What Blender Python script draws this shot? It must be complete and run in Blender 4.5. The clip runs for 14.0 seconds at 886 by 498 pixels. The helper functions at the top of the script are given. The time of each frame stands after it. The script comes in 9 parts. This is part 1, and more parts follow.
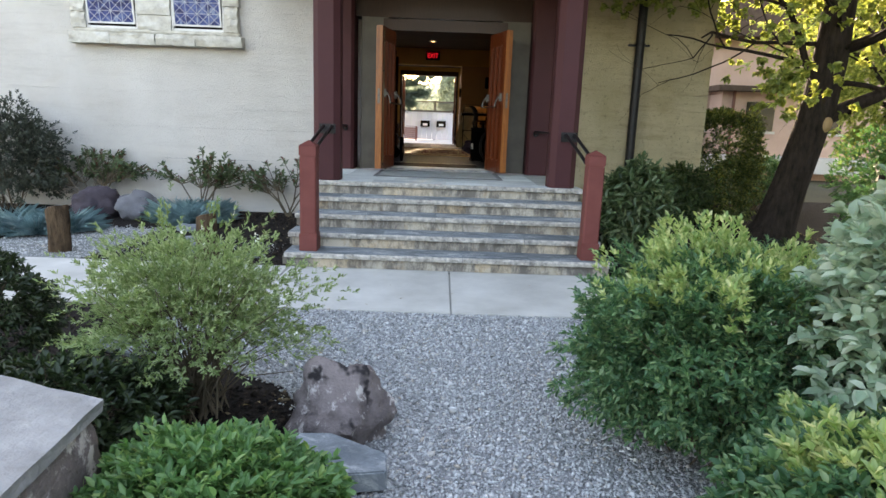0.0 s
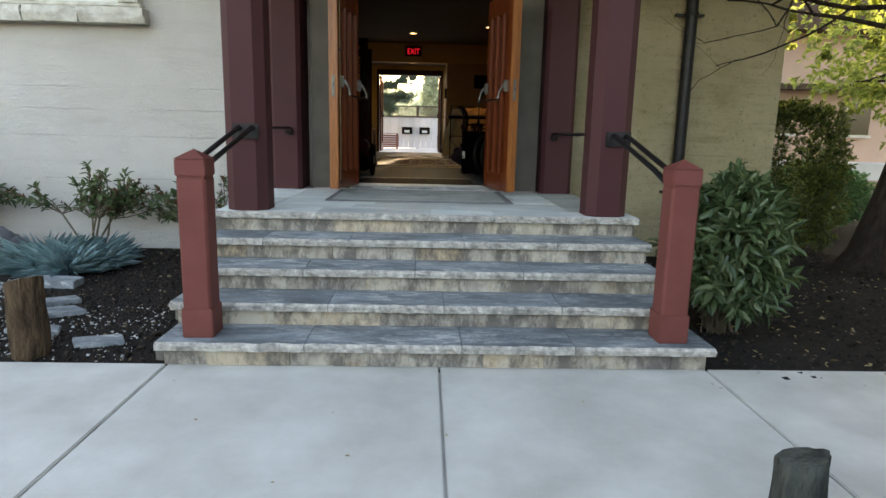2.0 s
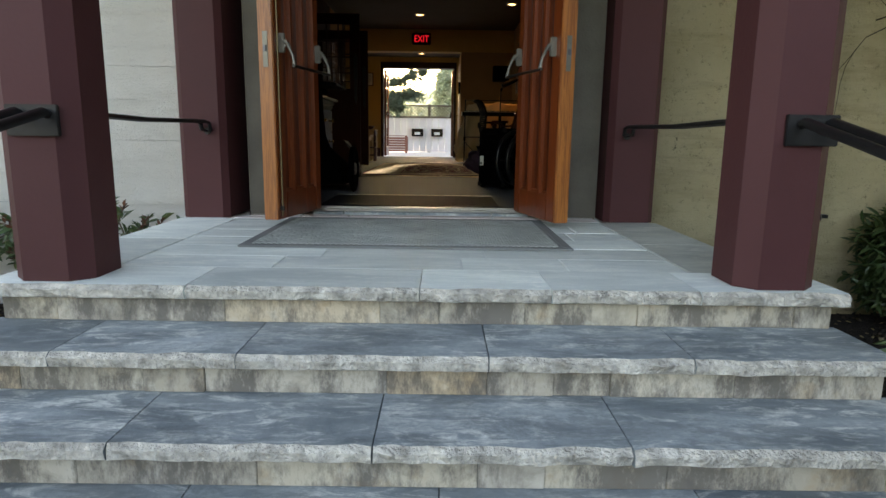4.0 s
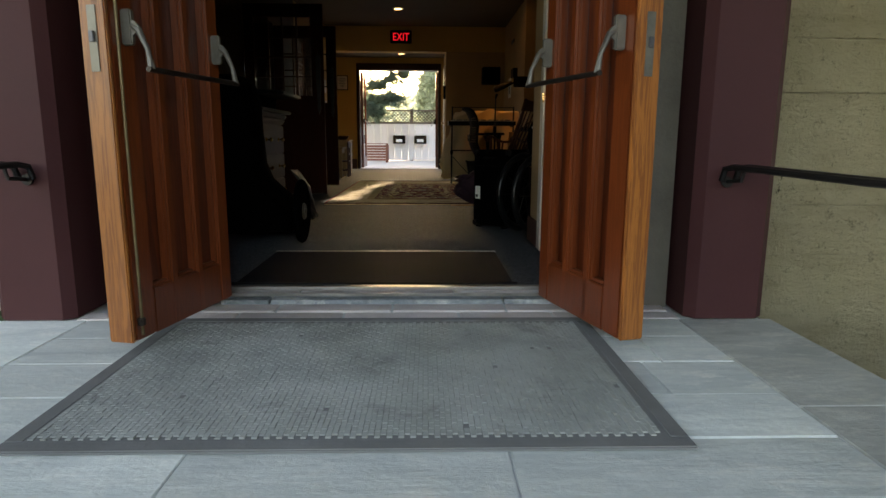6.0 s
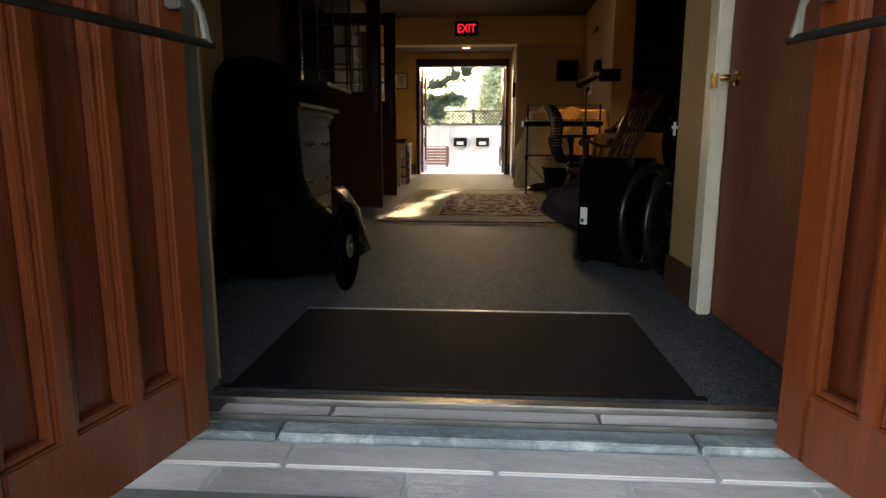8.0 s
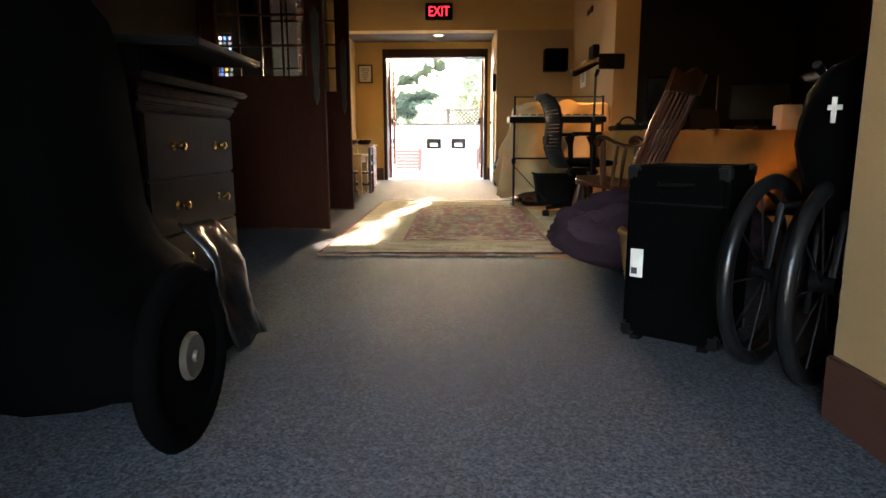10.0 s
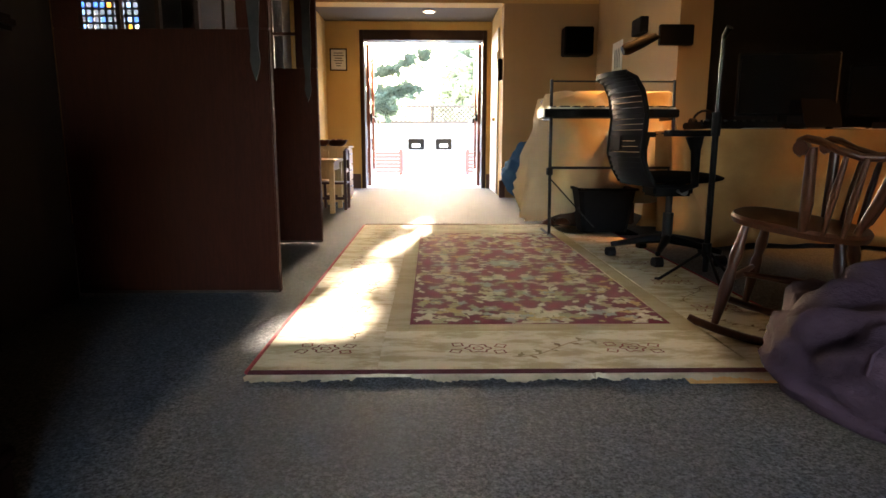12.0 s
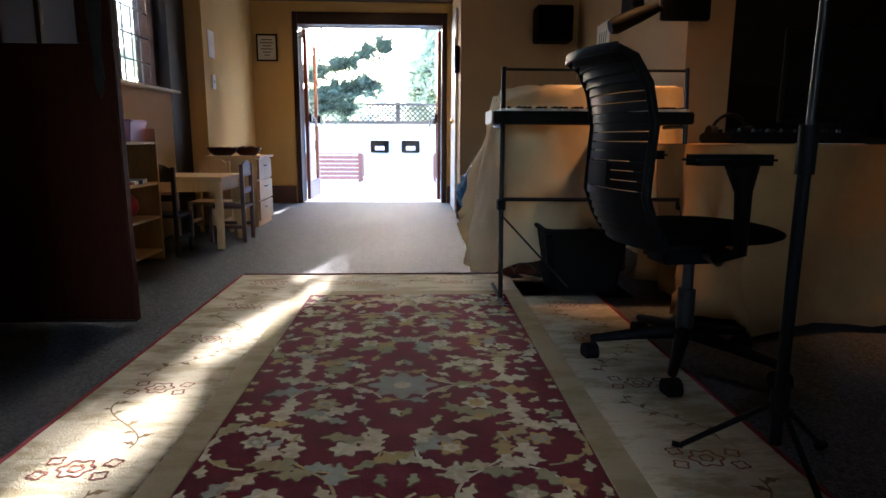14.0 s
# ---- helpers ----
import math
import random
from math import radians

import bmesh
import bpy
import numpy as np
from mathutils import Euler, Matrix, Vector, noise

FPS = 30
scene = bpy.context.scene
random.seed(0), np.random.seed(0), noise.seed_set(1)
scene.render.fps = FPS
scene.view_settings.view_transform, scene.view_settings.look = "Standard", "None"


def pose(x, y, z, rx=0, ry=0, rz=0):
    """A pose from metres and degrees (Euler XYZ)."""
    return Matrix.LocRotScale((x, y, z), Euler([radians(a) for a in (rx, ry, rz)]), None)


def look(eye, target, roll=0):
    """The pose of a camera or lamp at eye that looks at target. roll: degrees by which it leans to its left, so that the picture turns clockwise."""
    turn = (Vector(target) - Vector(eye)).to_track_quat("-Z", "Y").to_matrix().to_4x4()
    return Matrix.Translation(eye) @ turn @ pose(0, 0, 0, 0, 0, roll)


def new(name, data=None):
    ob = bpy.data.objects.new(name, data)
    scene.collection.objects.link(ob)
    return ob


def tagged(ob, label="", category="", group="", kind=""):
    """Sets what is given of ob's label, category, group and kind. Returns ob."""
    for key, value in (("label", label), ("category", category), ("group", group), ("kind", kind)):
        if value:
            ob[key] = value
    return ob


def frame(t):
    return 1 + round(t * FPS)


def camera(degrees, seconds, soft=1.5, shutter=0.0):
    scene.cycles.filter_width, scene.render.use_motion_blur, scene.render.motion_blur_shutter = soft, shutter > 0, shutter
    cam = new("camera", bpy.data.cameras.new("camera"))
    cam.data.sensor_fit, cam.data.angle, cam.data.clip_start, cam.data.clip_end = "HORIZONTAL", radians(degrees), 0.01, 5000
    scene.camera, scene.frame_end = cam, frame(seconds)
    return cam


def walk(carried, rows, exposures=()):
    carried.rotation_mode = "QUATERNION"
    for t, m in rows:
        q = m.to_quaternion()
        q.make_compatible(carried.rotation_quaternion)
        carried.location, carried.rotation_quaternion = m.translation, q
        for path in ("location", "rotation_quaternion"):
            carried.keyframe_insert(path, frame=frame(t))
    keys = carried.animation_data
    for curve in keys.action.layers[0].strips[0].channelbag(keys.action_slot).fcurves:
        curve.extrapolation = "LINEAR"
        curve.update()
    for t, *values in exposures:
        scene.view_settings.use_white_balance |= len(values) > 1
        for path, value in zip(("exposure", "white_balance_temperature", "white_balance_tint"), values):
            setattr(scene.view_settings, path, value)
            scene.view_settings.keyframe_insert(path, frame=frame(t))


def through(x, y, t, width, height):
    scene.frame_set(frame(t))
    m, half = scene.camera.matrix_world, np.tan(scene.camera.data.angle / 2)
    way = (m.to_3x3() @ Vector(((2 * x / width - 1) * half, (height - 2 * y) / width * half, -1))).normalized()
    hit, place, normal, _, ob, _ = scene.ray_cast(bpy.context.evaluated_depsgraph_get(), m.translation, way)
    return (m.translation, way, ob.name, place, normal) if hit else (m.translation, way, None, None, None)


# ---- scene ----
cam = camera(71.9, 14.0)
PATH = [
    (0, (0.796, 1.775, 1.296), (0.813, 3.735, 0.896), 2.1),
    (0.5, (0.862, 2.426, 1.258), (0.888, 4.388, 0.87), 1.9),
    (1, (0.866, 3.001, 1.231), (0.903, 4.965, 0.855), 1.6),
    (1.5, (0.834, 3.526, 1.226), (0.884, 5.49, 0.852), 1.5),
    (2, (0.815, 4.043, 1.225), (0.876, 6.007, 0.853), 1.3),
    (2.2, (0.819, 4.286, 1.226), (0.882, 6.25, 0.855), 1.3),
    (4.3, (0.949, 6.491, 1.168), (0.951, 8.458, 0.808), 0.7),
    (4.5, (0.962, 6.667, 1.166), (0.97, 8.634, 0.807), 0.5),
    (5, (0.974, 7.096, 1.182), (0.999, 9.063, 0.826), 0.5),
    (5.5, (0.975, 7.457, 1.265), (1.015, 9.425, 0.911), 0.4),
    (6, (0.936, 7.706, 1.34), (0.99, 9.673, 0.983), 0.3),
    (6.5, (0.878, 7.964, 1.37), (0.949, 9.931, 1.013), 0.2),
    (6.6, (0.869, 8.031, 1.369), (0.928, 9.998, 1.012), 0.18),
    (6.7, (0.86, 8.098, 1.368), (0.806, 10.061, 1.013), 0.05),
    (6.8, (0.85, 8.165, 1.368), (0.702, 10.126, 1.014), -0.07),
    (6.9, (0.841, 8.232, 1.367), (0.664, 10.192, 1.013), -0.1),
    (7, (0.832, 8.299, 1.366), (0.657, 10.259, 1.012), -0.1),
    (7.5, (0.794, 8.603, 1.364), (0.642, 10.566, 1.012), -0.1),
    (8, (0.764, 8.842, 1.354), (0.638, 10.807, 1.002), 0.1),
    (8.2, (0.765, 8.921, 1.344), (0.659, 10.887, 0.996), 0.5),
    (10.3, (0.729, 10.412, 1.333), (0.695, 12.382, 0.988), -0.1),
    (10.5, (0.647, 10.539, 1.367), (0.63, 12.506, 1.008), 0.2),
    (11, (0.505, 11.28, 1.367), (0.504, 13.248, 1.011), 0.3),
    (11.5, (0.423, 11.835, 1.356), (0.432, 13.804, 1.005), 0.2),
    (12, (0.468, 11.993, 1.349), (0.507, 13.963, 1.003), 0.1),
    (12.5, (0.605, 12.03, 1.383), (0.669, 13.997, 1.029), 0.2),
    (13, (0.666, 12.338, 1.41), (0.748, 14.304, 1.054), 0.5),
    (13.5, (0.773, 12.949, 1.436), (0.856, 14.916, 1.082), 0.4),
    (14, (0.902, 13.42, 1.442), (0.983, 15.387, 1.089), 0.3),
]
EXPOSURE = [(0.0, 3.05, 8300, 22), (2.2, 2.88, 8700, 19), (5.0, 2.98, 8800, 18), (6.3, 2.98, 9200, 18), (7.2, 3.40, 9300, 18), (8.2, 4.10, 9000, 19), (10.3, 5.85, 7800, 20), (11.0, 6.15, 7700, 20), (12.5, 5.62, 7200, 20), (13.5, 5.05, 6300, 19), (14.0, 4.85, 5700, 19)]
walk(cam, [(t, look(eye, target, roll)) for t, eye, target, roll in PATH], EXPOSURE)

# ---- light ----
SUN_ELEVATION, SUN_AZIMUTH = 15.8, 7.0
world = bpy.data.worlds.new("sky")
scene.world = world
world.use_nodes = True
wn = world.node_tree.nodes
sky = wn.new("ShaderNodeTexSky")
sky.sky_type, sky.sun_disc = "NISHITA", False
sky.sun_elevation, sky.sun_rotation = radians(SUN_ELEVATION), radians(SUN_AZIMUTH)
sky.air_density, sky.dust_density, sky.ozone_density = 1.0, 2.0, 1.0
wn["Background"].inputs["Strength"].default_value = 0.15
world.node_tree.links.new(sky.outputs["Color"], wn["Background"].inputs["Color"])

sun_data = bpy.data.lights.new("sun", "SUN")
sun_data.energy, sun_data.angle, sun_data.color = 2.0, radians(0.35), (1.0, 0.91, 0.77)
sun = new("sun", sun_data)
az, el = radians(SUN_AZIMUTH), radians(SUN_ELEVATION)
sun_way = Vector((math.sin(az) * math.cos(el), math.cos(az) * math.cos(el), math.sin(el)))
sun.matrix_world = look(sun_way * 40, (0, 0, 0))


def bulb(name, at, watts, colour, radius=0.05, cone=None):
    data = bpy.data.lights.new(name, "SPOT" if cone else "POINT")
    data.energy, data.color, data.shadow_soft_size = watts, colour, radius
    if cone:
        data.spot_size, data.spot_blend = radians(cone), 1.0
    ob = new(name, data)
    ob.location = at
    return ob


WARM = (1.0, 0.58, 0.22)
bulb("bulb_alcove", (0.45, 19.95, 2.84), 0.31, WARM, 0.06, 150)
bulb("bulb_hall", (0.5, 17.6, 3.22), 0.06, WARM, 0.06, 150)
bulb("bulb_organ", (2.0, 16.50, 3.22), 8.0, (1.0, 0.46, 0.14), 0.06, 40)
bulb("bulb_desk", (3.2, 15.55, 3.22), 3.8, (1.0, 0.42, 0.11), 0.08, 46)


# ---- building tools ----
def mesh_of(name, bm, material):
    me = bpy.data.meshes.new(name)
    bm.to_mesh(me)
    bm.free()
    if material:
        me.materials.append(material)
    return me


def smooth(ob, angle=40):
    me = ob.data
    me.polygons.foreach_set("use_smooth", [True] * len(me.polygons))
    me.set_sharp_from_angle(angle=radians(angle))
    return ob


def thing(name, at, label, category, group="", kind="", turn=0.0):
    """An empty at the base of a thing, to which its parts belong."""
    ob = new(name)
    ob.empty_display_size = 0.1
    ob.matrix_basis = pose(at[0], at[1], at[2], 0, 0, turn)
    return tagged(ob, label, category, group, kind)


def part(name, bm, material, parent, label="", soft=None):
    """One mesh under a thing or a part, in its coordinates."""
    ob = new(name, mesh_of(name, bm, material))
    ob.parent = parent
    if label:
        ob["label"] = label
    if soft:
        smooth(ob, soft)
    return ob


def solid(name, bm, material, label="", category="", kind="", group="", soft=None):
    """A top-level mesh in world coordinates."""
    ob = tagged(new(name, mesh_of(name, bm, material)), label, category, group, kind)
    if soft:
        smooth(ob, soft)
    return ob


def box(bm, x0, x1, y0, y1, z0, z1, bevel=0.0, m=None):
    """Adds a box to bm, its edges rounded by bevel."""
    vs = [bm.verts.new((x, y, z)) for z in (z0, z1) for y in (y0, y1) for x in (x0, x1)]
    fs = [bm.faces.new([vs[i] for i in q]) for q in ((0, 2, 3, 1), (4, 5, 7, 6), (0, 1, 5, 4), (2, 6, 7, 3), (0, 4, 6, 2), (1, 3, 7, 5))]
    if bevel:
        edges = {e for f in fs for e in f.edges}
        made = bmesh.ops.bevel(bm, geom=list(edges), offset=bevel, segments=2, affect="EDGES", clamp_overlap=True)
        vs = list({v for f in made["faces"] for v in f.verts} | {v for v in vs if v.is_valid})
    if m is not None:
        for v in vs:
            v.co = m @ v.co
    return bm


def B(x0, x1, y0, y1, z0, z1, bevel=0.0, m=None):
    return box(bmesh.new(), x0, x1, y0, y1, z0, z1, bevel, m)


def ring_tube(bm, points, radii, seg=8, caps=True):
    """A tube through points with a radius at each."""
    pts = [Vector(p) for p in points]
    if not hasattr(radii, "__len__"):
        radii = [radii] * len(pts)
    rings, ref = [], None
    for i, p in enumerate(pts):
        d = (pts[min(i + 1, len(pts) - 1)] - pts[max(i - 1, 0)]).normalized()
        if ref is None:
            ref = Vector((0, 0, 1)) if abs(d.z) < 0.9 else Vector((1, 0, 0))
        side = d.cross(ref)
        side = side.normalized() if side.length > 1e-5 else d.orthogonal().normalized()
        up = side.cross(d).normalized()
        ref = up
        rings.append([bm.verts.new(p + (side * math.cos(a) + up * math.sin(a)) * radii[i]) for a in (2 * math.pi * k / seg for k in range(seg))])
    for a, b in zip(rings, rings[1:]):
        for k in range(seg):
            bm.faces.new((a[k], a[(k + 1) % seg], b[(k + 1) % seg], b[k]))
    if caps:
        bm.faces.new(rings[0][::-1])
        bm.faces.new(rings[-1])
    return bm


def tube(points, radii, seg=8, caps=True):
    return ring_tube(bmesh.new(), points, radii, seg, caps)


def lathe(profile, seg=20, bm=None, at=(0, 0, 0), cap=True):
    """A turned shape about z from (radius, height) pairs."""
    bm = bm or bmesh.new()
    rings = [[bm.verts.new((at[0] + r * math.cos(2 * math.pi * k / seg), at[1] + r * math.sin(2 * math.pi * k / seg), at[2] + z)) for k in range(seg)] for r, z in profile]
    for a, b in zip(rings, rings[1:]):
        for k in range(seg):
            bm.faces.new((a[k], a[(k + 1) % seg], b[(k + 1) % seg], b[k]))
    if cap:
        bm.faces.new(rings[0][::-1])
        bm.faces.new(rings[-1])
    return bm


def prism(outline, y0, y1, axis="y", bevel=0.0):
    """A solid from an outline; axis y: outline in x, z; axis x: outline in y, z; axis z: outline in x, y."""
    bm = bmesh.new()

    def at(p, d):
        return {"y": (p[0], d, p[1]), "x": (d, p[0], p[1]), "z": (p[0], p[1], d)}[axis]

    a, b = [bm.verts.new(at(p, y0)) for p in outline], [bm.verts.new(at(p, y1)) for p in outline]
    n = len(outline)
    for k in range(n):
        bm.faces.new((a[k], a[(k + 1) % n], b[(k + 1) % n], b[k]))
    bm.faces.new(a[::-1])
    bm.faces.new(b)
    bmesh.ops.recalc_face_normals(bm, faces=bm.faces)
    if bevel:
        bmesh.ops.bevel(bm, geom=list(bm.edges), offset=bevel, segments=2, affect="EDGES", clamp_overlap=True)
    return bm


def blob(rx, ry, rz, seed, rough=0.15, scale=1.6, levels=3, flat=None):
    """An uneven rounded lump on its base."""
    bm = bmesh.new()
    bmesh.ops.create_icosphere(bm, subdivisions=levels, radius=1.0)
    for v in bm.verts:
        n = v.co.normalized()
        k = 1 + rough * noise.fractal(n * scale + Vector((seed * 7.3, seed * 3.1, seed)), 0.8, 2.2, 4)
        v.co = Vector((n.x * rx * k, n.y * ry * k, n.z * rz * k))
        if flat is not None and v.co.z < -flat:
            v.co.z = -flat
    return bm


def mesh_from(name, verts, faces, material):
    """A mesh from numpy arrays of vertices and equal-sized faces."""
    me = bpy.data.meshes.new(name)
    n, k = faces.shape
    me.vertices.add(len(verts))
    me.vertices.foreach_set("co", np.asarray(verts, np.float32).ravel())
    me.loops.add(n * k)
    me.loops.foreach_set("vertex_index", faces.astype(np.int32).ravel())
    me.polygons.add(n)
    me.polygons.foreach_set("loop_start", np.arange(0, n * k, k, dtype=np.int32))
    me.update(calc_edges=True)
    me.materials.append(material)
    return me


def unit(v):
    return v / np.maximum(np.linalg.norm(v, axis=-1, keepdims=True), 1e-6)


def leaf_mesh(name, base, way, up, length, width, material, fold=0.25, droop=0.15):
    """Many folded leaves of six points each: base, way it points, side it faces, length and width."""
    n = len(base)
    way = unit(way)
    side = unit(np.cross(way, up))
    up = np.cross(side, way)
    l, w = np.asarray(length).reshape(-1, 1), np.asarray(width).reshape(-1, 1)
    pts = []
    for a, s, drop in ((0, 0, 0), (0.38, 0.5, fold * 0.3), (0.75, 0.36, fold * 0.2), (1, 0, -droop), (0.75, -0.36, fold * 0.2), (0.38, -0.5, fold * 0.3)):
        pts.append(base + way * l * a + side * w * s + up * (w * drop * 1.5 - l * droop * a * a))
    v = np.stack(pts, 1).reshape(-1, 3)
    k = np.arange(n).reshape(-1, 1) * 6
    f = np.concatenate([k + np.array([[0, 1, 2, 3]]), k + np.array([[0, 3, 4, 5]])], 0)
    return mesh_from(name, v, f, material)


def tip_leaves(rng, tips, outs, per, length, width, spread=0.9, lift=0.2):
    """Rosettes of leaves at twig ends: arrays for leaf_mesh."""
    n = len(tips)
    b = np.repeat(tips, per, 0)
    o = np.repeat(unit(outs), per, 0)
    r = unit(rng.normal(size=(n * per, 3)))
    way = unit(o + r * spread + np.array([0, 0, lift]))
    b = b - o * rng.uniform(0, length * 1.4, (n * per, 1))
    up = unit(o * 0.4 + np.array([0, 0, 1.0]) + rng.normal(size=(n * per, 3)) * 0.35)
    l = length * rng.uniform(0.6, 1.2, n * per)
    return b, way, up, l, l * (width / length) * rng.uniform(0.8, 1.2, n * per)


def shell_tips(rng, n, radii, centre, low=-0.6, inner=0.6, lumps=0.22, freq=2.2, seed=0, boxy=False):
    """Twig ends spread through the outer part of an uneven rounded (or squared) crown."""
    d = unit(rng.normal(size=(n * 2, 3)))
    d = d[d[:, 2] > low][:n]
    k = np.array([1 + lumps * noise.fractal(Vector(v) * freq + Vector((seed * 5.1, 1.7, seed)), 0.9, 2.0, 3) for v in d.tolist()])
    r = (inner + (1 - inner) * rng.uniform(0, 1, len(d)) ** 0.5) * k
    far = d / (np.abs(d) ** 6).sum(1, keepdims=True) ** (1 / 6) if boxy else d
    return far * r.reshape(-1, 1) * np.array(radii) + np.array(centre), d


def scatter(rng, n, x0, x1, y0, y1):
    return np.stack([rng.uniform(x0, x1, n), rng.uniform(y0, y1, n)], 1)


def stones(name, rng, xy, z, size, flat, material):
    """Loose stones: squashed, turned eight-sided lumps."""
    n = len(xy)
    unit8 = np.array([[1, 0, 0], [0, 1, 0], [-1, 0, 0], [0, -1, 0], [0, 0, 1], [0, 0, -1]], float)
    tri = np.array([[0, 1, 4], [1, 2, 4], [2, 3, 4], [3, 0, 4], [1, 0, 5], [2, 1, 5], [3, 2, 5], [0, 3, 5]])
    s = size * rng.lognormal(0, 0.35, (n, 1))
    p = unit8[None] * (s * np.concatenate([rng.uniform(0.6, 1.2, (n, 2)), rng.uniform(0.4, 0.8, (n, 1)) * flat], 1))[:, None]
    q = rng.normal(size=(n, 4)) * np.array([1, 0.25, 0.25, 1])
    q = q / np.linalg.norm(q, axis=1, keepdims=True)
    w, u = q[:, None, :1], q[:, None, 1:]
    p = p + 2 * np.cross(u, np.cross(u, p) + w * p)
    p += rng.normal(size=p.shape) * s[:, None] * 0.12
    p += np.concatenate([xy, np.full((n, 1), z) + rng.uniform(-0.2, 0.5, (n, 1)) * s], 1)[:, None]
    f = (np.arange(n) * 6)[:, None, None] + tri[None]
    return mesh_from(name, p.reshape(-1, 3), f.reshape(-1, 3), material)


# ---- materials ----
class Nodes:
    """A node material with short ways to add and join nodes."""

    def __init__(self, name, rough=0.6, metal=0.0, spec=0.5):
        self.mat = bpy.data.materials.new(name)
        self.mat.use_nodes = True
        self.tree = self.mat.node_tree
        self.out = self.tree.nodes["Principled BSDF"]
        self.set(self.out, "Roughness", rough)
        self.set(self.out, "Metallic", metal)
        self.set(self.out, "Specular IOR Level", spec)

    def set(self, node, key, value):
        if isinstance(value, bpy.types.NodeSocket):
            self.tree.links.new(value, node.inputs[key])
        else:
            node.inputs[key].default_value = value
        return node

    def add(self, kind, **inputs):
        node = self.tree.nodes.new("ShaderNode" + kind)
        for key, value in inputs.items():
            self.set(node, key.replace("_", " "), value)
        return node

    def place(self, stretch=(1, 1, 1), by_world=False):
        """Coordinates in metres, shifted for every object by chance."""
        if by_world:
            src = self.add("NewGeometry").outputs["Position"]
        else:
            src = self.add("TexCoord").outputs["Object"]
            info = self.add("ObjectInfo").outputs["Random"]
            mul = self.add("VectorMath")
            mul.operation = "MULTIPLY_ADD"
            self.tree.links.new(info, mul.inputs[0])
            mul.inputs[1].default_value = (37.0, 91.0, 53.0)
            self.tree.links.new(src, mul.inputs[2])
            src = mul.outputs[0]
        node = self.add("Mapping", Vector=src, Scale=stretch)
        return node.outputs["Vector"]

    def noise(self, vec, scale, detail=4.0, rough=0.6, distort=0.0):
        return self.add("TexNoise", Vector=vec, Scale=scale, Detail=detail, Roughness=rough, Distortion=distort).outputs["Fac"]

    def ramp(self, fac, *stops):
        node = self.add("ValToRGB", Fac=fac)
        els = node.color_ramp.elements
        while len(els) < len(stops):
            els.new(0.5)
        for e, (p, c) in zip(els, stops):
            e.position = p
            e.color = (*c, 1) if len(c) == 3 else c
        return node.outputs["Color"]

    def mix(self, fac, a, b, how="MIX"):
        node = self.add("Mix")
        node.data_type, node.blend_type = "RGBA", how
        for key, value in ((0, fac), (6, a), (7, b)):
            if isinstance(value, bpy.types.NodeSocket):
                self.tree.links.new(value, node.inputs[key])
            elif key == 0:
                node.inputs[key].default_value = value
            else:
                node.inputs[key].default_value = (*value, 1)
        return node.outputs[2]

    def math(self, how, a, b=0.0):
        node = self.add("Math")
        node.operation = how
        for key, value in ((0, a), (1, b)):
            if isinstance(value, bpy.types.NodeSocket):
                self.tree.links.new(value, node.inputs[key])
            else:
                node.inputs[key].default_value = value
        return node.outputs[0]

    def vary(self, colour, amount=0.12):
        """Lighter and darker from object to object."""
        r = self.add("ObjectInfo").outputs["Random"]
        v = self.math("MULTIPLY_ADD", r, 2 * amount)
        v.node.inputs[2].default_value = 1 - amount
        return self.add("HueSaturation", Value=v, Color=colour).outputs["Color"]

    def bump(self, height, strength=0.3, distance=0.01, before=None):
        node = self.add("Bump", Height=height, Strength=strength, Distance=distance)
        if before:
            self.tree.links.new(before, node.inputs["Normal"])
        return node.outputs["Normal"]

    def done(self, colour=None, rough=None, normal=None):
        if colour is not None:
            self.set(self.out, "Base Color", colour if isinstance(colour, bpy.types.NodeSocket) else (*colour, 1))
        if rough is not None:
            self.set(self.out, "Roughness", rough)
        if normal is not None:
            self.set(self.out, "Normal", normal)
        return self.mat


def plain(name, dark, light, scale=6.0, rough=0.6, metal=0.0, bump=0.2, grain=60.0, depth=0.004, spec=0.5, stretch=(1, 1, 1), by_world=False, vary=0.0):
    """Two close colours in patches, fine grain in relief, and uneven gloss."""
    n = Nodes(name, rough, metal, spec)
    p = n.place(stretch, by_world)
    big, fine = n.noise(p, scale, 5), n.noise(p, grain, 3)
    c = n.mix(n.math("MULTIPLY", fine, 0.35), n.ramp(big, (0.3, dark), (0.7, light)), light)
    if vary:
        c = n.vary(c, vary)
    r = n.math("MULTIPLY_ADD", big, 0.25)
    r.node.inputs[2].default_value = rough - 0.12
    return n.done(c, r, n.bump(fine, bump, depth))


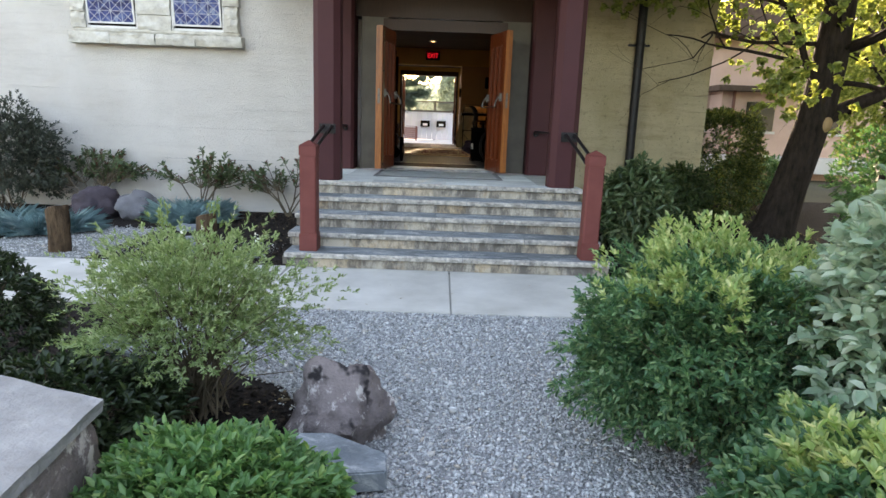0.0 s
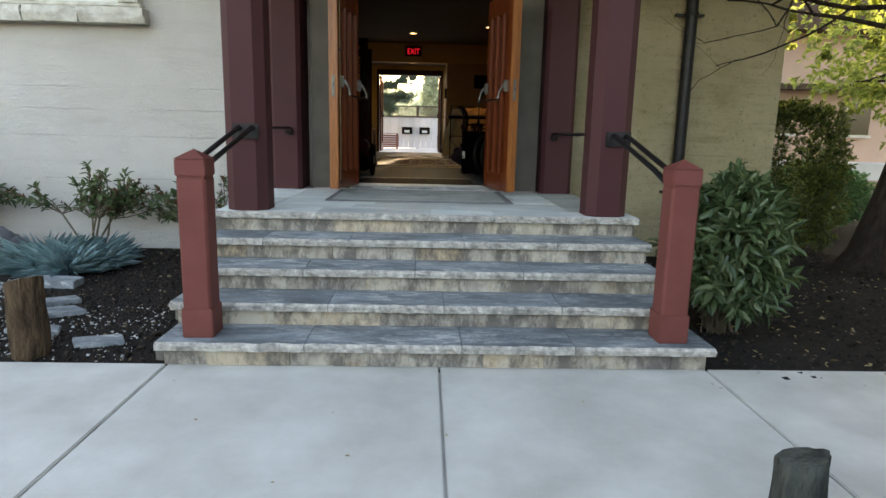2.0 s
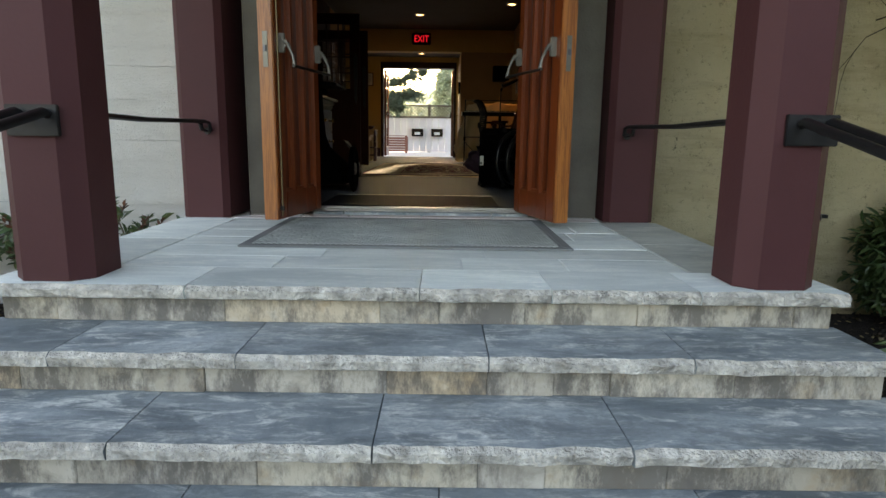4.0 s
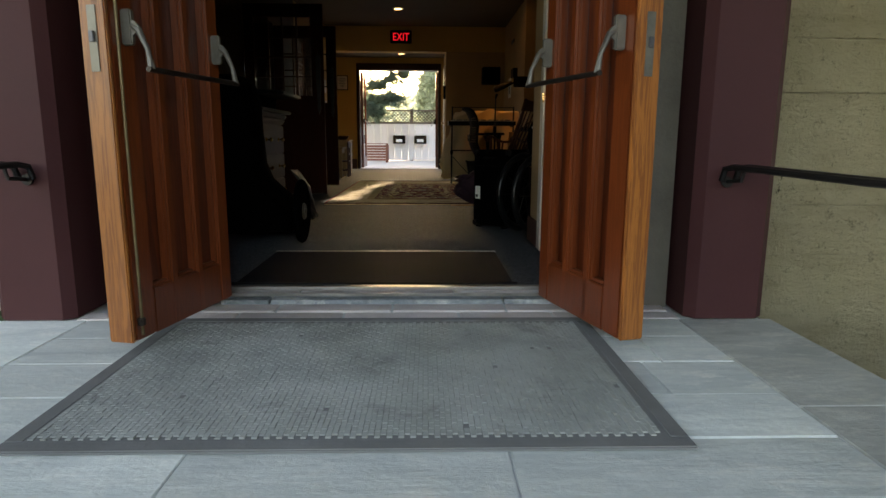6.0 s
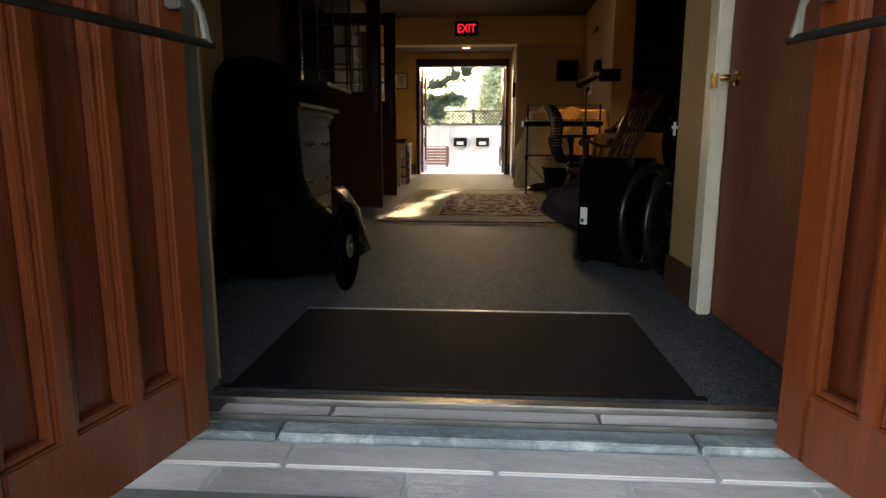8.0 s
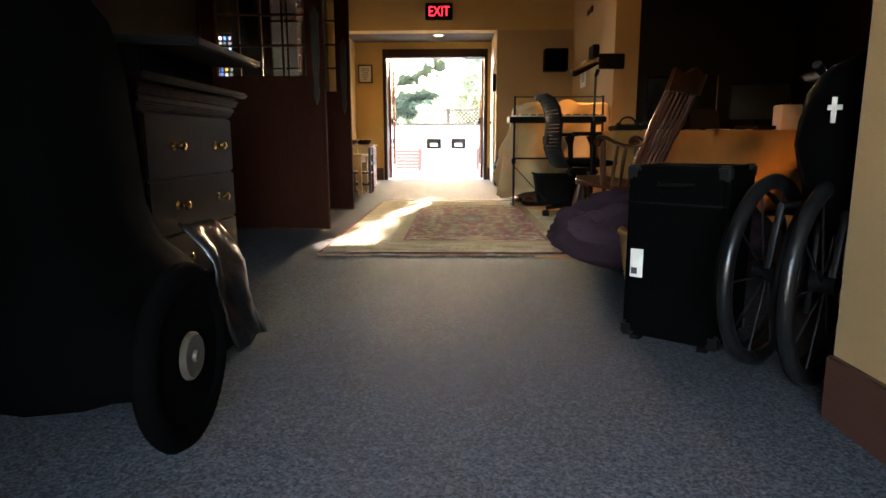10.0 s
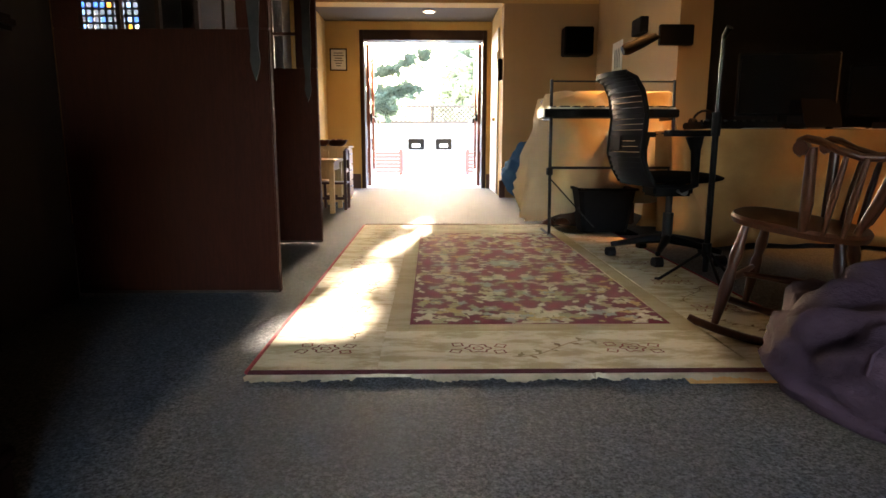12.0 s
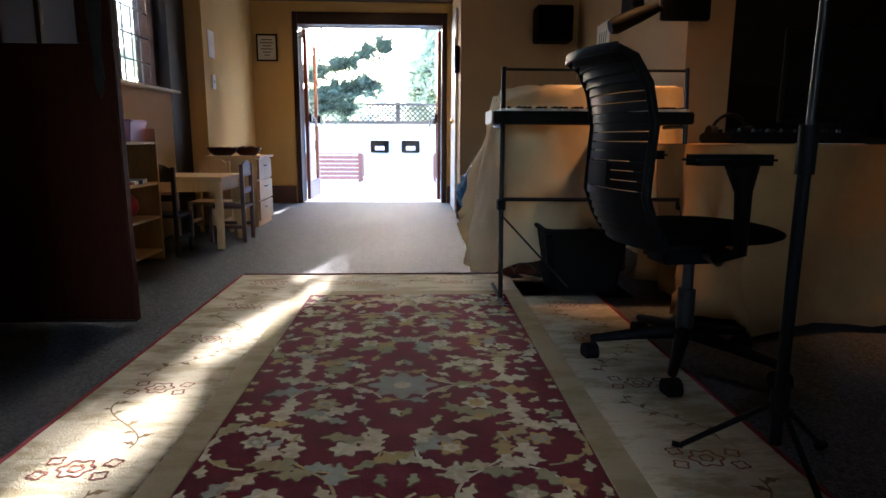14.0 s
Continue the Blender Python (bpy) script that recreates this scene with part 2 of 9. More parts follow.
def wood(name, dark, light, axis="z", rough=0.4, rings=14.0, coat=0.0, vary=0.1, spec=0.5, cross=9.0, bold=0.55):
    """Long grain along one axis with darker late-wood lines."""
    n = Nodes(name, rough, 0, spec)
    long = 0.6
    s = {"x": (long, cross, cross), "y": (cross, long, cross), "z": (cross, cross, long)}[axis]
    p = n.place(s)
    warp = n.noise(p, 0.7, 3)
    band = n.noise(p, 3.0, 6, 0.65, 0.6)
    lines = n.math("SINE", n.math("MULTIPLY", band, rings * 5))
    lines = n.math("MULTIPLY_ADD", lines, 0.5)
    lines.node.inputs[2].default_value = 0.5
    fine = n.noise(p, 30.0, 2)
    c = n.mix(n.math("MULTIPLY", lines, bold), light, dark)
    c = n.mix(n.math("MULTIPLY", warp, 0.5), c, dark)
    c = n.mix(n.math("MULTIPLY", fine, 0.2), c, dark)
    c = n.vary(c, vary)
    n.set(n.out, "Coat Weight", coat)
    n.set(n.out, "Coat Roughness", 0.2)
    return n.done(c, None, n.bump(n.math("ADD", lines, fine), 0.08, 0.002))


def leafy(name, dark, light, tip=None, rough=0.45, through=0.35):
    """Leaves that differ one by one and let some light through."""
    n = Nodes(name, rough)
    isl = n.add("NewGeometry").outputs["Random Per Island"]
    p = n.place((1, 1, 1))
    stops = [(0.0, dark), (0.7, light), (1.0, tip or light)]
    c = n.ramp(isl, *stops)
    c = n.mix(n.math("MULTIPLY", n.noise(p, 3.0, 3), 0.5), c, dark)
    n.done(c)
    glow = n.add("BsdfTranslucent", Color=n.add("HueSaturation", Hue=0.485, Saturation=1.15, Value=1.5, Color=c).outputs["Color"])
    mixer = n.add("MixShader", Fac=through)
    n.tree.links.new(n.out.outputs[0], mixer.inputs[1])
    n.tree.links.new(glow.outputs[0], mixer.inputs[2])
    n.tree.links.new(mixer.outputs[0], n.tree.nodes["Material Output"].inputs["Surface"])
    return n.mat


def through_cloth(mat, amount):
    """Lets some light pass through a thin cloth."""
    tree = mat.node_tree
    bsdf = tree.nodes["Principled BSDF"]
    glow = tree.nodes.new("ShaderNodeBsdfTranslucent")
    tree.links.new(bsdf.inputs["Base Color"].links[0].from_socket, glow.inputs["Color"])
    mixer = tree.nodes.new("ShaderNodeMixShader")
    mixer.inputs[0].default_value = amount
    tree.links.new(bsdf.outputs[0], mixer.inputs[1])
    tree.links.new(glow.outputs[0], mixer.inputs[2])
    tree.links.new(mixer.outputs[0], tree.nodes["Material Output"].inputs["Surface"])
    return mat


def board_wall(name, dark, light, stain, stain_amount, weathered=False):
    """Painted board-marked concrete: rough skin, weather stains with shapes of their own."""
    n = Nodes(name, 0.85, 0, 0.25)
    p = n.place((1, 1, 1), True)
    flat = n.place((0.35, 1, 2.2), True)
    big, mid, fine = n.noise(p, 1.1, 5), n.noise(flat, 4.0, 6, 0.7), n.noise(p, 55, 5, 0.75)
    c = n.ramp(big, (0.3, dark), (0.7, light))
    c = n.mix(n.math("MULTIPLY", n.ramp(mid, (0.5, (0, 0, 0)), (0.75, (1, 1, 1))), stain_amount), c, stain)
    spots = n.ramp(n.noise(p, 9, 6, 0.75), (0.66, (0, 0, 0)), (0.74, (1, 1, 1)))
    c = n.mix(n.math("MULTIPLY", spots, stain_amount), c, tuple(v * 0.45 for v in stain))
    if weathered:
        pits = n.ramp(n.noise(p, 22, 6, 0.9), (0.57, (0, 0, 0)), (0.64, (1, 1, 1)))
        c = n.mix(n.math("MULTIPLY", pits, 0.6), c, (0.075, 0.052, 0.03))
        pale = n.ramp(n.noise(p, 5, 5, 0.7), (0.5, (0, 0, 0)), (0.7, (1, 1, 1)))
        c = n.mix(n.math("MULTIPLY", pale, 0.35), c, (0.60, 0.50, 0.33))
        moss = n.math("MULTIPLY", n.ramp(n.noise(n.place((1.6, 1, 0.8), True), 4.5, 8, 0.9), (0.645, (0, 0, 0)), (0.67, (1, 1, 1))), 0.9)
        c = n.mix(moss, c, (0.035, 0.028, 0.016))
    h = n.math("MULTIPLY_ADD", fine, 1.3)
    n.tree.links.new(mid, h.node.inputs[2])
    return n.done(c, None, n.bump(h, 1.0, 0.028))


def slate_mat(name, dark, light, pale, amount, stain=0.0):
    """Cleft slate: soft patches, streaks along the cleft, chalky scuffs with sharp rims, and dark weather stains."""
    n = Nodes(name, 0.6, 0, 0.4)
    p = n.place((0.8, 2.2, 1))
    big, mid, fine = n.noise(p, 2.0, 5, 0.6, 0.8), n.noise(p, 9, 8, 0.75, 0.6), n.noise(n.place(), 55, 4)
    streak = n.noise(n.place((1.0, 9.0, 1)), 3.0, 7, 0.75, 0.3)
    c = n.ramp(big, (0.35, dark), (0.65, light))
    c = n.mix(n.math("MULTIPLY", n.ramp(streak, (0.42, (0, 0, 0)), (0.58, (1, 1, 1))), 0.18), c, tuple(v * 0.7 for v in dark))
    scuff = n.math("MULTIPLY", n.ramp(mid, (0.50, (0, 0, 0)), (0.60, (1, 1, 1))), n.ramp(n.noise(n.place(), 3.0, 4), (0.38, (0.15, 0.15, 0.15)), (0.62, (1, 1, 1))))
    c = n.mix(n.math("MULTIPLY", scuff, amount), c, pale)
    if stain:
        wet = n.ramp(n.noise(n.place((1.2, 2.5, 1), True), 1.5, 8, 0.8, 0.5), (0.47, (0, 0, 0)), (0.53, (1, 1, 1)))
        c = n.mix(n.math("MULTIPLY", wet, stain), c, tuple(v * 0.5 for v in dark))
    c = n.vary(n.mix(n.math("MULTIPLY", n.ramp(fine, (0.4, (0, 0, 0)), (0.65, (1, 1, 1))), 0.3), c, dark), 0.16)
    return n.done(c, None, n.bump(n.math("ADD", n.math("ADD", mid, streak), n.math("MULTIPLY", fine, 0.6)), 0.4, 0.008))


def block_mat(name):
    """Cut stone blocks from grey to tan, blackened in blotches."""
    n = Nodes(name, 0.75, 0, 0.3)
    r = n.add("ObjectInfo").outputs["Random"]
    base = n.ramp(r, (0.0, (0.40, 0.355, 0.29)), (0.3, (0.53, 0.465, 0.36)), (0.55, (0.46, 0.415, 0.35)), (0.8, (0.60, 0.53, 0.42)), (1.0, (0.52, 0.40, 0.265)))
    p = n.place()
    big, fine = n.noise(p, 5, 6, 0.7, 0.6), n.noise(p, 45, 4)
    c = n.mix(n.math("MULTIPLY", n.ramp(big, (0.50, (0, 0, 0)), (0.66, (1, 1, 1))), 0.6), base, (0.12, 0.105, 0.085))
    c = n.mix(n.math("MULTIPLY", n.ramp(n.noise(p, 11, 4), (0.55, (0, 0, 0)), (0.7, (1, 1, 1))), 0.4), c, (0.62, 0.58, 0.5))
    soot = n.ramp(n.noise(n.place((1.5, 1, 0.6), True), 2.4, 8, 0.8), (0.45, (0, 0, 0)), (0.56, (1, 1, 1)))
    rust = n.ramp(n.noise(p, 7, 4, 0.6), (0.56, (0, 0, 0)), (0.68, (1, 1, 1)))
    c = n.mix(n.math("MULTIPLY", rust, 0.45), c, (0.42, 0.27, 0.13))
    c = n.mix(n.math("MULTIPLY", soot, 0.82), c, (0.105, 0.095, 0.085))
    return n.done(c, None, n.bump(n.math("ADD", big, n.math("MULTIPLY", fine, 0.5)), 0.5, 0.008))


def carpet_mat(name, dark, light, scale=220.0, gloss=0.03):
    n = Nodes(name, 0.7, 0, gloss)
    p = n.place((1, 1, 1), True)
    loops, big = n.noise(p, scale, 3, 0.8), n.noise(p, 3, 4)
    tuft = n.ramp(n.noise(p, scale * 0.55, 2), (0.36, (0, 0, 0)), (0.64, (1, 1, 1)))
    streak = n.noise(n.place((1, 0.25, 1), True), scale * 0.5, 2)
    c = n.mix(n.ramp(loops, (0.36, (0, 0, 0)), (0.66, (1, 1, 1))), dark, light)
    c = n.mix(n.math("MULTIPLY", tuft, 0.45), c, dark)
    c = n.mix(n.math("MULTIPLY", big, 0.2), c, dark)
    return n.done(c, None, n.bump(n.math("ADD", loops, streak), 0.4, 0.003))


def rug_field_mat():
    """A dark crimson pile ground, streaked across by the knots."""
    n = Nodes("rug_field_pile", 0.95, 0, 0.08)
    p = n.place()
    c = n.ramp(n.noise(p, 9, 4), (0.3, (0.075, 0.003, 0.010)), (0.7, (0.15, 0.007, 0.020)))
    pile = n.noise(p, 260, 2)
    c = n.mix(n.math("MULTIPLY", n.noise(n.place((1, 16, 1)), 10, 2), 0.45), c, (0.05, 0.008, 0.02))
    return n.done(c, None, n.bump(pile, 0.7, 0.005))


def rug_motif_mat(name, *tones):
    """Knotted motifs, each in a tone of its own, with worn streaks and a fine pile."""
    n = Nodes(name, 0.95, 0, 0.08)
    isl = n.add("NewGeometry").outputs["Random Per Island"]
    p = n.place()
    k = len(tones)
    c = n.ramp(isl, *[(q / k, t) for q, t in enumerate(tones)])
    c.node.color_ramp.interpolation = "CONSTANT"
    c = n.mix(n.math("MULTIPLY", n.ramp(n.noise(p, 30, 4, 0.7), (0.45, (0, 0, 0)), (0.62, (1, 1, 1))), 0.45), c, (0.22, 0.15, 0.08))
    c = n.mix(n.math("MULTIPLY", n.noise(n.place((1, 16, 1)), 10, 2), 0.35), c, (0.16, 0.10, 0.06))
    return n.done(c, None, n.bump(n.noise(p, 260, 2), 0.6, 0.005))


def rug_border_mat(name, ground):
    """A pale knotted ground with worn and soiled streaks."""
    n = Nodes(name, 0.95, 0, 0.08)
    p = n.place()
    c = n.mix(n.noise(p, 5, 4), ground, tuple(v * 0.76 for v in ground))
    pile = n.noise(p, 260, 2)
    c = n.mix(n.math("MULTIPLY", n.noise(n.place((1, 14, 1)), 8, 3), 0.25), c, tuple(v * 0.5 for v in ground))
    worn = n.ramp(n.noise(n.place((1, 2.6, 1)), 5, 6, 0.75), (0.46, (0, 0, 0)), (0.58, (1, 1, 1)))
    c = n.mix(n.math("MULTIPLY", worn, 0.70), c, (0.26, 0.21, 0.10))
    return n.done(n.mix(n.math("MULTIPLY", pile, 0.25), c, (0.2, 0.16, 0.1)), None, n.bump(pile, 0.45, 0.004))


def glass_mat(name, tint=(1, 1, 1), rough=0.02):
    n = Nodes(name, rough)
    n.set(n.out, "Transmission Weight", 1.0)
    n.set(n.out, "IOR", 1.45)
    return n.done(tint)


def glow_mat(name, colour, strength):
    n = Nodes(name)
    n.set(n.out, "Emission Color", (*colour, 1))
    n.set(n.out, "Emission Strength", strength)
    return n.done(colour)


WALL_CREAM = board_wall("cream_painted_board_concrete", (0.76, 0.715, 0.645), (0.88, 0.835, 0.765), (0.54, 0.49, 0.41), 0.3)
WALL_OCHRE = board_wall("weathered_ochre_board_concrete", (0.48, 0.395, 0.225), (0.71, 0.60, 0.385), (0.30, 0.215, 0.115), 0.6, True)
# a pale wall's colour taken down to grey, with the porch shade in it
PLASTER = plain("porch_shade_plaster", (0.105, 0.094, 0.078), (0.175, 0.158, 0.13), 3, 0.85, 0, 0.4, 80, 0.004, 0.2, by_world=True)
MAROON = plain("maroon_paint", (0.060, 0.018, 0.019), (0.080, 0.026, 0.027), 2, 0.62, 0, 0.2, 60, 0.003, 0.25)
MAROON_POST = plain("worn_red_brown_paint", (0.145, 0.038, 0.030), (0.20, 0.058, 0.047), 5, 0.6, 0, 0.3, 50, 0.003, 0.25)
SLATE = slate_mat("blue_grey_slate", (0.14, 0.17, 0.185), (0.40, 0.44, 0.45), (0.68, 0.69, 0.65), 0.95, 0.40)
SLATE_PALE = slate_mat("pale_sandstone_paving", (0.56, 0.61, 0.585), (0.80, 0.84, 0.79), (0.88, 0.88, 0.81), 0.7)
# darker copy of the pale paving: east-side shade and lichen in its colour
SLATE_SHADED = slate_mat("shaded_lichen_border_stone", (0.36, 0.375, 0.35), (0.56, 0.57, 0.52), (0.66, 0.64, 0.56), 0.7, 0.25)
SLATE_PINK = slate_mat("pinkish_sill_stone", (0.58, 0.52, 0.50), (0.76, 0.70, 0.66), (0.80, 0.80, 0.78), 0.5)
BLOCK = block_mat("riser_stone")
NOSE = plain("split_pale_stone_edge", (0.17, 0.155, 0.135), (0.78, 0.73, 0.64), 22, 0.85, 0, 1.0, 70, 0.02, 0.25)
MORTAR = plain("mortar", (0.13, 0.13, 0.125), (0.26, 0.275, 0.26), 8, 0.9, 0, 0.5, 60, 0.005, 0.2, by_world=True)
CONCRETE = plain("pale_concrete", (0.44, 0.425, 0.375), (0.66, 0.645, 0.585), 2.2, 0.85, 0, 0.3, 90, 0.003, 0.25, by_world=True)
CAP_STONE = plain("rough_concrete_cap", (0.19, 0.19, 0.18), (0.38, 0.38, 0.365), 7, 0.9, 0, 0.8, 45, 0.01, 0.2)
SANDSTONE = plain("carved_sandstone", (0.36, 0.33, 0.27), (0.70, 0.675, 0.60), 7, 0.85, 0, 0.9, 30, 0.015, 0.25)
GRAVEL_BED = plain("gravel_bed", (0.27, 0.27, 0.268), (0.46, 0.46, 0.455), 90, 0.95, 0, 1.0, 90, 0.02, 0.2, by_world=True)
SOIL = plain("dark_bark_mulch", (0.012, 0.010, 0.009), (0.035, 0.028, 0.024), 14, 0.95, 0, 1.0, 60, 0.03, 0.15, by_world=True)
DIRT = plain("far_ground", (0.06, 0.055, 0.04), (0.12, 0.11, 0.07), 0.5, 0.95, 0, 0.5, 6, 0.05, 0.15, by_world=True)


def gravel_mat():
    n = Nodes("grey_gravel_stone", 0.8, 0, 0.3)
    isl = n.add("NewGeometry").outputs["Random Per Island"]
    c = n.ramp(isl, (0.0, (0.22, 0.225, 0.22)), (0.3, (0.40, 0.41, 0.40)), (0.65, (0.53, 0.545, 0.535)), (0.9, (0.70, 0.71, 0.69)), (1.0, (0.50, 0.44, 0.36)))
    return n.done(c, None, n.bump(n.noise(n.place(), 120, 2), 0.3, 0.003))


def chip_mat():
    n = Nodes("bark_chip", 0.9, 0, 0.2)
    isl = n.add("NewGeometry").outputs["Random Per Island"]
    return n.done(n.ramp(isl, (0.0, (0.010, 0.008, 0.007)), (0.6, (0.035, 0.026, 0.02)), (0.93, (0.07, 0.05, 0.035)), (1.0, (0.3, 0.24, 0.15))))


def rock_mat():
    n = Nodes("lichen_rock", 0.85, 0, 0.3)
    p = n.place()
    a, b, c3 = n.noise(p, 4, 6, 0.7), n.noise(p, 11, 5, 0.7), n.noise(p, 60, 3)
    c = n.ramp(a, (0.35, (0.10, 0.082, 0.08)), (0.6, (0.26, 0.215, 0.20)))
    c = n.mix(n.ramp(b, (0.55, (0, 0, 0)), (0.62, (1, 1, 1))), c, (0.54, 0.49, 0.45))
    c = n.mix(n.ramp(n.noise(p, 7, 3), (0.56, (0, 0, 0)), (0.63, (1, 1, 1))), c, (0.035, 0.03, 0.03))
    return n.done(c, None, n.bump(n.math("ADD", b, n.math("MULTIPLY", c3, 0.4)), 0.8, 0.02))


GRAVEL, CHIP, ROCK = gravel_mat(), chip_mat(), rock_mat()
ROCK_GREY = plain("smooth_grey_boulder", (0.09, 0.09, 0.097), (0.19, 0.19, 0.198), 5, 0.85, 0, 0.6, 50, 0.01, 0.3)
ROCK_PLUM = plain("plum_grey_boulder", (0.028, 0.022, 0.028), (0.082, 0.066, 0.076), 9, 0.85, 0, 0.6, 50, 0.01, 0.3)
BARK = plain("brown_bark", (0.008, 0.006, 0.005), (0.060, 0.044, 0.034), 16, 0.95, 0, 1.0, 28, 0.03, 0.15, (1, 1, 0.3))
BARK_LOG = plain("split_log_bark", (0.014, 0.009, 0.006), (0.15, 0.098, 0.058), 16, 0.95, 0, 1.0, 30, 0.035, 0.15, (1, 1, 0.35))
TWIG = plain("twig", (0.09, 0.07, 0.045), (0.18, 0.14, 0.09), 9, 0.9, 0, 0.4, 60)
BARK_MOSS = plain("mossy_dark_bark", (0.012, 0.013, 0.012), (0.115, 0.12, 0.10), 16, 0.95, 0, 1.0, 26, 0.035, 0.15, (1, 1, 0.35))
CUT_GREY = plain("weathered_cut_end", (0.34, 0.37, 0.39), (0.58, 0.61, 0.62), 9, 0.85, 0, 0.5, 60, 0.006, 0.25)
CUT_WOOD = plain("fresh_cut_wood", (0.35, 0.20, 0.09), (0.50, 0.32, 0.16), 9, 0.8)
FIR = wood("varnished_fir", (0.095, 0.017, 0.005), (0.225, 0.046, 0.011), "z", 0.34, 9, 0.3, bold=0.45)
FIR_EDGE = wood("worn_fir_edge", (0.15, 0.038, 0.009), (0.50, 0.165, 0.032), "z", 0.45, 7, 0.2, cross=14.0, bold=0.7)
# darker, redder copy of the fir: the recess shade is in its colour
FIR_RECESS = wood("shaded_fir_panel", (0.055, 0.009, 0.003), (0.165, 0.028, 0.007), "z", 0.36, 6, 0.25, bold=0.7)
DARK_WOOD = wood("dark_stained_wood", (0.022, 0.009, 0.005), (0.055, 0.022, 0.011), "z", 0.45, 10, 0.05, 0.1, 0.25)
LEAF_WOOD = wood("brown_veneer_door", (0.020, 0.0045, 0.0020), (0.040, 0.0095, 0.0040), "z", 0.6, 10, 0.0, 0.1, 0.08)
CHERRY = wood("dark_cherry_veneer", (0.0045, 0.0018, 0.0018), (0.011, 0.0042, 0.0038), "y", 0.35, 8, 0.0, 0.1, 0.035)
CHAIR_WOOD = wood("honey_brown_chair_wood", (0.030, 0.0075, 0.0025), (0.075, 0.020, 0.006), "z", 0.36, 10, 0.10, 0.1, 0.3)
PINE = wood("pale_pine", (0.46, 0.28, 0.11), (0.66, 0.45, 0.21), "z", 0.5, 10)
RED_WOOD = wood("red_stained_slat", (0.15, 0.055, 0.04), (0.24, 0.10, 0.075), "x", 0.7, 10)
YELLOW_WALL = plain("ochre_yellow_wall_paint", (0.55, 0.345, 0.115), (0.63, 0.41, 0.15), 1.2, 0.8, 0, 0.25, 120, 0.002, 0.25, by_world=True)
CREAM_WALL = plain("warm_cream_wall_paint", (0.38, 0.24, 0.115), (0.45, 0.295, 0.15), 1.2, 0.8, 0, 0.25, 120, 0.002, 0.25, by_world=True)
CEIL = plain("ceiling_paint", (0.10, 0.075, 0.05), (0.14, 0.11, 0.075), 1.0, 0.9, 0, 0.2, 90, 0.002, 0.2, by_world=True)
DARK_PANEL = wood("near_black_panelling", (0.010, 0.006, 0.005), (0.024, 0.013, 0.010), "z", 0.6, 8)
BASE = wood("dark_red_baseboard", (0.06, 0.022, 0.014), (0.10, 0.04, 0.026), "y", 0.5, 8)
TRIM = plain("chipped_white_trim", (0.55, 0.50, 0.42), (0.68, 0.63, 0.55), 8, 0.5, 0, 0.2, 40, 0.003)
DOOR_RED = wood("red_brown_flush_door", (0.11, 0.030, 0.017), (0.17, 0.049, 0.029), "z", 0.55, 7, 0.0, 0.1, 0.2)
CARPET = carpet_mat("grey_blue_loop_carpet", (0.028, 0.031, 0.035), (0.165, 0.178, 0.193), 130, 0.04)
MAT_DARK = carpet_mat("black_entrance_mat", (0.007, 0.006, 0.008), (0.021, 0.019, 0.024), 300, 0.02)


def worn_rubber():
    """Grey rubber with trodden paths, damp stains and dried dirt."""
    n = Nodes("grey_rubber_mat", 0.75, 0, 0.3)
    p = n.place((1, 1, 1), True)
    c = n.ramp(n.noise(p, 3.5, 5), (0.3, (0.25, 0.27, 0.25)), (0.7, (0.42, 0.445, 0.415)))
    c = n.mix(n.math("MULTIPLY", n.ramp(n.noise(p, 5, 8, 0.8, 0.6), (0.56, (0, 0, 0)), (0.66, (1, 1, 1))), 0.5), c, (0.10, 0.10, 0.095))
    c = n.mix(n.math("MULTIPLY", n.ramp(n.noise(p, 60, 3), (0.62, (0, 0, 0)), (0.75, (1, 1, 1))), 0.3), c, (0.48, 0.50, 0.47))
    return n.done(c, None, n.bump(n.noise(p, 300, 2), 0.1, 0.001))


MAT_GREY = worn_rubber()
MAT_EDGE = plain("mat_border_rubber", (0.15, 0.155, 0.15), (0.21, 0.215, 0.21), 7, 0.7, 0, 0.3, 80, 0.003, 0.3)
IRON = plain("black_iron", (0.012, 0.012, 0.013), (0.03, 0.029, 0.029), 12, 0.45, 0.6, 0.2, 60, 0.002)
STEEL = plain("worn_steel", (0.30, 0.29, 0.27), (0.48, 0.46, 0.43), 12, 0.35, 0.9, 0.2, 60, 0.001)
PALE_METAL = plain("pale_worn_metal", (0.11, 0.10, 0.085), (0.23, 0.215, 0.18), 14, 0.42, 0.55, 0.2, 60, 0.001)
DULL_BRASS = plain("tarnished_brass", (0.10, 0.07, 0.035), (0.20, 0.145, 0.07), 15, 0.45, 0.6, 0.1, 60, 0.001)
BRASS = plain("polished_brass", (0.55, 0.36, 0.12), (0.75, 0.52, 0.2), 15, 0.2, 1.0, 0.1, 60, 0.001)
BAR_BLACK = plain("dark_bronze_bar", (0.02, 0.016, 0.014), (0.05, 0.04, 0.034), 12, 0.4, 0.6, 0.1, 60, 0.001)
PLASTIC = plain("black_plastic", (0.002, 0.002, 0.0022), (0.0045, 0.0045, 0.005), 12, 0.6, 0, 0.15, 90, 0.001, 0.09)
HUB_TAN = plain("tan_hub_plastic", (0.045, 0.036, 0.026), (0.085, 0.068, 0.05), 12, 0.4, 0, 0.15)
VINYL = plain("black_vinyl", (0.003, 0.003, 0.0033), (0.008, 0.009, 0.0095), 5, 0.30, 0, 0.5, 25, 0.006, 0.45)
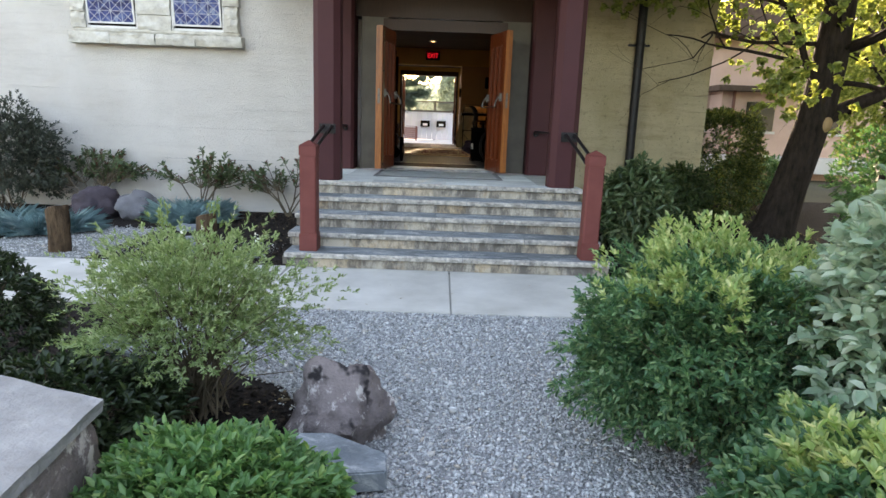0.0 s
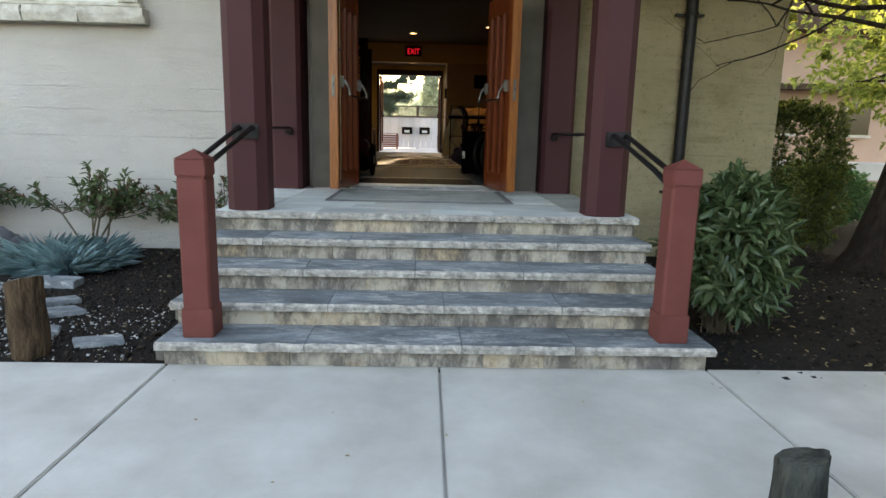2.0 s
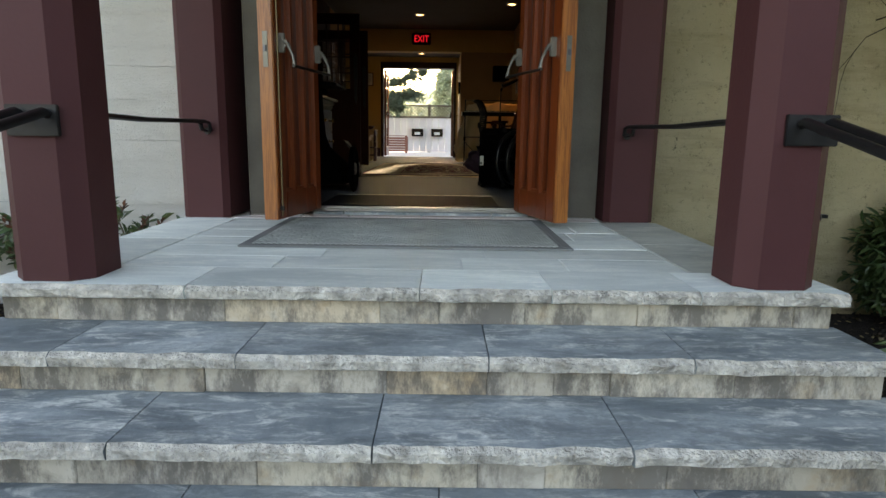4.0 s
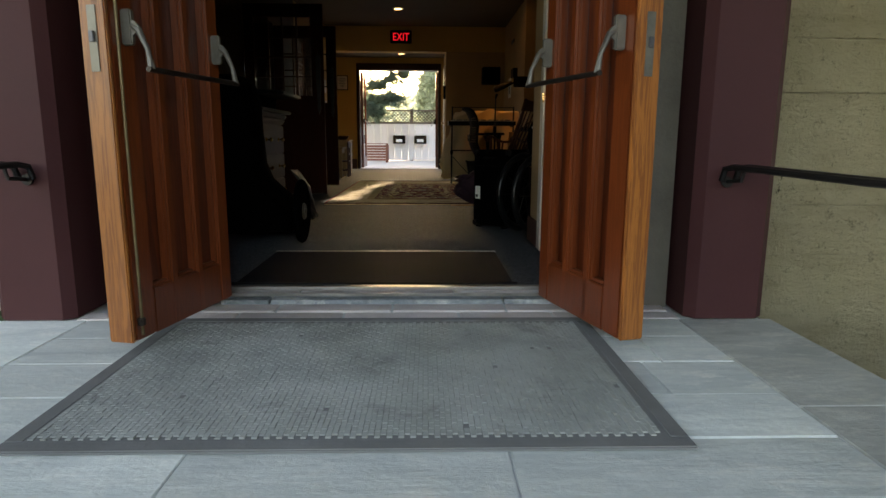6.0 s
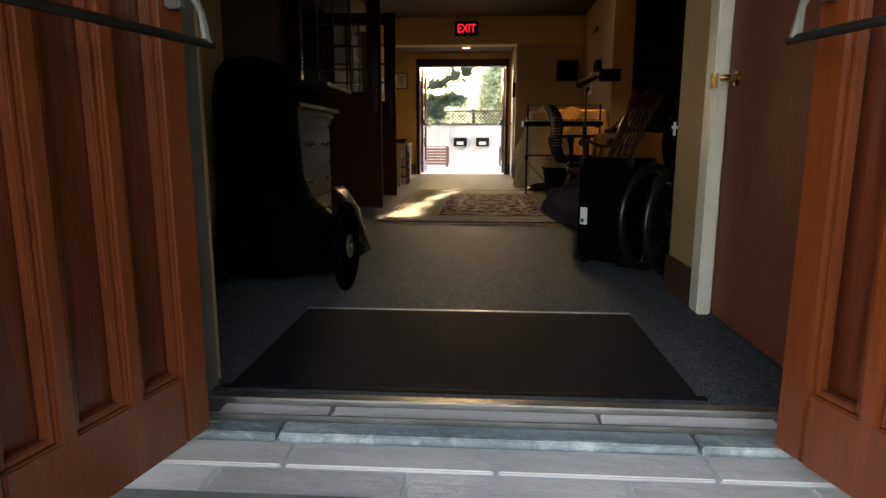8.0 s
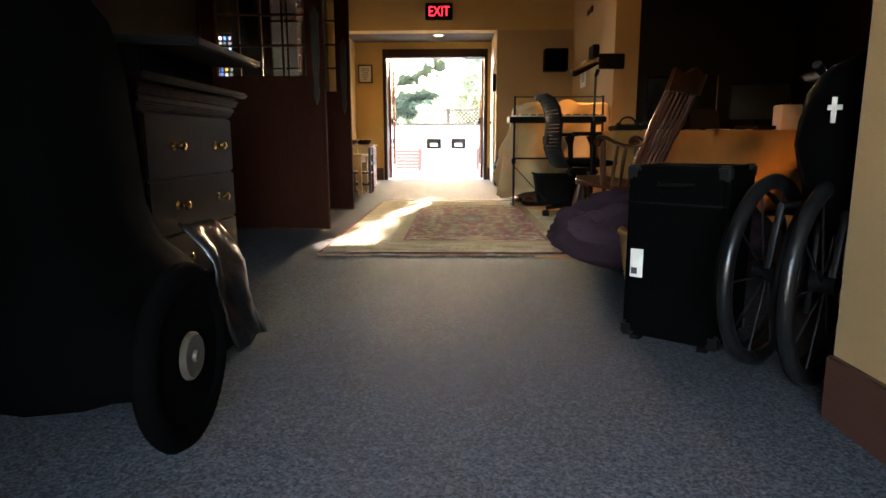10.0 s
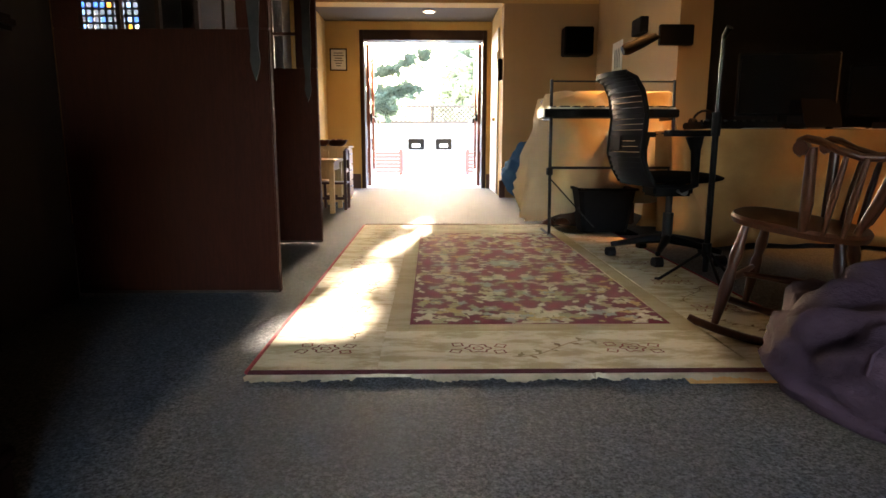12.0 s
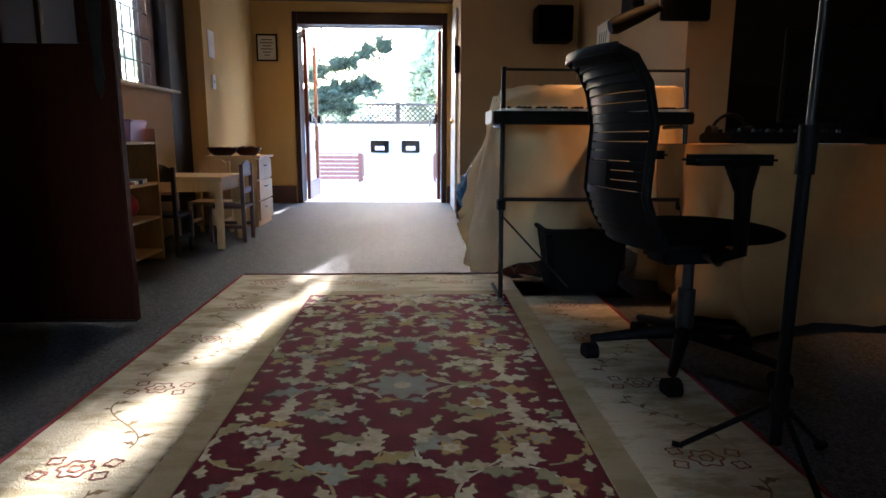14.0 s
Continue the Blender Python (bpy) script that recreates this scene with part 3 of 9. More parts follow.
# blacker than any cloth or plastic: the deep shade is put into the colour
SHADE_BLACK = plain("deep_shade_black", (0.0009, 0.0009, 0.0009), (0.0018, 0.0018, 0.0018), 8, 0.95, 0, 0.4, 150, 0.003, 0.03)
WHITE_PLASTIC = plain("white_plastic", (0.62, 0.61, 0.58), (0.74, 0.73, 0.70), 6, 0.4, 0, 0.1)
PINK_PLASTIC = plain("pink_plastic", (0.42, 0.17, 0.25), (0.55, 0.26, 0.34), 6, 0.4, 0, 0.1)
BLUE_PLASTIC = plain("pale_blue_plastic", (0.20, 0.32, 0.48), (0.30, 0.42, 0.58), 6, 0.4, 0, 0.1)
RED_PLASTIC = plain("red_plastic", (0.40, 0.02, 0.02), (0.55, 0.04, 0.03), 6, 0.35, 0, 0.1)
PURPLE = plain("purple_corduroy", (0.036, 0.019, 0.028), (0.066, 0.037, 0.052), 5, 0.9, 0, 0.6, 60, 0.006, 0.15)
BLUE_CLOTH = plain("blue_denim", (0.02, 0.07, 0.15), (0.04, 0.12, 0.23), 5, 0.9, 0, 0.6, 60, 0.006, 0.15)
LINEN = plain("cream_dust_sheet", (0.76, 0.64, 0.43), (0.88, 0.76, 0.54), 4, 0.85, 0, 0.5, 120, 0.003, 0.2)
LINEN = through_cloth(LINEN, 0.6)
TABLE_LINEN = plain("tan_tablecloth", (0.32, 0.165, 0.058), (0.46, 0.26, 0.095), 4, 0.85, 0, 0.5, 120, 0.003, 0.2)
JOINT = plain("pale_joint_mortar", (0.50, 0.53, 0.52), (0.68, 0.71, 0.70), 9, 0.9, 0, 0.5, 60, 0.004, 0.2, by_world=True)
BASKET = plain("woven_straw", (0.54, 0.27, 0.09), (0.72, 0.41, 0.16), 12, 0.8, 0, 0.6, 50, 0.006, 0.2)
PAPER = plain("paper", (0.66, 0.64, 0.58), (0.76, 0.74, 0.68), 6, 0.8, 0, 0.1)
INK = plain("dark_ink", (0.03, 0.03, 0.03), (0.06, 0.06, 0.06), 6, 0.8, 0, 0.1)
FENCE = wood("whitewashed_fence_board", (0.66, 0.62, 0.61), (0.82, 0.79, 0.78), "z", 0.8, 8)
FENCE_DARK = wood("weathered_brown_lattice", (0.10, 0.075, 0.055), (0.19, 0.145, 0.11), "x", 0.8, 8)
PATIO = plain("sunny_patio_concrete", (0.56, 0.54, 0.51), (0.68, 0.66, 0.63), 2, 0.85, 0, 0.3, 60, 0.003, 0.25, by_world=True)
RUG_FIELD = rug_field_mat()
RUG_LEAF = rug_motif_mat("rug_leaf_pile", (0.62, 0.55, 0.40), (0.52, 0.45, 0.29), (0.36, 0.30, 0.16), (0.60, 0.52, 0.38), (0.28, 0.28, 0.17), (0.45, 0.32, 0.13), (0.64, 0.58, 0.45), (0.30, 0.33, 0.30))
RUG_OUTLINE = rug_motif_mat("rug_outline_pile", (0.05, 0.018, 0.014), (0.075, 0.04, 0.025))
RUG_RED_LINE = rug_motif_mat("rug_red_line_pile", (0.20, 0.04, 0.045), (0.15, 0.03, 0.04), (0.24, 0.07, 0.06))
RUG_BROWN_LINE = rug_motif_mat("rug_brown_line_pile", (0.20, 0.14, 0.07), (0.14, 0.10, 0.05), (0.22, 0.20, 0.11))
RUG_BORDER = rug_border_mat("rug_border_pile", (0.66, 0.60, 0.44))
RUG_GUARD = rug_border_mat("rug_guard_pile", (0.44, 0.37, 0.23))
RUG_EDGE = plain("rug_red_edge", (0.16, 0.02, 0.03), (0.26, 0.04, 0.05), 20, 0.95, 0, 0.5, 200, 0.003, 0.1)
RUG_END = plain("rug_dark_end", (0.045, 0.012, 0.014), (0.085, 0.024, 0.024), 20, 0.95, 0, 0.5, 200, 0.003, 0.1)
FRINGE = plain("rug_fringe", (0.36, 0.29, 0.19), (0.62, 0.52, 0.37), 20, 0.95, 0, 0.4, 100, 0.003, 0.1)
GLASS = glass_mat("window_glass")
GLASS_DIM = glass_mat("smoky_leaded_glass", (0.74, 0.79, 0.84), 0.04)
LEAD = plain("lead_came", (0.10, 0.10, 0.11), (0.18, 0.18, 0.19), 12, 0.5, 0.7)
CAME_PALE = plain("pale_lead_came", (0.42, 0.45, 0.50), (0.62, 0.65, 0.70), 20, 0.5, 0.1)
WHITE_FRAME = plain("white_window_frame", (0.62, 0.61, 0.58), (0.74, 0.73, 0.70), 6, 0.5)
EXIT_RED = glow_mat("exit_letters", (1.0, 0.02, 0.04), 0.12)
LAMP_WARM = glow_mat("lamp_lens", (1.0, 0.62, 0.28), 1.5)
L_SALVIA = leafy("pale_willowy_leaf", (0.16, 0.25, 0.09), (0.36, 0.46, 0.20), (0.54, 0.60, 0.36))
L_HEDGE = leafy("glossy_low_leaf", (0.06, 0.17, 0.05), (0.17, 0.34, 0.13), (0.30, 0.44, 0.15))
L_BOX = leafy("clipped_hedge_leaf", (0.035, 0.060, 0.018), (0.115, 0.165, 0.050), (0.30, 0.34, 0.10))
L_DARK = leafy("dark_shrub_leaf", (0.018, 0.036, 0.014), (0.050, 0.085, 0.03), (0.075, 0.11, 0.04), 0.4, 0.2)
L_BUSH = leafy("bright_toothed_leaf", (0.035, 0.115, 0.055), (0.15, 0.30, 0.13), (0.33, 0.46, 0.21), 0.35)
L_YOUNG = leafy("top_lit_young_leaf", (0.22, 0.36, 0.13), (0.46, 0.54, 0.23), (0.78, 0.76, 0.42), 0.4, 0.45)
L_BLOSSOM = leafy("small_white_blossom", (0.75, 0.76, 0.68), (0.86, 0.87, 0.80))
L_PITTO = leafy("variegated_grey_green_leaf", (0.24, 0.36, 0.24), (0.48, 0.58, 0.42), (0.72, 0.74, 0.58))
L_RHODO = leafy("long_rhododendron_leaf", (0.026, 0.055, 0.020), (0.085, 0.135, 0.045), (0.18, 0.22, 0.09), 0.35, 0.25)
L_RHODO_FRESH = leafy("fresh_rhododendron_leaf", (0.045, 0.085, 0.035), (0.13, 0.195, 0.085), (0.25, 0.29, 0.15), 0.35, 0.3)
L_WALL_SHRUB = leafy("grey_green_shrub_leaf", (0.040, 0.052, 0.036), (0.105, 0.125, 0.088), (0.17, 0.19, 0.13), 0.45, 0.2)
L_BUD = leafy("brown_bud", (0.10, 0.045, 0.03), (0.20, 0.10, 0.06))
L_TREE = leafy("sunny_maple_leaf", (0.13, 0.18, 0.05), (0.37, 0.43, 0.13), (0.52, 0.54, 0.22), 0.45, 0.6)
L_GRASS = leafy("blue_fescue_blade", (0.24, 0.38, 0.40), (0.46, 0.64, 0.66), (0.64, 0.76, 0.74))
L_PINE = leafy("juniper_spray", (0.085, 0.13, 0.10), (0.19, 0.26, 0.195), (0.28, 0.35, 0.25), 0.6, 0.4)
# leaf green lifted towards white, with the far glare put into its colour
L_HILL = leafy("glare_pale_hillside_leaf", (0.32, 0.37, 0.26), (0.48, 0.54, 0.40), (0.58, 0.62, 0.48), 0.6, 0.45)
L_FALLEN = leafy("fallen_leaf", (0.20, 0.15, 0.06), (0.42, 0.35, 0.18))


# ---- structure: outside ----
FLOOR, LAND = 0.705, 0.675
FRONT = 10.35          # face of the church wall
WEST, EAST = -0.62, 2.30


def structure(name, bm, material, label, category="", soft=None):
    return solid(name, bm, material, label, category or name.split("_")[0], "structure", soft=soft)


def boarded(x0, x1, z0, z1, y, deep, seed, course=0.235):
    """A wall face of cast boards: each course a little proud or shy of the next, with a fine lip between."""
    rng = np.random.default_rng(seed)
    bm = bmesh.new()
    z = z0
    while z < z1 - 0.01:
        top = min(z + course * rng.uniform(0.8, 1.2), z1)
        d = rng.uniform(0, 0.0025)
        box(bm, x0, x1, y + d, y + deep, z, top - (0.0032 if rng.uniform() < 0.55 else 0.0008))
        x = x0 + rng.uniform(0, 1.5)
        while x < x1 - 0.3:
            run = min(rng.uniform(0.3, 1.6), x1 - x)
            if rng.uniform() < 0.45:
                box(bm, x, x + run, y - 0.003, y + 0.02, top - 0.005, top)
            x += run + rng.uniform(0.1, 1.2)
        z = top
    return bm


ground = structure("ground", B(-300, 300, -200, 400, -1.0, -0.06), DIRT, "bare brown earth reaching to the horizon")
structure("bed_left", B(-9, -0.57, 7.14, FRONT + 0.3, -0.3, -0.012), SOIL, "planting bed of dark bark mulch", "planting bed")
structure("bed_right", B(2.37, 9, 6.9, FRONT + 4, -0.3, -0.012), SOIL, "planting bed of dark bark mulch", "planting bed")
structure("bed_near_left", B(-9, 0.35, -6, 5.86, -0.3, -0.014), SOIL, "planting bed of dark bark mulch", "planting bed")
structure("bed_near_right", B(1.5, 9, -6, 5.80, -0.3, -0.014), SOIL, "planting bed of dark bark mulch", "planting bed")
structure("bed_gravel", B(-3.7, -2.45, 7.145, 8.75, -0.2, -0.009), MORTAR, "patch of grey gravel in the bed", "gravel patch")
gravel_path = structure("gravel_path", prism([(0.30, -6), (2.1, -6), (2.1, 5.89), (-0.95, 5.89), (-0.95, 5.05), (-0.35, 4.85), (0.05, 4.62), (0.24, 4.3), (0.30, 3.9)], -0.3, -0.008, "z"), GRAVEL_BED, "grey gravel path between planting beds", "path")

# plain unseen walls closing the court, added to block low south and east light
structure("wall_court_south", B(-16, 13, -9.3, -9.0, -0.3, 3.4), DIRT, "unseen brown wall added to block low southern light", "wall")
structure("wall_court_east", B(9.05, 9.3, -8.995, 8.6, -0.3, 5.6), DIRT, "unseen brown wall added to block light from the east", "wall")

structure("wall_front_left", boarded(-9.0, -0.28, -0.2, 4.6, FRONT, 0.3, 3), WALL_CREAM, "cream painted wall with faint cast board marks", "wall")
structure("wall_front_right", boarded(1.82, 3.98, -0.2, 4.6, FRONT, 0.3, 4), WALL_OCHRE, "weathered ochre wall with board marks and stains", "wall")
structure("wall_buttress", boarded(3.982, 4.42, -0.2, 4.6, FRONT + 0.03, 0.6, 5), WALL_OCHRE, "set-back ochre wall end beside the hedge", "wall")
structure("wall_door_west", B(-0.285, 0.06, 10.08, 10.36, LAND - 0.02, 2.62), PLASTER, "plaster wall beside the entrance, greyed for porch shade", "wall")
structure("wall_door_east", B(1.53, 1.905, 10.08, 10.36, LAND - 0.02, 2.62), PLASTER, "plaster wall beside the entrance, greyed for porch shade", "wall")
structure("wall_over_door", B(-0.7, 2.35, 10.09, 10.36, 2.622, 4.0), DARK_WOOD, "dark timber wall over the entrance", "wall")
structure("wall_front_upper", B(-0.277, 1.817, 10.362, 10.64, 2.63, 4.6), PLASTER, "plain wall above the entrance", "wall")


def lintel():
    bm = bmesh.new()
    box(bm, 0.0, 1.60, 10.035, 10.078, 2.46, 2.60, 0.006)
    box(bm, 0.0, 0.055, 10.035, 10.078, LAND + 0.03, 2.459, 0.004)
    box(bm, 1.545, 1.60, 10.035, 10.078, LAND + 0.03, 2.459, 0.004)
    return bm


structure("door_frame_front", lintel(), DARK_WOOD, "dark stained frame round the entrance doors", "door frame", 30)

# porch: two chamfered pillars in front, two pilasters behind, a beam and a roof over them


def octagon(x0, x1, y0, y1, c):
    return [(x0 + c, y0), (x1 - c, y0), (x1, y0 + c), (x1, y1 - c), (x1 - c, y1), (x0 + c, y1), (x0, y1 - c), (x0, y0 + c)]


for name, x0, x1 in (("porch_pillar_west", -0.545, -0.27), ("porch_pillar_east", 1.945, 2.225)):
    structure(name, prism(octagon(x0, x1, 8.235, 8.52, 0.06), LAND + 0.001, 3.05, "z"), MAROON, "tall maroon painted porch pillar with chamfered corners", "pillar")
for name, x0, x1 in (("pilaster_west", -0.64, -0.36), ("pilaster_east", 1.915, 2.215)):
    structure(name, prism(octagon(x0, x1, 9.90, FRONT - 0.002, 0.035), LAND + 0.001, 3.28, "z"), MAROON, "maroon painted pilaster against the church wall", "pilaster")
roof = bmesh.new()
box(roof, -0.75, 2.45, 8.22, 8.53, 3.051, 3.27, 0.01)
# slab carried forward and sideways out of view, added to shade the entrance
box(roof, -1.55, 3.25, 6.95, 10.34, 3.285, 3.42)
for k in range(5):
    box(roof, -0.6 + 0.69 * k, -0.52 + 0.69 * k, 8.54, 10.3, 3.12, 3.28)
structure("porch_roof", roof, MAROON, "maroon timber porch roof with beams and an added overhang", "roof")
for k, x in enumerate((-0.265, 1.94)):
    s = 1 if k == 0 else -1
    structure("porch_bracket_" + ("west", "east")[k], prism([(x, 2.62), (x + s * 0.05, 2.6), (x + s * 0.07, 2.70), (x + s * 0.30, 2.97), (x + s * 0.30, 3.05), (x, 3.05)], 8.32, 8.44), MAROON, "curved maroon bracket under the porch beam", "bracket")

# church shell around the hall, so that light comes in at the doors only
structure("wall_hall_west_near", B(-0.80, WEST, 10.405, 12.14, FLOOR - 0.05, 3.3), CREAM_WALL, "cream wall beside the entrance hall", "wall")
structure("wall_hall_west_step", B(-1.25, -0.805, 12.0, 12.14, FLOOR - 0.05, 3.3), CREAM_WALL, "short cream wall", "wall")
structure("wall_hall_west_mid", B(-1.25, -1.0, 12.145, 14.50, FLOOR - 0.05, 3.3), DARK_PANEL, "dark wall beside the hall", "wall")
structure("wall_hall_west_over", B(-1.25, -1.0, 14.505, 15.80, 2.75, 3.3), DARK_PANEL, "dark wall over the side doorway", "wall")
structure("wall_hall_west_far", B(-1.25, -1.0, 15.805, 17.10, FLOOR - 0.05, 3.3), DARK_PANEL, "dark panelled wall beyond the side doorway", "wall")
structure("wall_hall_west_sill", B(-1.25, -1.0, 17.105, 18.35, FLOOR - 0.05, 1.78), CREAM_WALL, "cream wall under the window", "wall")
structure("wall_hall_west_head", B(-1.25, -1.0, 17.105, 18.35, 2.95, 3.3), CREAM_WALL, "cream wall over the window", "wall")
structure("wall_hall_west_end", B(-1.25, -1.0, 18.355, 19.14, FLOOR - 0.05, 3.3), DARK_PANEL, "dark wood panelling beside the window", "wall")
structure("pier_west", B(-1.25, -0.86, 18.72, 19.145, FLOOR - 0.045, 3.29), YELLOW_WALL, "warm cream wall pier with a light switch", "pier")
structure("wall_alcove_west", B(-1.25, -0.95, 19.15, 20.60, FLOOR - 0.05, 2.94), YELLOW_WALL, "ochre yellow wall of the far lobby", "wall")
structure("wall_alcove_over", B(-1.25, 2.6, 19.15, 19.40, 2.87, 3.3), YELLOW_WALL, "ochre wall over the far lobby", "wall")
structure("wall_far_west", B(-1.25, -0.50, 20.61, 20.86, FLOOR - 0.05, 2.94), YELLOW_WALL, "ochre yellow wall beside the far door", "wall")
structure("wall_far_east", B(1.235, 1.60, 20.61, 20.86, FLOOR - 0.05, 2.94), YELLOW_WALL, "ochre yellow wall beside the far door", "wall")
structure("wall_far_over", B(-0.50, 1.235, 20.61, 20.86, 2.832, 2.94), YELLOW_WALL, "ochre yellow wall over the far door", "wall")
structure("wall_alcove_east", B(1.29, 1.60, 19.41, 20.605, FLOOR - 0.05, 2.94), YELLOW_WALL, "ochre yellow wall of the far lobby", "wall")
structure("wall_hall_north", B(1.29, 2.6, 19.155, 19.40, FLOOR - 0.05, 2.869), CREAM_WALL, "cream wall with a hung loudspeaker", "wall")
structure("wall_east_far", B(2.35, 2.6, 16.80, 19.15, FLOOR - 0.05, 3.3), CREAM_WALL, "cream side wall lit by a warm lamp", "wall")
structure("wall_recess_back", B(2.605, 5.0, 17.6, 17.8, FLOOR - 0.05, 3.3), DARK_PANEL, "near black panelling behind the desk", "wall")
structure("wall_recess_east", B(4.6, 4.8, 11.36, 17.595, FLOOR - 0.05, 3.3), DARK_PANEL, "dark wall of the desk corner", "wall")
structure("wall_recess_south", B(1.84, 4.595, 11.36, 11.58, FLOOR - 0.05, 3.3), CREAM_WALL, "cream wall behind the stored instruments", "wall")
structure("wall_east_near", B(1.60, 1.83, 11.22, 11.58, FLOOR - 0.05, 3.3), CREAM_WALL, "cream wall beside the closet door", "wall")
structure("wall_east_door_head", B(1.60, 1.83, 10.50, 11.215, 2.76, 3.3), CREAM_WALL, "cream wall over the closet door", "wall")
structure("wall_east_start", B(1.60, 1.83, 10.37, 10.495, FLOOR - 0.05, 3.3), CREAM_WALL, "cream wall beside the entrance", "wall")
structure("wall_entry_west", B(-0.80, 0.05, 10.365, 10.40, FLOOR - 0.05, 3.3), CREAM_WALL, "inner face of the entrance wall", "wall")
structure("wall_entry_over", B(-0.62, 1.595, 10.645, 10.66, 2.62, 3.3), CREAM_WALL, "inner wall above the entrance", "wall")
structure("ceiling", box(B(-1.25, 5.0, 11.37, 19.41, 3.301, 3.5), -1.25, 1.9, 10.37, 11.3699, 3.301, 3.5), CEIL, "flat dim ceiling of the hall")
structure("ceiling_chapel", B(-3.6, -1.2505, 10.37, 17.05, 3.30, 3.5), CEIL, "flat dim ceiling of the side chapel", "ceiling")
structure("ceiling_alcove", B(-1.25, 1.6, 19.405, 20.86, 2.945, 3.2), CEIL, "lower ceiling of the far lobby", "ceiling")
structure("floor_hall", box(box(B(-1.25, 5.0, 11.37, 20.70, FLOOR - 0.3, FLOOR), -1.25, 1.9, 10.37, 11.3699, FLOOR - 0.3, FLOOR), 0.06, 1.53, 10.27, 10.3699, FLOOR - 0.3, FLOOR), CARPET, "grey blue loop pile carpet", "carpet floor")
structure("floor_chapel", B(-3.6, -1.2505, 10.37, 17.05, FLOOR - 0.3, FLOOR - 0.001), CARPET, "grey blue carpet of the side chapel", "carpet floor")
# side chapel beyond the open doors
structure("wall_chapel_west", B(-3.6, -3.4, 12.1, 17.05, FLOOR - 0.05, 3.3), CREAM_WALL, "cream wall of the side chapel", "wall")
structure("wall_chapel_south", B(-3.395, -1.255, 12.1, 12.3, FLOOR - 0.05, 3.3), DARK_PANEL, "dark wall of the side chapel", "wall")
structure("wall_chapel_north_low", B(-3.395, -1.255, 16.85, 17.05, FLOOR - 0.05, 1.64), CREAM_WALL, "cream wall under the coloured windows", "wall")
structure("wall_chapel_north_high", B(-3.395, -1.255, 16.85, 17.05, 2.46, 3.3), CREAM_WALL, "cream wall over the coloured windows", "wall")
structure("wall_chapel_pier", B(-1.30, -1.255, 16.85, 17.05, 1.645, 2.455), CREAM_WALL, "cream wall pier beside the coloured window", "wall")
structure("wall_chapel_pier_far", B(-3.395, -2.31, 16.85, 17.05, 1.645, 2.455), CREAM_WALL, "cream wall pier beside the coloured window", "wall")

for name, b in (("baseboard_west", (WEST, WEST + 0.018, 10.41, 12.0, FLOOR, FLOOR + 0.16)), ("baseboard_far_west", (-0.95, -0.51, 20.59, 20.608, FLOOR, FLOOR + 0.20)),
                ("baseboard_far_east", (1.24, 1.288, 20.57, 20.608, FLOOR, FLOOR + 0.20)), ("baseboard_alcove_west", (-0.948, -0.932, 19.16, 20.585, FLOOR, FLOOR + 0.20)),
                ("baseboard_alcove_corner", (1.262, 1.33, 19.13, 19.153, FLOOR, FLOOR + 0.20)), ("baseboard_east", (1.580, 1.599, 11.225, 11.575, FLOOR, FLOOR + 0.15))):
    structure(name, B(*b, 0.004), BASE, "dark red-brown wooden baseboard", "baseboard")

# far doorway and the yard beyond it
structure("door_frame_far", box(box(box(bmesh.new(), -0.495, -0.44, 20.60, 20.88, FLOOR, 2.83, 0.004), 1.175, 1.23, 20.60, 20.88, FLOOR, 2.83, 0.004), -0.439, 1.174, 20.60, 20.88, 2.70, 2.83, 0.004), DARK_WOOD, "dark wooden frame of the far double door", "door frame")
structure("patio", B(-14, 14, 20.705, 60, 0.2, 0.675), PATIO, "pale sunlit concrete patio", "patio")


# ---- paving, steps and their stones ----
rng = np.random.default_rng(11)
sidewalk = structure("sidewalk_base", B(-9, 9, 5.92, 7.10, -0.25, -0.02), CONCRETE, "pale concrete sidewalk in large slabs", "sidewalk")
edges = [-9.0, -6.3, -3.6, -0.53, 0.905, 2.35, 5.0, 9.0]
for a, b in zip(edges, edges[1:]):
    part("slab", B(a + 0.006, b - 0.006, 5.885, 7.135, -0.02, 0.0, 0.005), CONCRETE, sidewalk)

NOSES = [7.07, 7.35, 7.63, 7.91, 8.19]
RISE = LAND / 5
SPLITS = [[-0.57, 0.20, 1.02, 1.62, 2.37], [-0.60, 0.28, 0.93, 1.60, 2.31], [-0.60, 0.09, 0.76, 1.42, 2.30], [-0.60, -0.22, 0.33, 1.072, 1.678, 2.30]]
stair_core = bmesh.new()
for k, y in enumerate(NOSES):
    x0, x1 = SPLITS[min(k, 3)][0] + 0.04, SPLITS[min(k, 3)][-1] - 0.04
    box(stair_core, x0, x1, y + 0.06, 8.4, RISE * k - 0.1, RISE * (k + 1) - 0.06)
box(stair_core, -0.62, 2.22, 8.4, 10.30, -0.1, LAND - 0.045)
stairs = structure("stairs", stair_core, MORTAR, "five stone steps with split slate treads, stained dark", "steps")


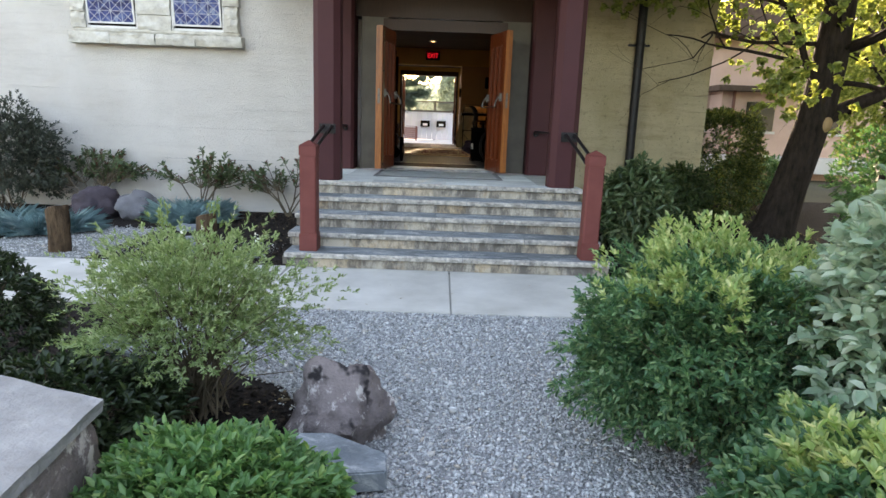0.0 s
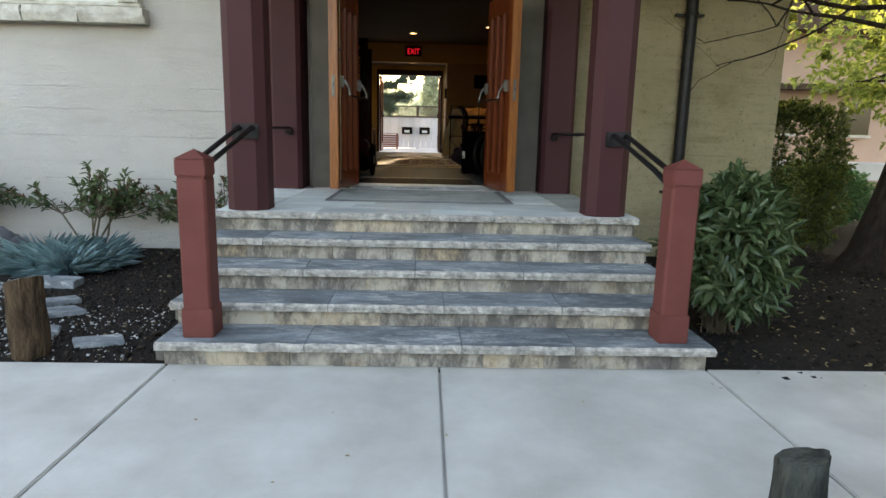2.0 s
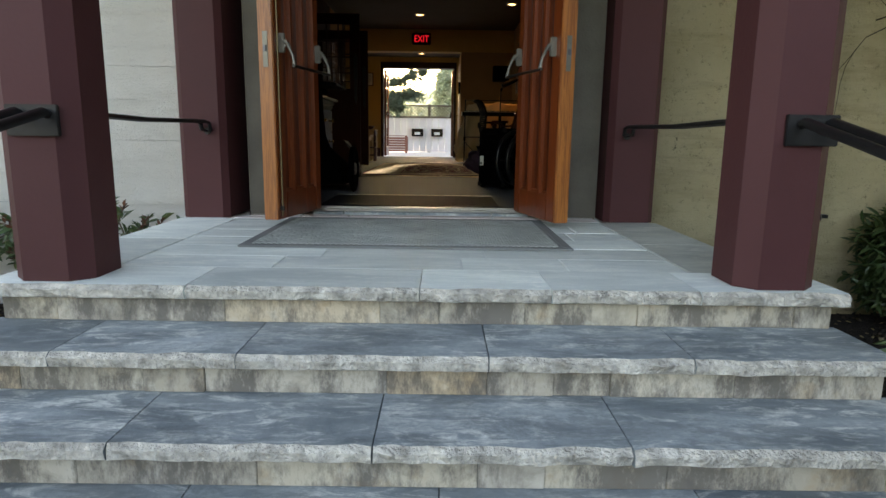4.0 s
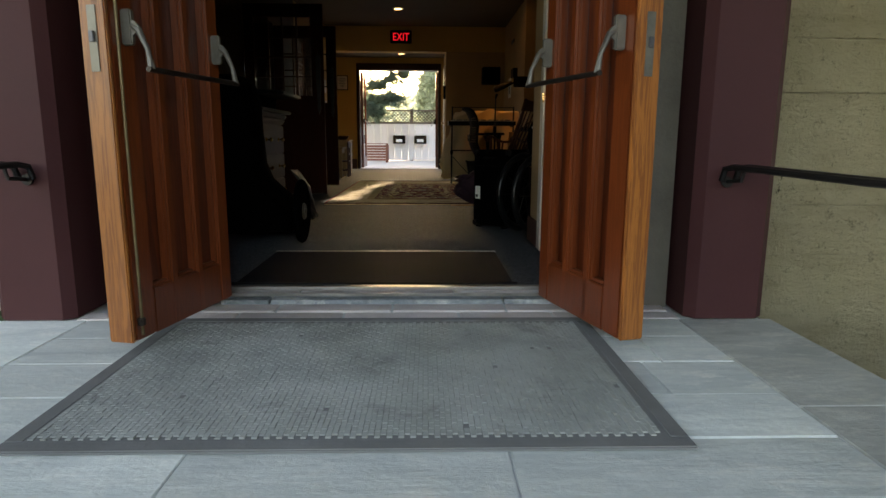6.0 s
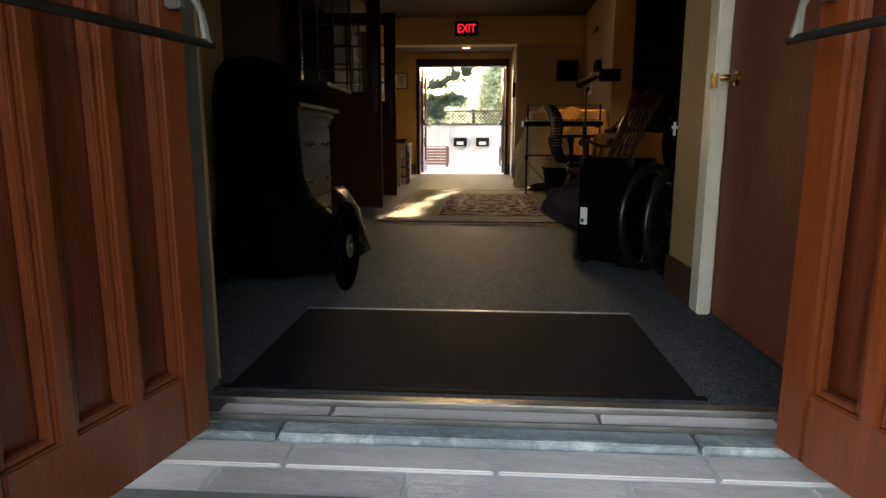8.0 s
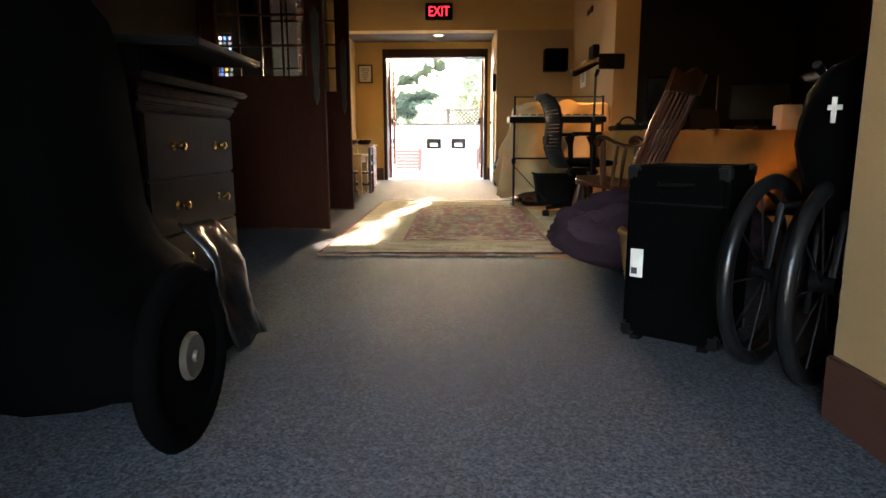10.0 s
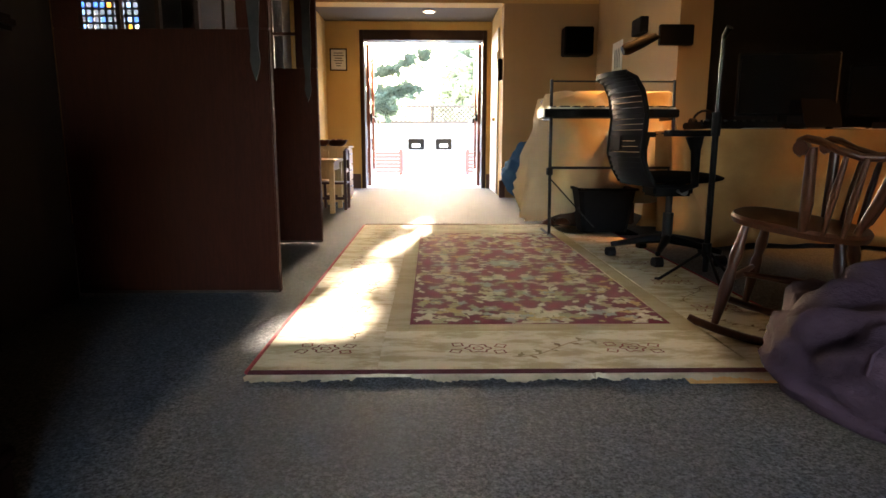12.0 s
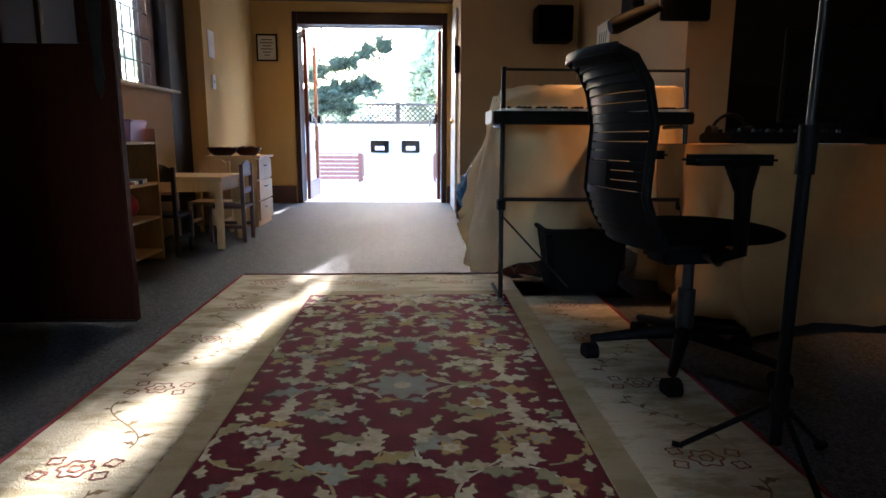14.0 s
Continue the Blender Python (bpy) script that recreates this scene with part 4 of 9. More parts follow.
def rough_slab(x0, x1, y0, y1, z0, z1, seed):
    """A tread slab whose front edge is split and uneven."""
    bm = bmesh.new()
    n = max(4, int((x1 - x0) / 0.045))
    rows = []
    for i in range(n + 1):
        x = x0 + (x1 - x0) * i / n
        w = noise.fractal(Vector((x * 9, seed, 0)), 0.7, 2, 3) * 0.018
        w2 = noise.fractal(Vector((x * 14, seed, 5)), 0.7, 2, 3) * 0.016
        rows.append([bm.verts.new(p) for p in ((x, y1, z1), (x, y0 + 0.018 + w, z1), (x, y0 + w2, z1 - 0.014), (x, y0 + 0.006 + w, z0 + 0.006), (x, y0 + 0.02, z0), (x, y1, z0))])
    for a, b in zip(rows, rows[1:]):
        for j in range(6):
            bm.faces.new((a[j], b[j], b[(j + 1) % 6], a[(j + 1) % 6]))
    bm.faces.new(rows[0])
    bm.faces.new(rows[-1][::-1])
    bmesh.ops.recalc_face_normals(bm, faces=bm.faces)
    return bm


for k, cuts in enumerate(SPLITS):
    for j, (a, b) in enumerate(zip(cuts, cuts[1:])):
        ob = part("tread_slab", rough_slab(a + 0.002, b - 0.002, NOSES[k], NOSES[k + 1] + 0.07, RISE * (k + 1) - 0.048, RISE * (k + 1), k * 10 + j), SLATE, stairs)
        ob.data.materials.append(NOSE)
        for f in ob.data.polygons:
            if f.normal.y < -0.35:
                f.material_index = 1
for k, y in enumerate(NOSES):
    x0, x1 = SPLITS[min(k, 3)][0] + 0.03, SPLITS[min(k, 3)][-1] - 0.03
    x = x0
    while x < x1 - 0.01:
        w = min(rng.uniform(0.16, 0.62), x1 - x)
        if x1 - x - w < 0.12:
            w = x1 - x
        d = rng.uniform(0, 0.008)
        part("riser_stone", B(x + 0.0006, x + w - 0.0006, y + 0.046 + d, y + 0.10, RISE * k + 0.001, RISE * (k + 1) - 0.049, 0.002), BLOCK, stairs)
        x += w
for side in (0, 1):
    x = (-0.605, 2.255)[side]
    for k in range(5):
        part("side_stone", B(x, x + 0.045, NOSES[k] + 0.1, 8.5 if k < 4 else 10.28, RISE * k + 0.002, RISE * (k + 1) - 0.05, 0.004), BLOCK, stairs)

# landing paved in long stones
landing = structure("landing", B(-0.60, 2.20, 8.45, 10.29, LAND - 0.06, LAND - 0.006), JOINT, "pale stone paved landing before the doors", "landing")
for j, (a, b) in enumerate(zip([-0.62, 0.073, 0.858, 1.30, 1.80, 2.30], [0.073, 0.858, 1.30, 1.80, 2.30])):
    ob = part("edge_slab", rough_slab(a + 0.0015, b - 0.0015, 8.19, 8.50, LAND - 0.048, LAND, 70 + j), SLATE_PALE, landing)
    ob.data.materials.append(NOSE)
    for f in ob.data.polygons:
        if f.normal.y < -0.35:
            f.material_index = 1
courses = [8.504, 8.74, 8.98, 9.22, 9.46, 9.70, 9.905]
for i, (y0, y1) in enumerate(zip(courses, courses[1:])):
    x = -0.305
    while x < 1.87:
        w = min(rng.uniform(0.38, 0.85), 1.88 - x)
        if 1.88 - x - w < 0.2:
            w = 1.88 - x
        part("paver", B(x + 0.002, x + w - 0.002, y0, y1 - 0.003, LAND - 0.03, LAND - rng.uniform(0, 0.002), 0.002), SLATE_PALE, landing)
        x += w
for x0, x1 in ((-0.645, -0.31), (1.885, 2.235)):
    for y0, y1 in ((8.504, 9.14), (9.14, 9.905)):
        # east slabs are the same stone, coloured darker for the shade there
        part("border_slab", B(x0, x1, y0, y1 - 0.003, LAND - 0.03, LAND - 0.001, 0.003), SLATE_SHADED if x0 > 0 else SLATE_PALE, landing)
for y0, y1, z, cuts, m in ((9.91, 10.005, LAND - 0.002, [-0.36, 0.22, 0.62, 1.06, 1.42, 1.90], SLATE_PINK), (10.01, 10.115, LAND + 0.0, [-0.28, 0.05, 0.35, 0.80, 1.25, 1.60, 1.89], SLATE_PINK),
                           (10.12, 10.19, LAND + 0.014, [0.10, 0.30, 1.25, 1.49], SLATE), (10.192, 10.262, LAND + 0.022, [0.12, 0.40, 1.05, 1.47], SLATE_PINK)):
    for a, b in zip(cuts, cuts[1:]):
        part("sill_stone", B(a + 0.005, b - 0.005, y0, y1 - 0.007, LAND - 0.05, z + 0.002, 0.003), m, landing)
structure("threshold_strip", box(box(bmesh.new(), 0.06, 1.53, 10.262, 10.30, LAND, FLOOR + 0.006, 0.003), 0.06, 1.53, 10.19, 10.196, LAND, LAND + 0.026), STEEL, "worn metal threshold strip", "threshold")


# ---- things at the entrance ----
def entrance_door(name, hinge, angle, side):
    """A leaf along its own x from the hinge; side: +1 or -1, the face that has the panels and the crossbar."""
    long, thick, z0, z1 = 0.585, 0.08, FLOOR + 0.012, 2.44
    door = tagged(new(name), "open varnished fir entrance door with long panels", "door", kind="structure")
    door.matrix_basis = pose(hinge[0], hinge[1], 0, 0, 0, angle)

    def yb(a, b):
        a, b = a * side, b * side
        return min(a, b), max(a, b)

    back, face = -thick, 0.0
    y0, y1 = yb(back, face - 0.032)
    part("panel_board", B(0.03, long - 0.03, y0 + 0.012, y1, z0 + 0.04, z1 - 0.04), FIR_RECESS, door)
    y0, y1 = yb(back, face)
    for a, b in ((0.0, 0.075), (0.185, 0.222), (0.335, 0.372), (long - 0.115, long - 0.016)):
        part("stile", B(a, b, y0, y1, z0, z1, 0.006), FIR, door)
    for a, b in ((z0, z0 + 0.15), (z1 - 0.16, z1)):
        part("rail", B(0.0765, long - 0.1165, y0, y1 - 0.001, a, b, 0.004), FIR, door)
    for a, b in ((0.076, 0.184), (0.223, 0.334), (0.373, long - 0.116)):
        bm = bmesh.new()
        yy = yb(face - 0.032, face - 0.010)
        for q in ((a, a + 0.012, z0 + 0.15, z1 - 0.16), (b - 0.012, b, z0 + 0.15, z1 - 0.16), (a + 0.012, b - 0.012, z0 + 0.15, z0 + 0.162), (a + 0.012, b - 0.012, z1 - 0.172, z1 - 0.16)):
            box(bm, q[0], q[1], yy[0], yy[1], q[2], q[3], 0.003)
        part("moulding", bm, FIR, door)
    part("edge_strip", B(long - 0.015, long, y0 - 0.001, y1 + 0.001, z0, z1, 0.004), FIR_EDGE, door, "pale worn edge of the leaf")
    ym = (y0 + y1) / 2
    part("latch_plate", B(long, long + 0.003, ym - 0.014, ym + 0.014, 1.52, 1.70, 0.001), PALE_METAL, door, "worn steel latch plate")
    part("latch", B(long + 0.003, long + 0.012, ym - 0.008, ym + 0.008, 1.60, 1.63, 0.002), LEAD, door)
    f = face * side
    s = side
    if side > 0:
        part("bolt_rod", tube([(long - 0.032, f + s * 0.012, z0 + 0.02), (long - 0.032, f + s * 0.012, z1 - 0.05)], 0.005, 8), DULL_BRASS, door, "vertical tarnished brass bolt rod", 40)
    for z in (z0 + 0.05, 1.9) if side > 0 else ():
        yy = yb(face, 0.02)
        part("rod_guide", B(long - 0.042, long - 0.022, yy[0], yy[1], z, z + 0.025, 0.003), BAR_BLACK, door)
    for x in (0.045, long - 0.07):
        yy = yb(face, 0.035)
        case = part("bar_case", B(x - 0.010, x + 0.010, yy[0], yy[1], 1.60, 1.70, 0.004), PALE_METAL, door, "pale cast crossbar case")
        part("bracket_plate", prism([(f + s * 0.02, 1.675), (f + s * 0.045, 1.665), (f + s * 0.062, 1.645), (f + s * 0.02, 1.615)], x - 0.004, x + 0.006, "x", 0.001), PALE_METAL, case)
        part("bar_arm", tube([(x, f + s * 0.030, 1.655), (x + 0.004, f + s * 0.055, 1.64), (x + 0.012, f + s * 0.085, 1.585), (x + 0.014, f + s * 0.095, 1.53)], [0.008, 0.010, 0.007, 0.011], 8), PALE_METAL, door, "curved pale metal lever", 40)
    part("crossbar", tube([(0.045, f + s * 0.095, 1.53), (long - 0.04, f + s * 0.095, 1.53)], 0.0085, 10), BAR_BLACK, door, "dark bronze crossbar", 40)
    for z in (z0 + 0.22, 1.55, z1 - 0.25):
        part("hinge", tube([(-0.008, -s * thick * 0.9, z), (-0.008, -s * thick * 0.9, z + 0.1)], 0.009, 8), STEEL, door, "", 40)
    return door


entrance_door("door_front_west", (0.165, 10.085), math.degrees(math.atan2(-0.550, -0.118)), 1)
entrance_door("door_front_east", (1.385, 10.085), math.degrees(math.atan2(-0.555, 0.155)), -1)


def outdoor_mat():
    mat = thing("doormat", (0.77, 9.405, LAND), "grey rubber doormat with small raised blocks", "doormat")
    hw, hl = 0.757, 0.487
    part("mat_base", B(-hw + 0.03, hw - 0.03, -hl + 0.03, hl - 0.03, 0.0005, 0.0085), MAT_EDGE, mat)
    bm = bmesh.new()
    for q in ((-hw, hw, -hl, -hl + 0.045), (-hw, hw, hl - 0.045, hl), (-hw, -hw + 0.045, -hl + 0.0455, hl - 0.0455), (hw - 0.045, hw, -hl + 0.0455, hl - 0.0455)):
        box(bm, *q, 0.0005, 0.010, 0.003)
    part("mat_border", bm, MAT_EDGE, mat, "smooth sloped rubber border")
    r = np.random.default_rng(5)
    px, py = 0.0135, 0.0265
    nx, ny = int((2 * hw - 0.1) / px), int((2 * hl - 0.1) / py)
    gx, gy = np.meshgrid(np.arange(nx), np.arange(ny))
    gx, gy = gx.ravel(), gy.ravel()
    cx = -hw + 0.05 + (gx + 0.5) * px + r.normal(0, 0.0004, gx.size)
    cy = -hl + 0.05 + (gy + 0.5 + 0.5 * (gx % 2)) * py
    ok = (cy < hl - 0.06) & (r.uniform(size=gx.size) > 0.003)
    cx, cy = cx[ok], cy[ok]
    h = 0.0125 + r.normal(0, 0.0005, cx.size)
    corner = np.array([[-1, -1, 0], [1, -1, 0], [1, 1, 0], [-1, 1, 0], [-0.975, -0.985, 1], [0.975, -0.985, 1], [0.975, 0.985, 1], [-0.975, 0.985, 1]], float)
    v = corner[None] * np.array([px * 0.455, py * 0.475, 1])
    v = np.repeat(v, cx.size, 0)
    v[:, :, 2] = np.where(corner[None, :, 2] > 0, h[:, None], 0.009)
    v[:, :, 0] += cx[:, None]
    v[:, :, 1] += cy[:, None]
    q = np.array([[4, 5, 6, 7], [0, 1, 5, 4], [1, 2, 6, 5], [2, 3, 7, 6], [3, 0, 4, 7]])
    f = (np.arange(cx.size) * 8)[:, None, None] + q[None]
    blocks = new("nub_field", mesh_from("nub_field", v.reshape(-1, 3), f.reshape(-1, 4), MAT_GREY))
    blocks.data.polygons.foreach_set("use_smooth", [False] * len(blocks.data.polygons))
    blocks.parent = mat
    blocks["kind"] = "stuff"


outdoor_mat()


def step_post(x, y):
    post = thing("stair_post", (x, y, RISE), "red-brown painted wooden stair post with pointed cap", "post", "stair posts")
    w = 0.074
    part("shaft", prism(octagon(-w, w, -w, w, 0.012), 0.0, 0.835, "z", 0.002), MAROON_POST, post)
    part("shaft_base", B(-w - 0.006, w + 0.006, -w - 0.006, w + 0.006, 0.0, 0.16, 0.005), MAROON_POST, post)
    part("cap_neck", B(-w + 0.006, w - 0.006, -w + 0.006, w - 0.006, 0.835, 0.85), MAROON_POST, post)
    part("cap_block", B(-w - 0.002, w + 0.002, -w - 0.002, w + 0.002, 0.85, 0.935, 0.004), MAROON_POST, post)
    bm = bmesh.new()
    tip = bm.verts.new((0, 0, 0.985))
    ring = [bm.verts.new((sx * (w + 0.004), sy * (w + 0.004), 0.936)) for sx, sy in ((-1, -1), (1, -1), (1, 1), (-1, 1))]
    for k in range(4):
        bm.faces.new((ring[k], ring[(k + 1) % 4], tip))
    bm.faces.new(ring[::-1])
    part("cap_point", bm, MAROON_POST, post)
    return post


step_post(-0.370, 7.235)
step_post(2.165, 7.235)


def stair_rail(x, sx):
    rail = thing("stair_rail", (x, 7.30, 1.02), "pair of black iron handrails sloping to the pillar", "handrail", "stair rails")
    for dx in (-0.035, 0.045):
        part("rail_bar", tube([(dx * 0.6, 0.0, -0.02), (dx, 0.12, 0.03), (dx * 1.1, 0.90, 0.215), (dx * 1.1, 0.955, 0.20)], 0.016, 10), IRON, rail, "", 40)
    part("rail_plate", B(-0.085, 0.085, 0.918, 0.934, 0.14, 0.24, 0.003), IRON, rail)


stair_rail(-0.39, 1)
stair_rail(2.12, -1)


def side_rail(x, s):
    """Runs from the pilaster forward to the pillar."""
    rail = thing("porch_rail", (x, 9.89, 1.245), "thin black iron handrail between pilaster and pillar", "handrail", "porch rails")
    for dx, dz in ((0.0, 0.0), (-s * 0.05, 0.008)):
        part("rail_bar", tube([(dx + s * 0.03, 0.0, -0.05), (dx + s * 0.03, -0.02, -0.008), (dx + s * 0.02, -0.06, 0.0), (dx, -0.7, -0.008), (dx, -1.365, 0.004)], 0.011, 8), IRON, rail, "", 40)
    part("rail_foot", tube([(0.0, -0.10, -0.004), (s * 0.010, -0.10, -0.045), (s * 0.010, 0.004, -0.055)], 0.007, 8), IRON, rail, "", 40)
    part("flange", tube([(s * 0.010, -0.004, -0.055), (s * 0.010, 0.006, -0.055)], 0.020, 12), IRON, rail, "", 40)


side_rail(-0.47, 1)
side_rail(2.03, -1)


def drain_pipe():
    pipe = thing("drain_pipe", (3.39, 10.27, -0.02), "dark brown rainwater pipe fixed to the wall", "drainpipe")
    part("pipe", tube([(0, 0, 0.02), (0, 0, 4.5)], 0.058, 14), IRON, pipe, "", 40)
    for z in (0.7, 2.44):
        part("clamp", box(lathe([(0.066, z - 0.02), (0.07, z), (0.066, z + 0.02)], 14), -0.14, 0.14, 0.03, 0.078, z - 0.012, z + 0.012), IRON, pipe)


drain_pipe()


def leaded_window(x0, x1, z0, z1, y, tilt):
    """A church window: stone reveal is separate; frame, hopper sash, blue glass and a net of lead."""
    win = thing("church_window", (x0, y, z0), "leaded blue stained glass window with white frame tilted open", "window", "church windows")
    w, h = x1 - x0, z1 - z0
    bm = bmesh.new()
    for q in ((0, 0.03, 0, h), (w - 0.03, w, 0, h), (0.0305, w - 0.0305, 0, 0.03), (0.0305, w - 0.0305, h - 0.03, h)):
        box(bm, q[0], q[1], 0.0, 0.05, q[2], q[3], 0.004)
    part("window_frame", bm, WHITE_FRAME, win)
    m = Matrix.Translation((0, 0.02, 0.062)) @ pose(0, 0, 0, tilt, 0, 0)
    # black sheet that stands in for the shade behind the sash
    part("dark_gap", B(0.035, w - 0.035, 0.03, 0.045, 0.032, h - 0.032), PLASTIC, win, "black sheet in place of the shaded gap behind the sash")
    part("sash", box(box(box(box(bmesh.new(), 0.035, 0.055, -0.03, -0.005, 0, h - 0.08, 0, m), w - 0.055, w - 0.035, -0.03, -0.005, 0, h - 0.08, 0, m), 0.056, w - 0.056, -0.03, -0.005, 0, 0.022, 0, m), 0.056, w - 0.056, -0.03, -0.005, h - 0.1, h - 0.08, 0, m), WHITE_FRAME, win, "white metal sash tilted outwards")
    part("pane", B(0.05, w - 0.05, -0.02, -0.014, 0.02, h - 0.1, 0, m), WINDOW_BLUE, win, "deep blue patterned glass")
    bm = bmesh.new()
    for k in range(1, 4):
        x = 0.05 + (w - 0.1) * k / 4
        ring_tube(bm, [m @ Vector((x, -0.023, 0.02)), m @ Vector((x, -0.023, h - 0.1))], 0.004, 4)
    n = max(2, int((h - 0.1) / 0.13))
    for k in range(n):
        z = 0.02 + (h - 0.12) * k / n
        zz = 0.02 + (h - 0.12) * (k + 1) / n
        for j in range(4):
            a, b = 0.05 + (w - 0.1) * j / 4, 0.05 + (w - 0.1) * (j + 1) / 4
            ring_tube(bm, [m @ Vector((a, -0.023, z)), m @ Vector((b, -0.023, zz))], 0.0035, 4)
            ring_tube(bm, [m @ Vector((b, -0.023, z)), m @ Vector((a, -0.023, zz))], 0.0035, 4)
        ring_tube(bm, [m @ Vector((0.05, -0.023, z)), m @ Vector((w - 0.05, -0.023, z))], 0.0035, 4)
    part("lead_net", bm, CAME_PALE, win, "pale lead cames in a star net")


def blue_glass():
    n = Nodes("blue_church_glass", 0.12, 0, 0.6)
    v = n.add("TexVoronoi", Vector=n.place(), Scale=16.0)
    c = n.ramp(v.outputs["Color"], (0.1, (0.015, 0.03, 0.10)), (0.45, (0.03, 0.06, 0.20)), (0.75, (0.09, 0.14, 0.30)), (1.0, (0.25, 0.32, 0.45)))
    return n.done(c, None, n.bump(n.noise(n.place(), 30, 2), 0.1, 0.002))


WINDOW_BLUE = blue_glass()
leaded_window(-3.96, -3.27, 2.385, 3.9, FRONT - 0.052, 7)
leaded_window(-2.83, -2.13, 2.385, 3.9, FRONT - 0.052, 7)
surround = tagged(new("window_surround"), "pale carved sandstone surround of the paired windows", "window surround", kind="structure")
def chunk(x0, x1, y0, y1, z0, z1, seed):
    """A rough-faced block of stone."""
    bm = box(bmesh.new(), x0, x1, y0, y1, z0, z1)
    bmesh.ops.subdivide_edges(bm, edges=list(bm.edges), cuts=7, use_grid_fill=True)
    c = Vector(((x0 + x1) / 2, (y0 + y1) / 2, (z0 + z1) / 2))
    for v in bm.verts:
        n = noise.fractal(v.co * 9 + Vector((seed, 0, 0)), 0.8, 2.1, 4)
        rim = abs(v.co.x - c.x) / (x1 - x0) + abs(v.co.z - c.z) / (z1 - z0)
        if v.co.y < y1 - 0.01:
            v.co += Vector((0.006 * n, 0.032 * n + 0.04 * max(0, rim - 0.45), 0.010 * n))
    return bm


for a, b in ((-4.16, -3.62), (-3.62, -3.02), (-3.02, -2.5), (-2.5, -1.88)):
    part("sill_stone", chunk(a + 0.003, b - 0.003, FRONT - 0.16, FRONT - 0.001, 2.185, 2.325, a), SANDSTONE, surround, "", 40)
part("sill_top", B(-4.12, -1.92, FRONT - 0.09, FRONT - 0.001, 2.336, 2.38, 0.012), SANDSTONE, surround)
srng = np.random.default_rng(21)
for x0, x1 in ((-4.12, -3.97), (-3.26, -2.84), (-2.12, -1.95)):
    z = 2.381
    while z < 3.95:
        h = srng.uniform(0.14, 0.22)
        d = srng.uniform(0, 0.03)
        part("jamb_stone", chunk(x0 - d, x1 + d, FRONT - 0.085 - srng.uniform(0, 0.03), FRONT - 0.001, z, z + h - 0.003, z * 3 + x0), SANDSTONE, surround, "", 40)
        z += h


# ---- things in the hall ----
inner_mat = thing("entrance_mat", (0.72, 10.72, FLOOR), "black ribbed entrance mat with thin edge", "mat")
part("mat_field", B(-0.62, 0.60, -0.37, 0.37, 0.0005, 0.007, 0.002), MAT_DARK, inner_mat)
part("mat_trim", B(-0.625, 0.605, 0.371, 0.385, 0.0005, 0.009, 0.002), STEEL, inner_mat, "thin metal edge")
part("mat_trim", B(-0.64, 0.62, -0.388, -0.371, 0.0005, 0.008, 0.002), PLASTIC, inner_mat)


def closet_door():
    door = tagged(new("door_closet"), "closed red-brown flush closet door with brass handle", "door", kind="structure")
    part("leaf", B(1.625, 1.665, 10.505, 11.115, FLOOR + 0.01, 2.74, 0.003), DOOR_RED, door)
    bm = bmesh.new()
    box(bm, 1.575, 1.625, 11.12, 11.215, FLOOR + 0.002, 2.755, 0.006)
    part("door_trim", bm, TRIM, door, "chipped white painted door trim")
    part("handle_rose", lathe([(0.026, 0), (0.026, 0.008), (0.012, 0.012), (0.012, 0.05)], 14, None, (0, 0, 0)), BRASS, door).matrix_basis = pose(1.624, 11.04, 1.56, 0, -90, 0)
    part("handle", tube([(1.575, 11.04, 1.56), (1.572, 11.02, 1.56), (1.574, 10.95, 1.557)], [0.012, 0.013, 0.011], 10), BRASS, door, "polished brass lever handle", 40)
    part("latch_guard", B(1.572, 1.5745, 11.09, 11.15, 1.535, 1.585, 0.0005), BRASS, door)


closet_door()


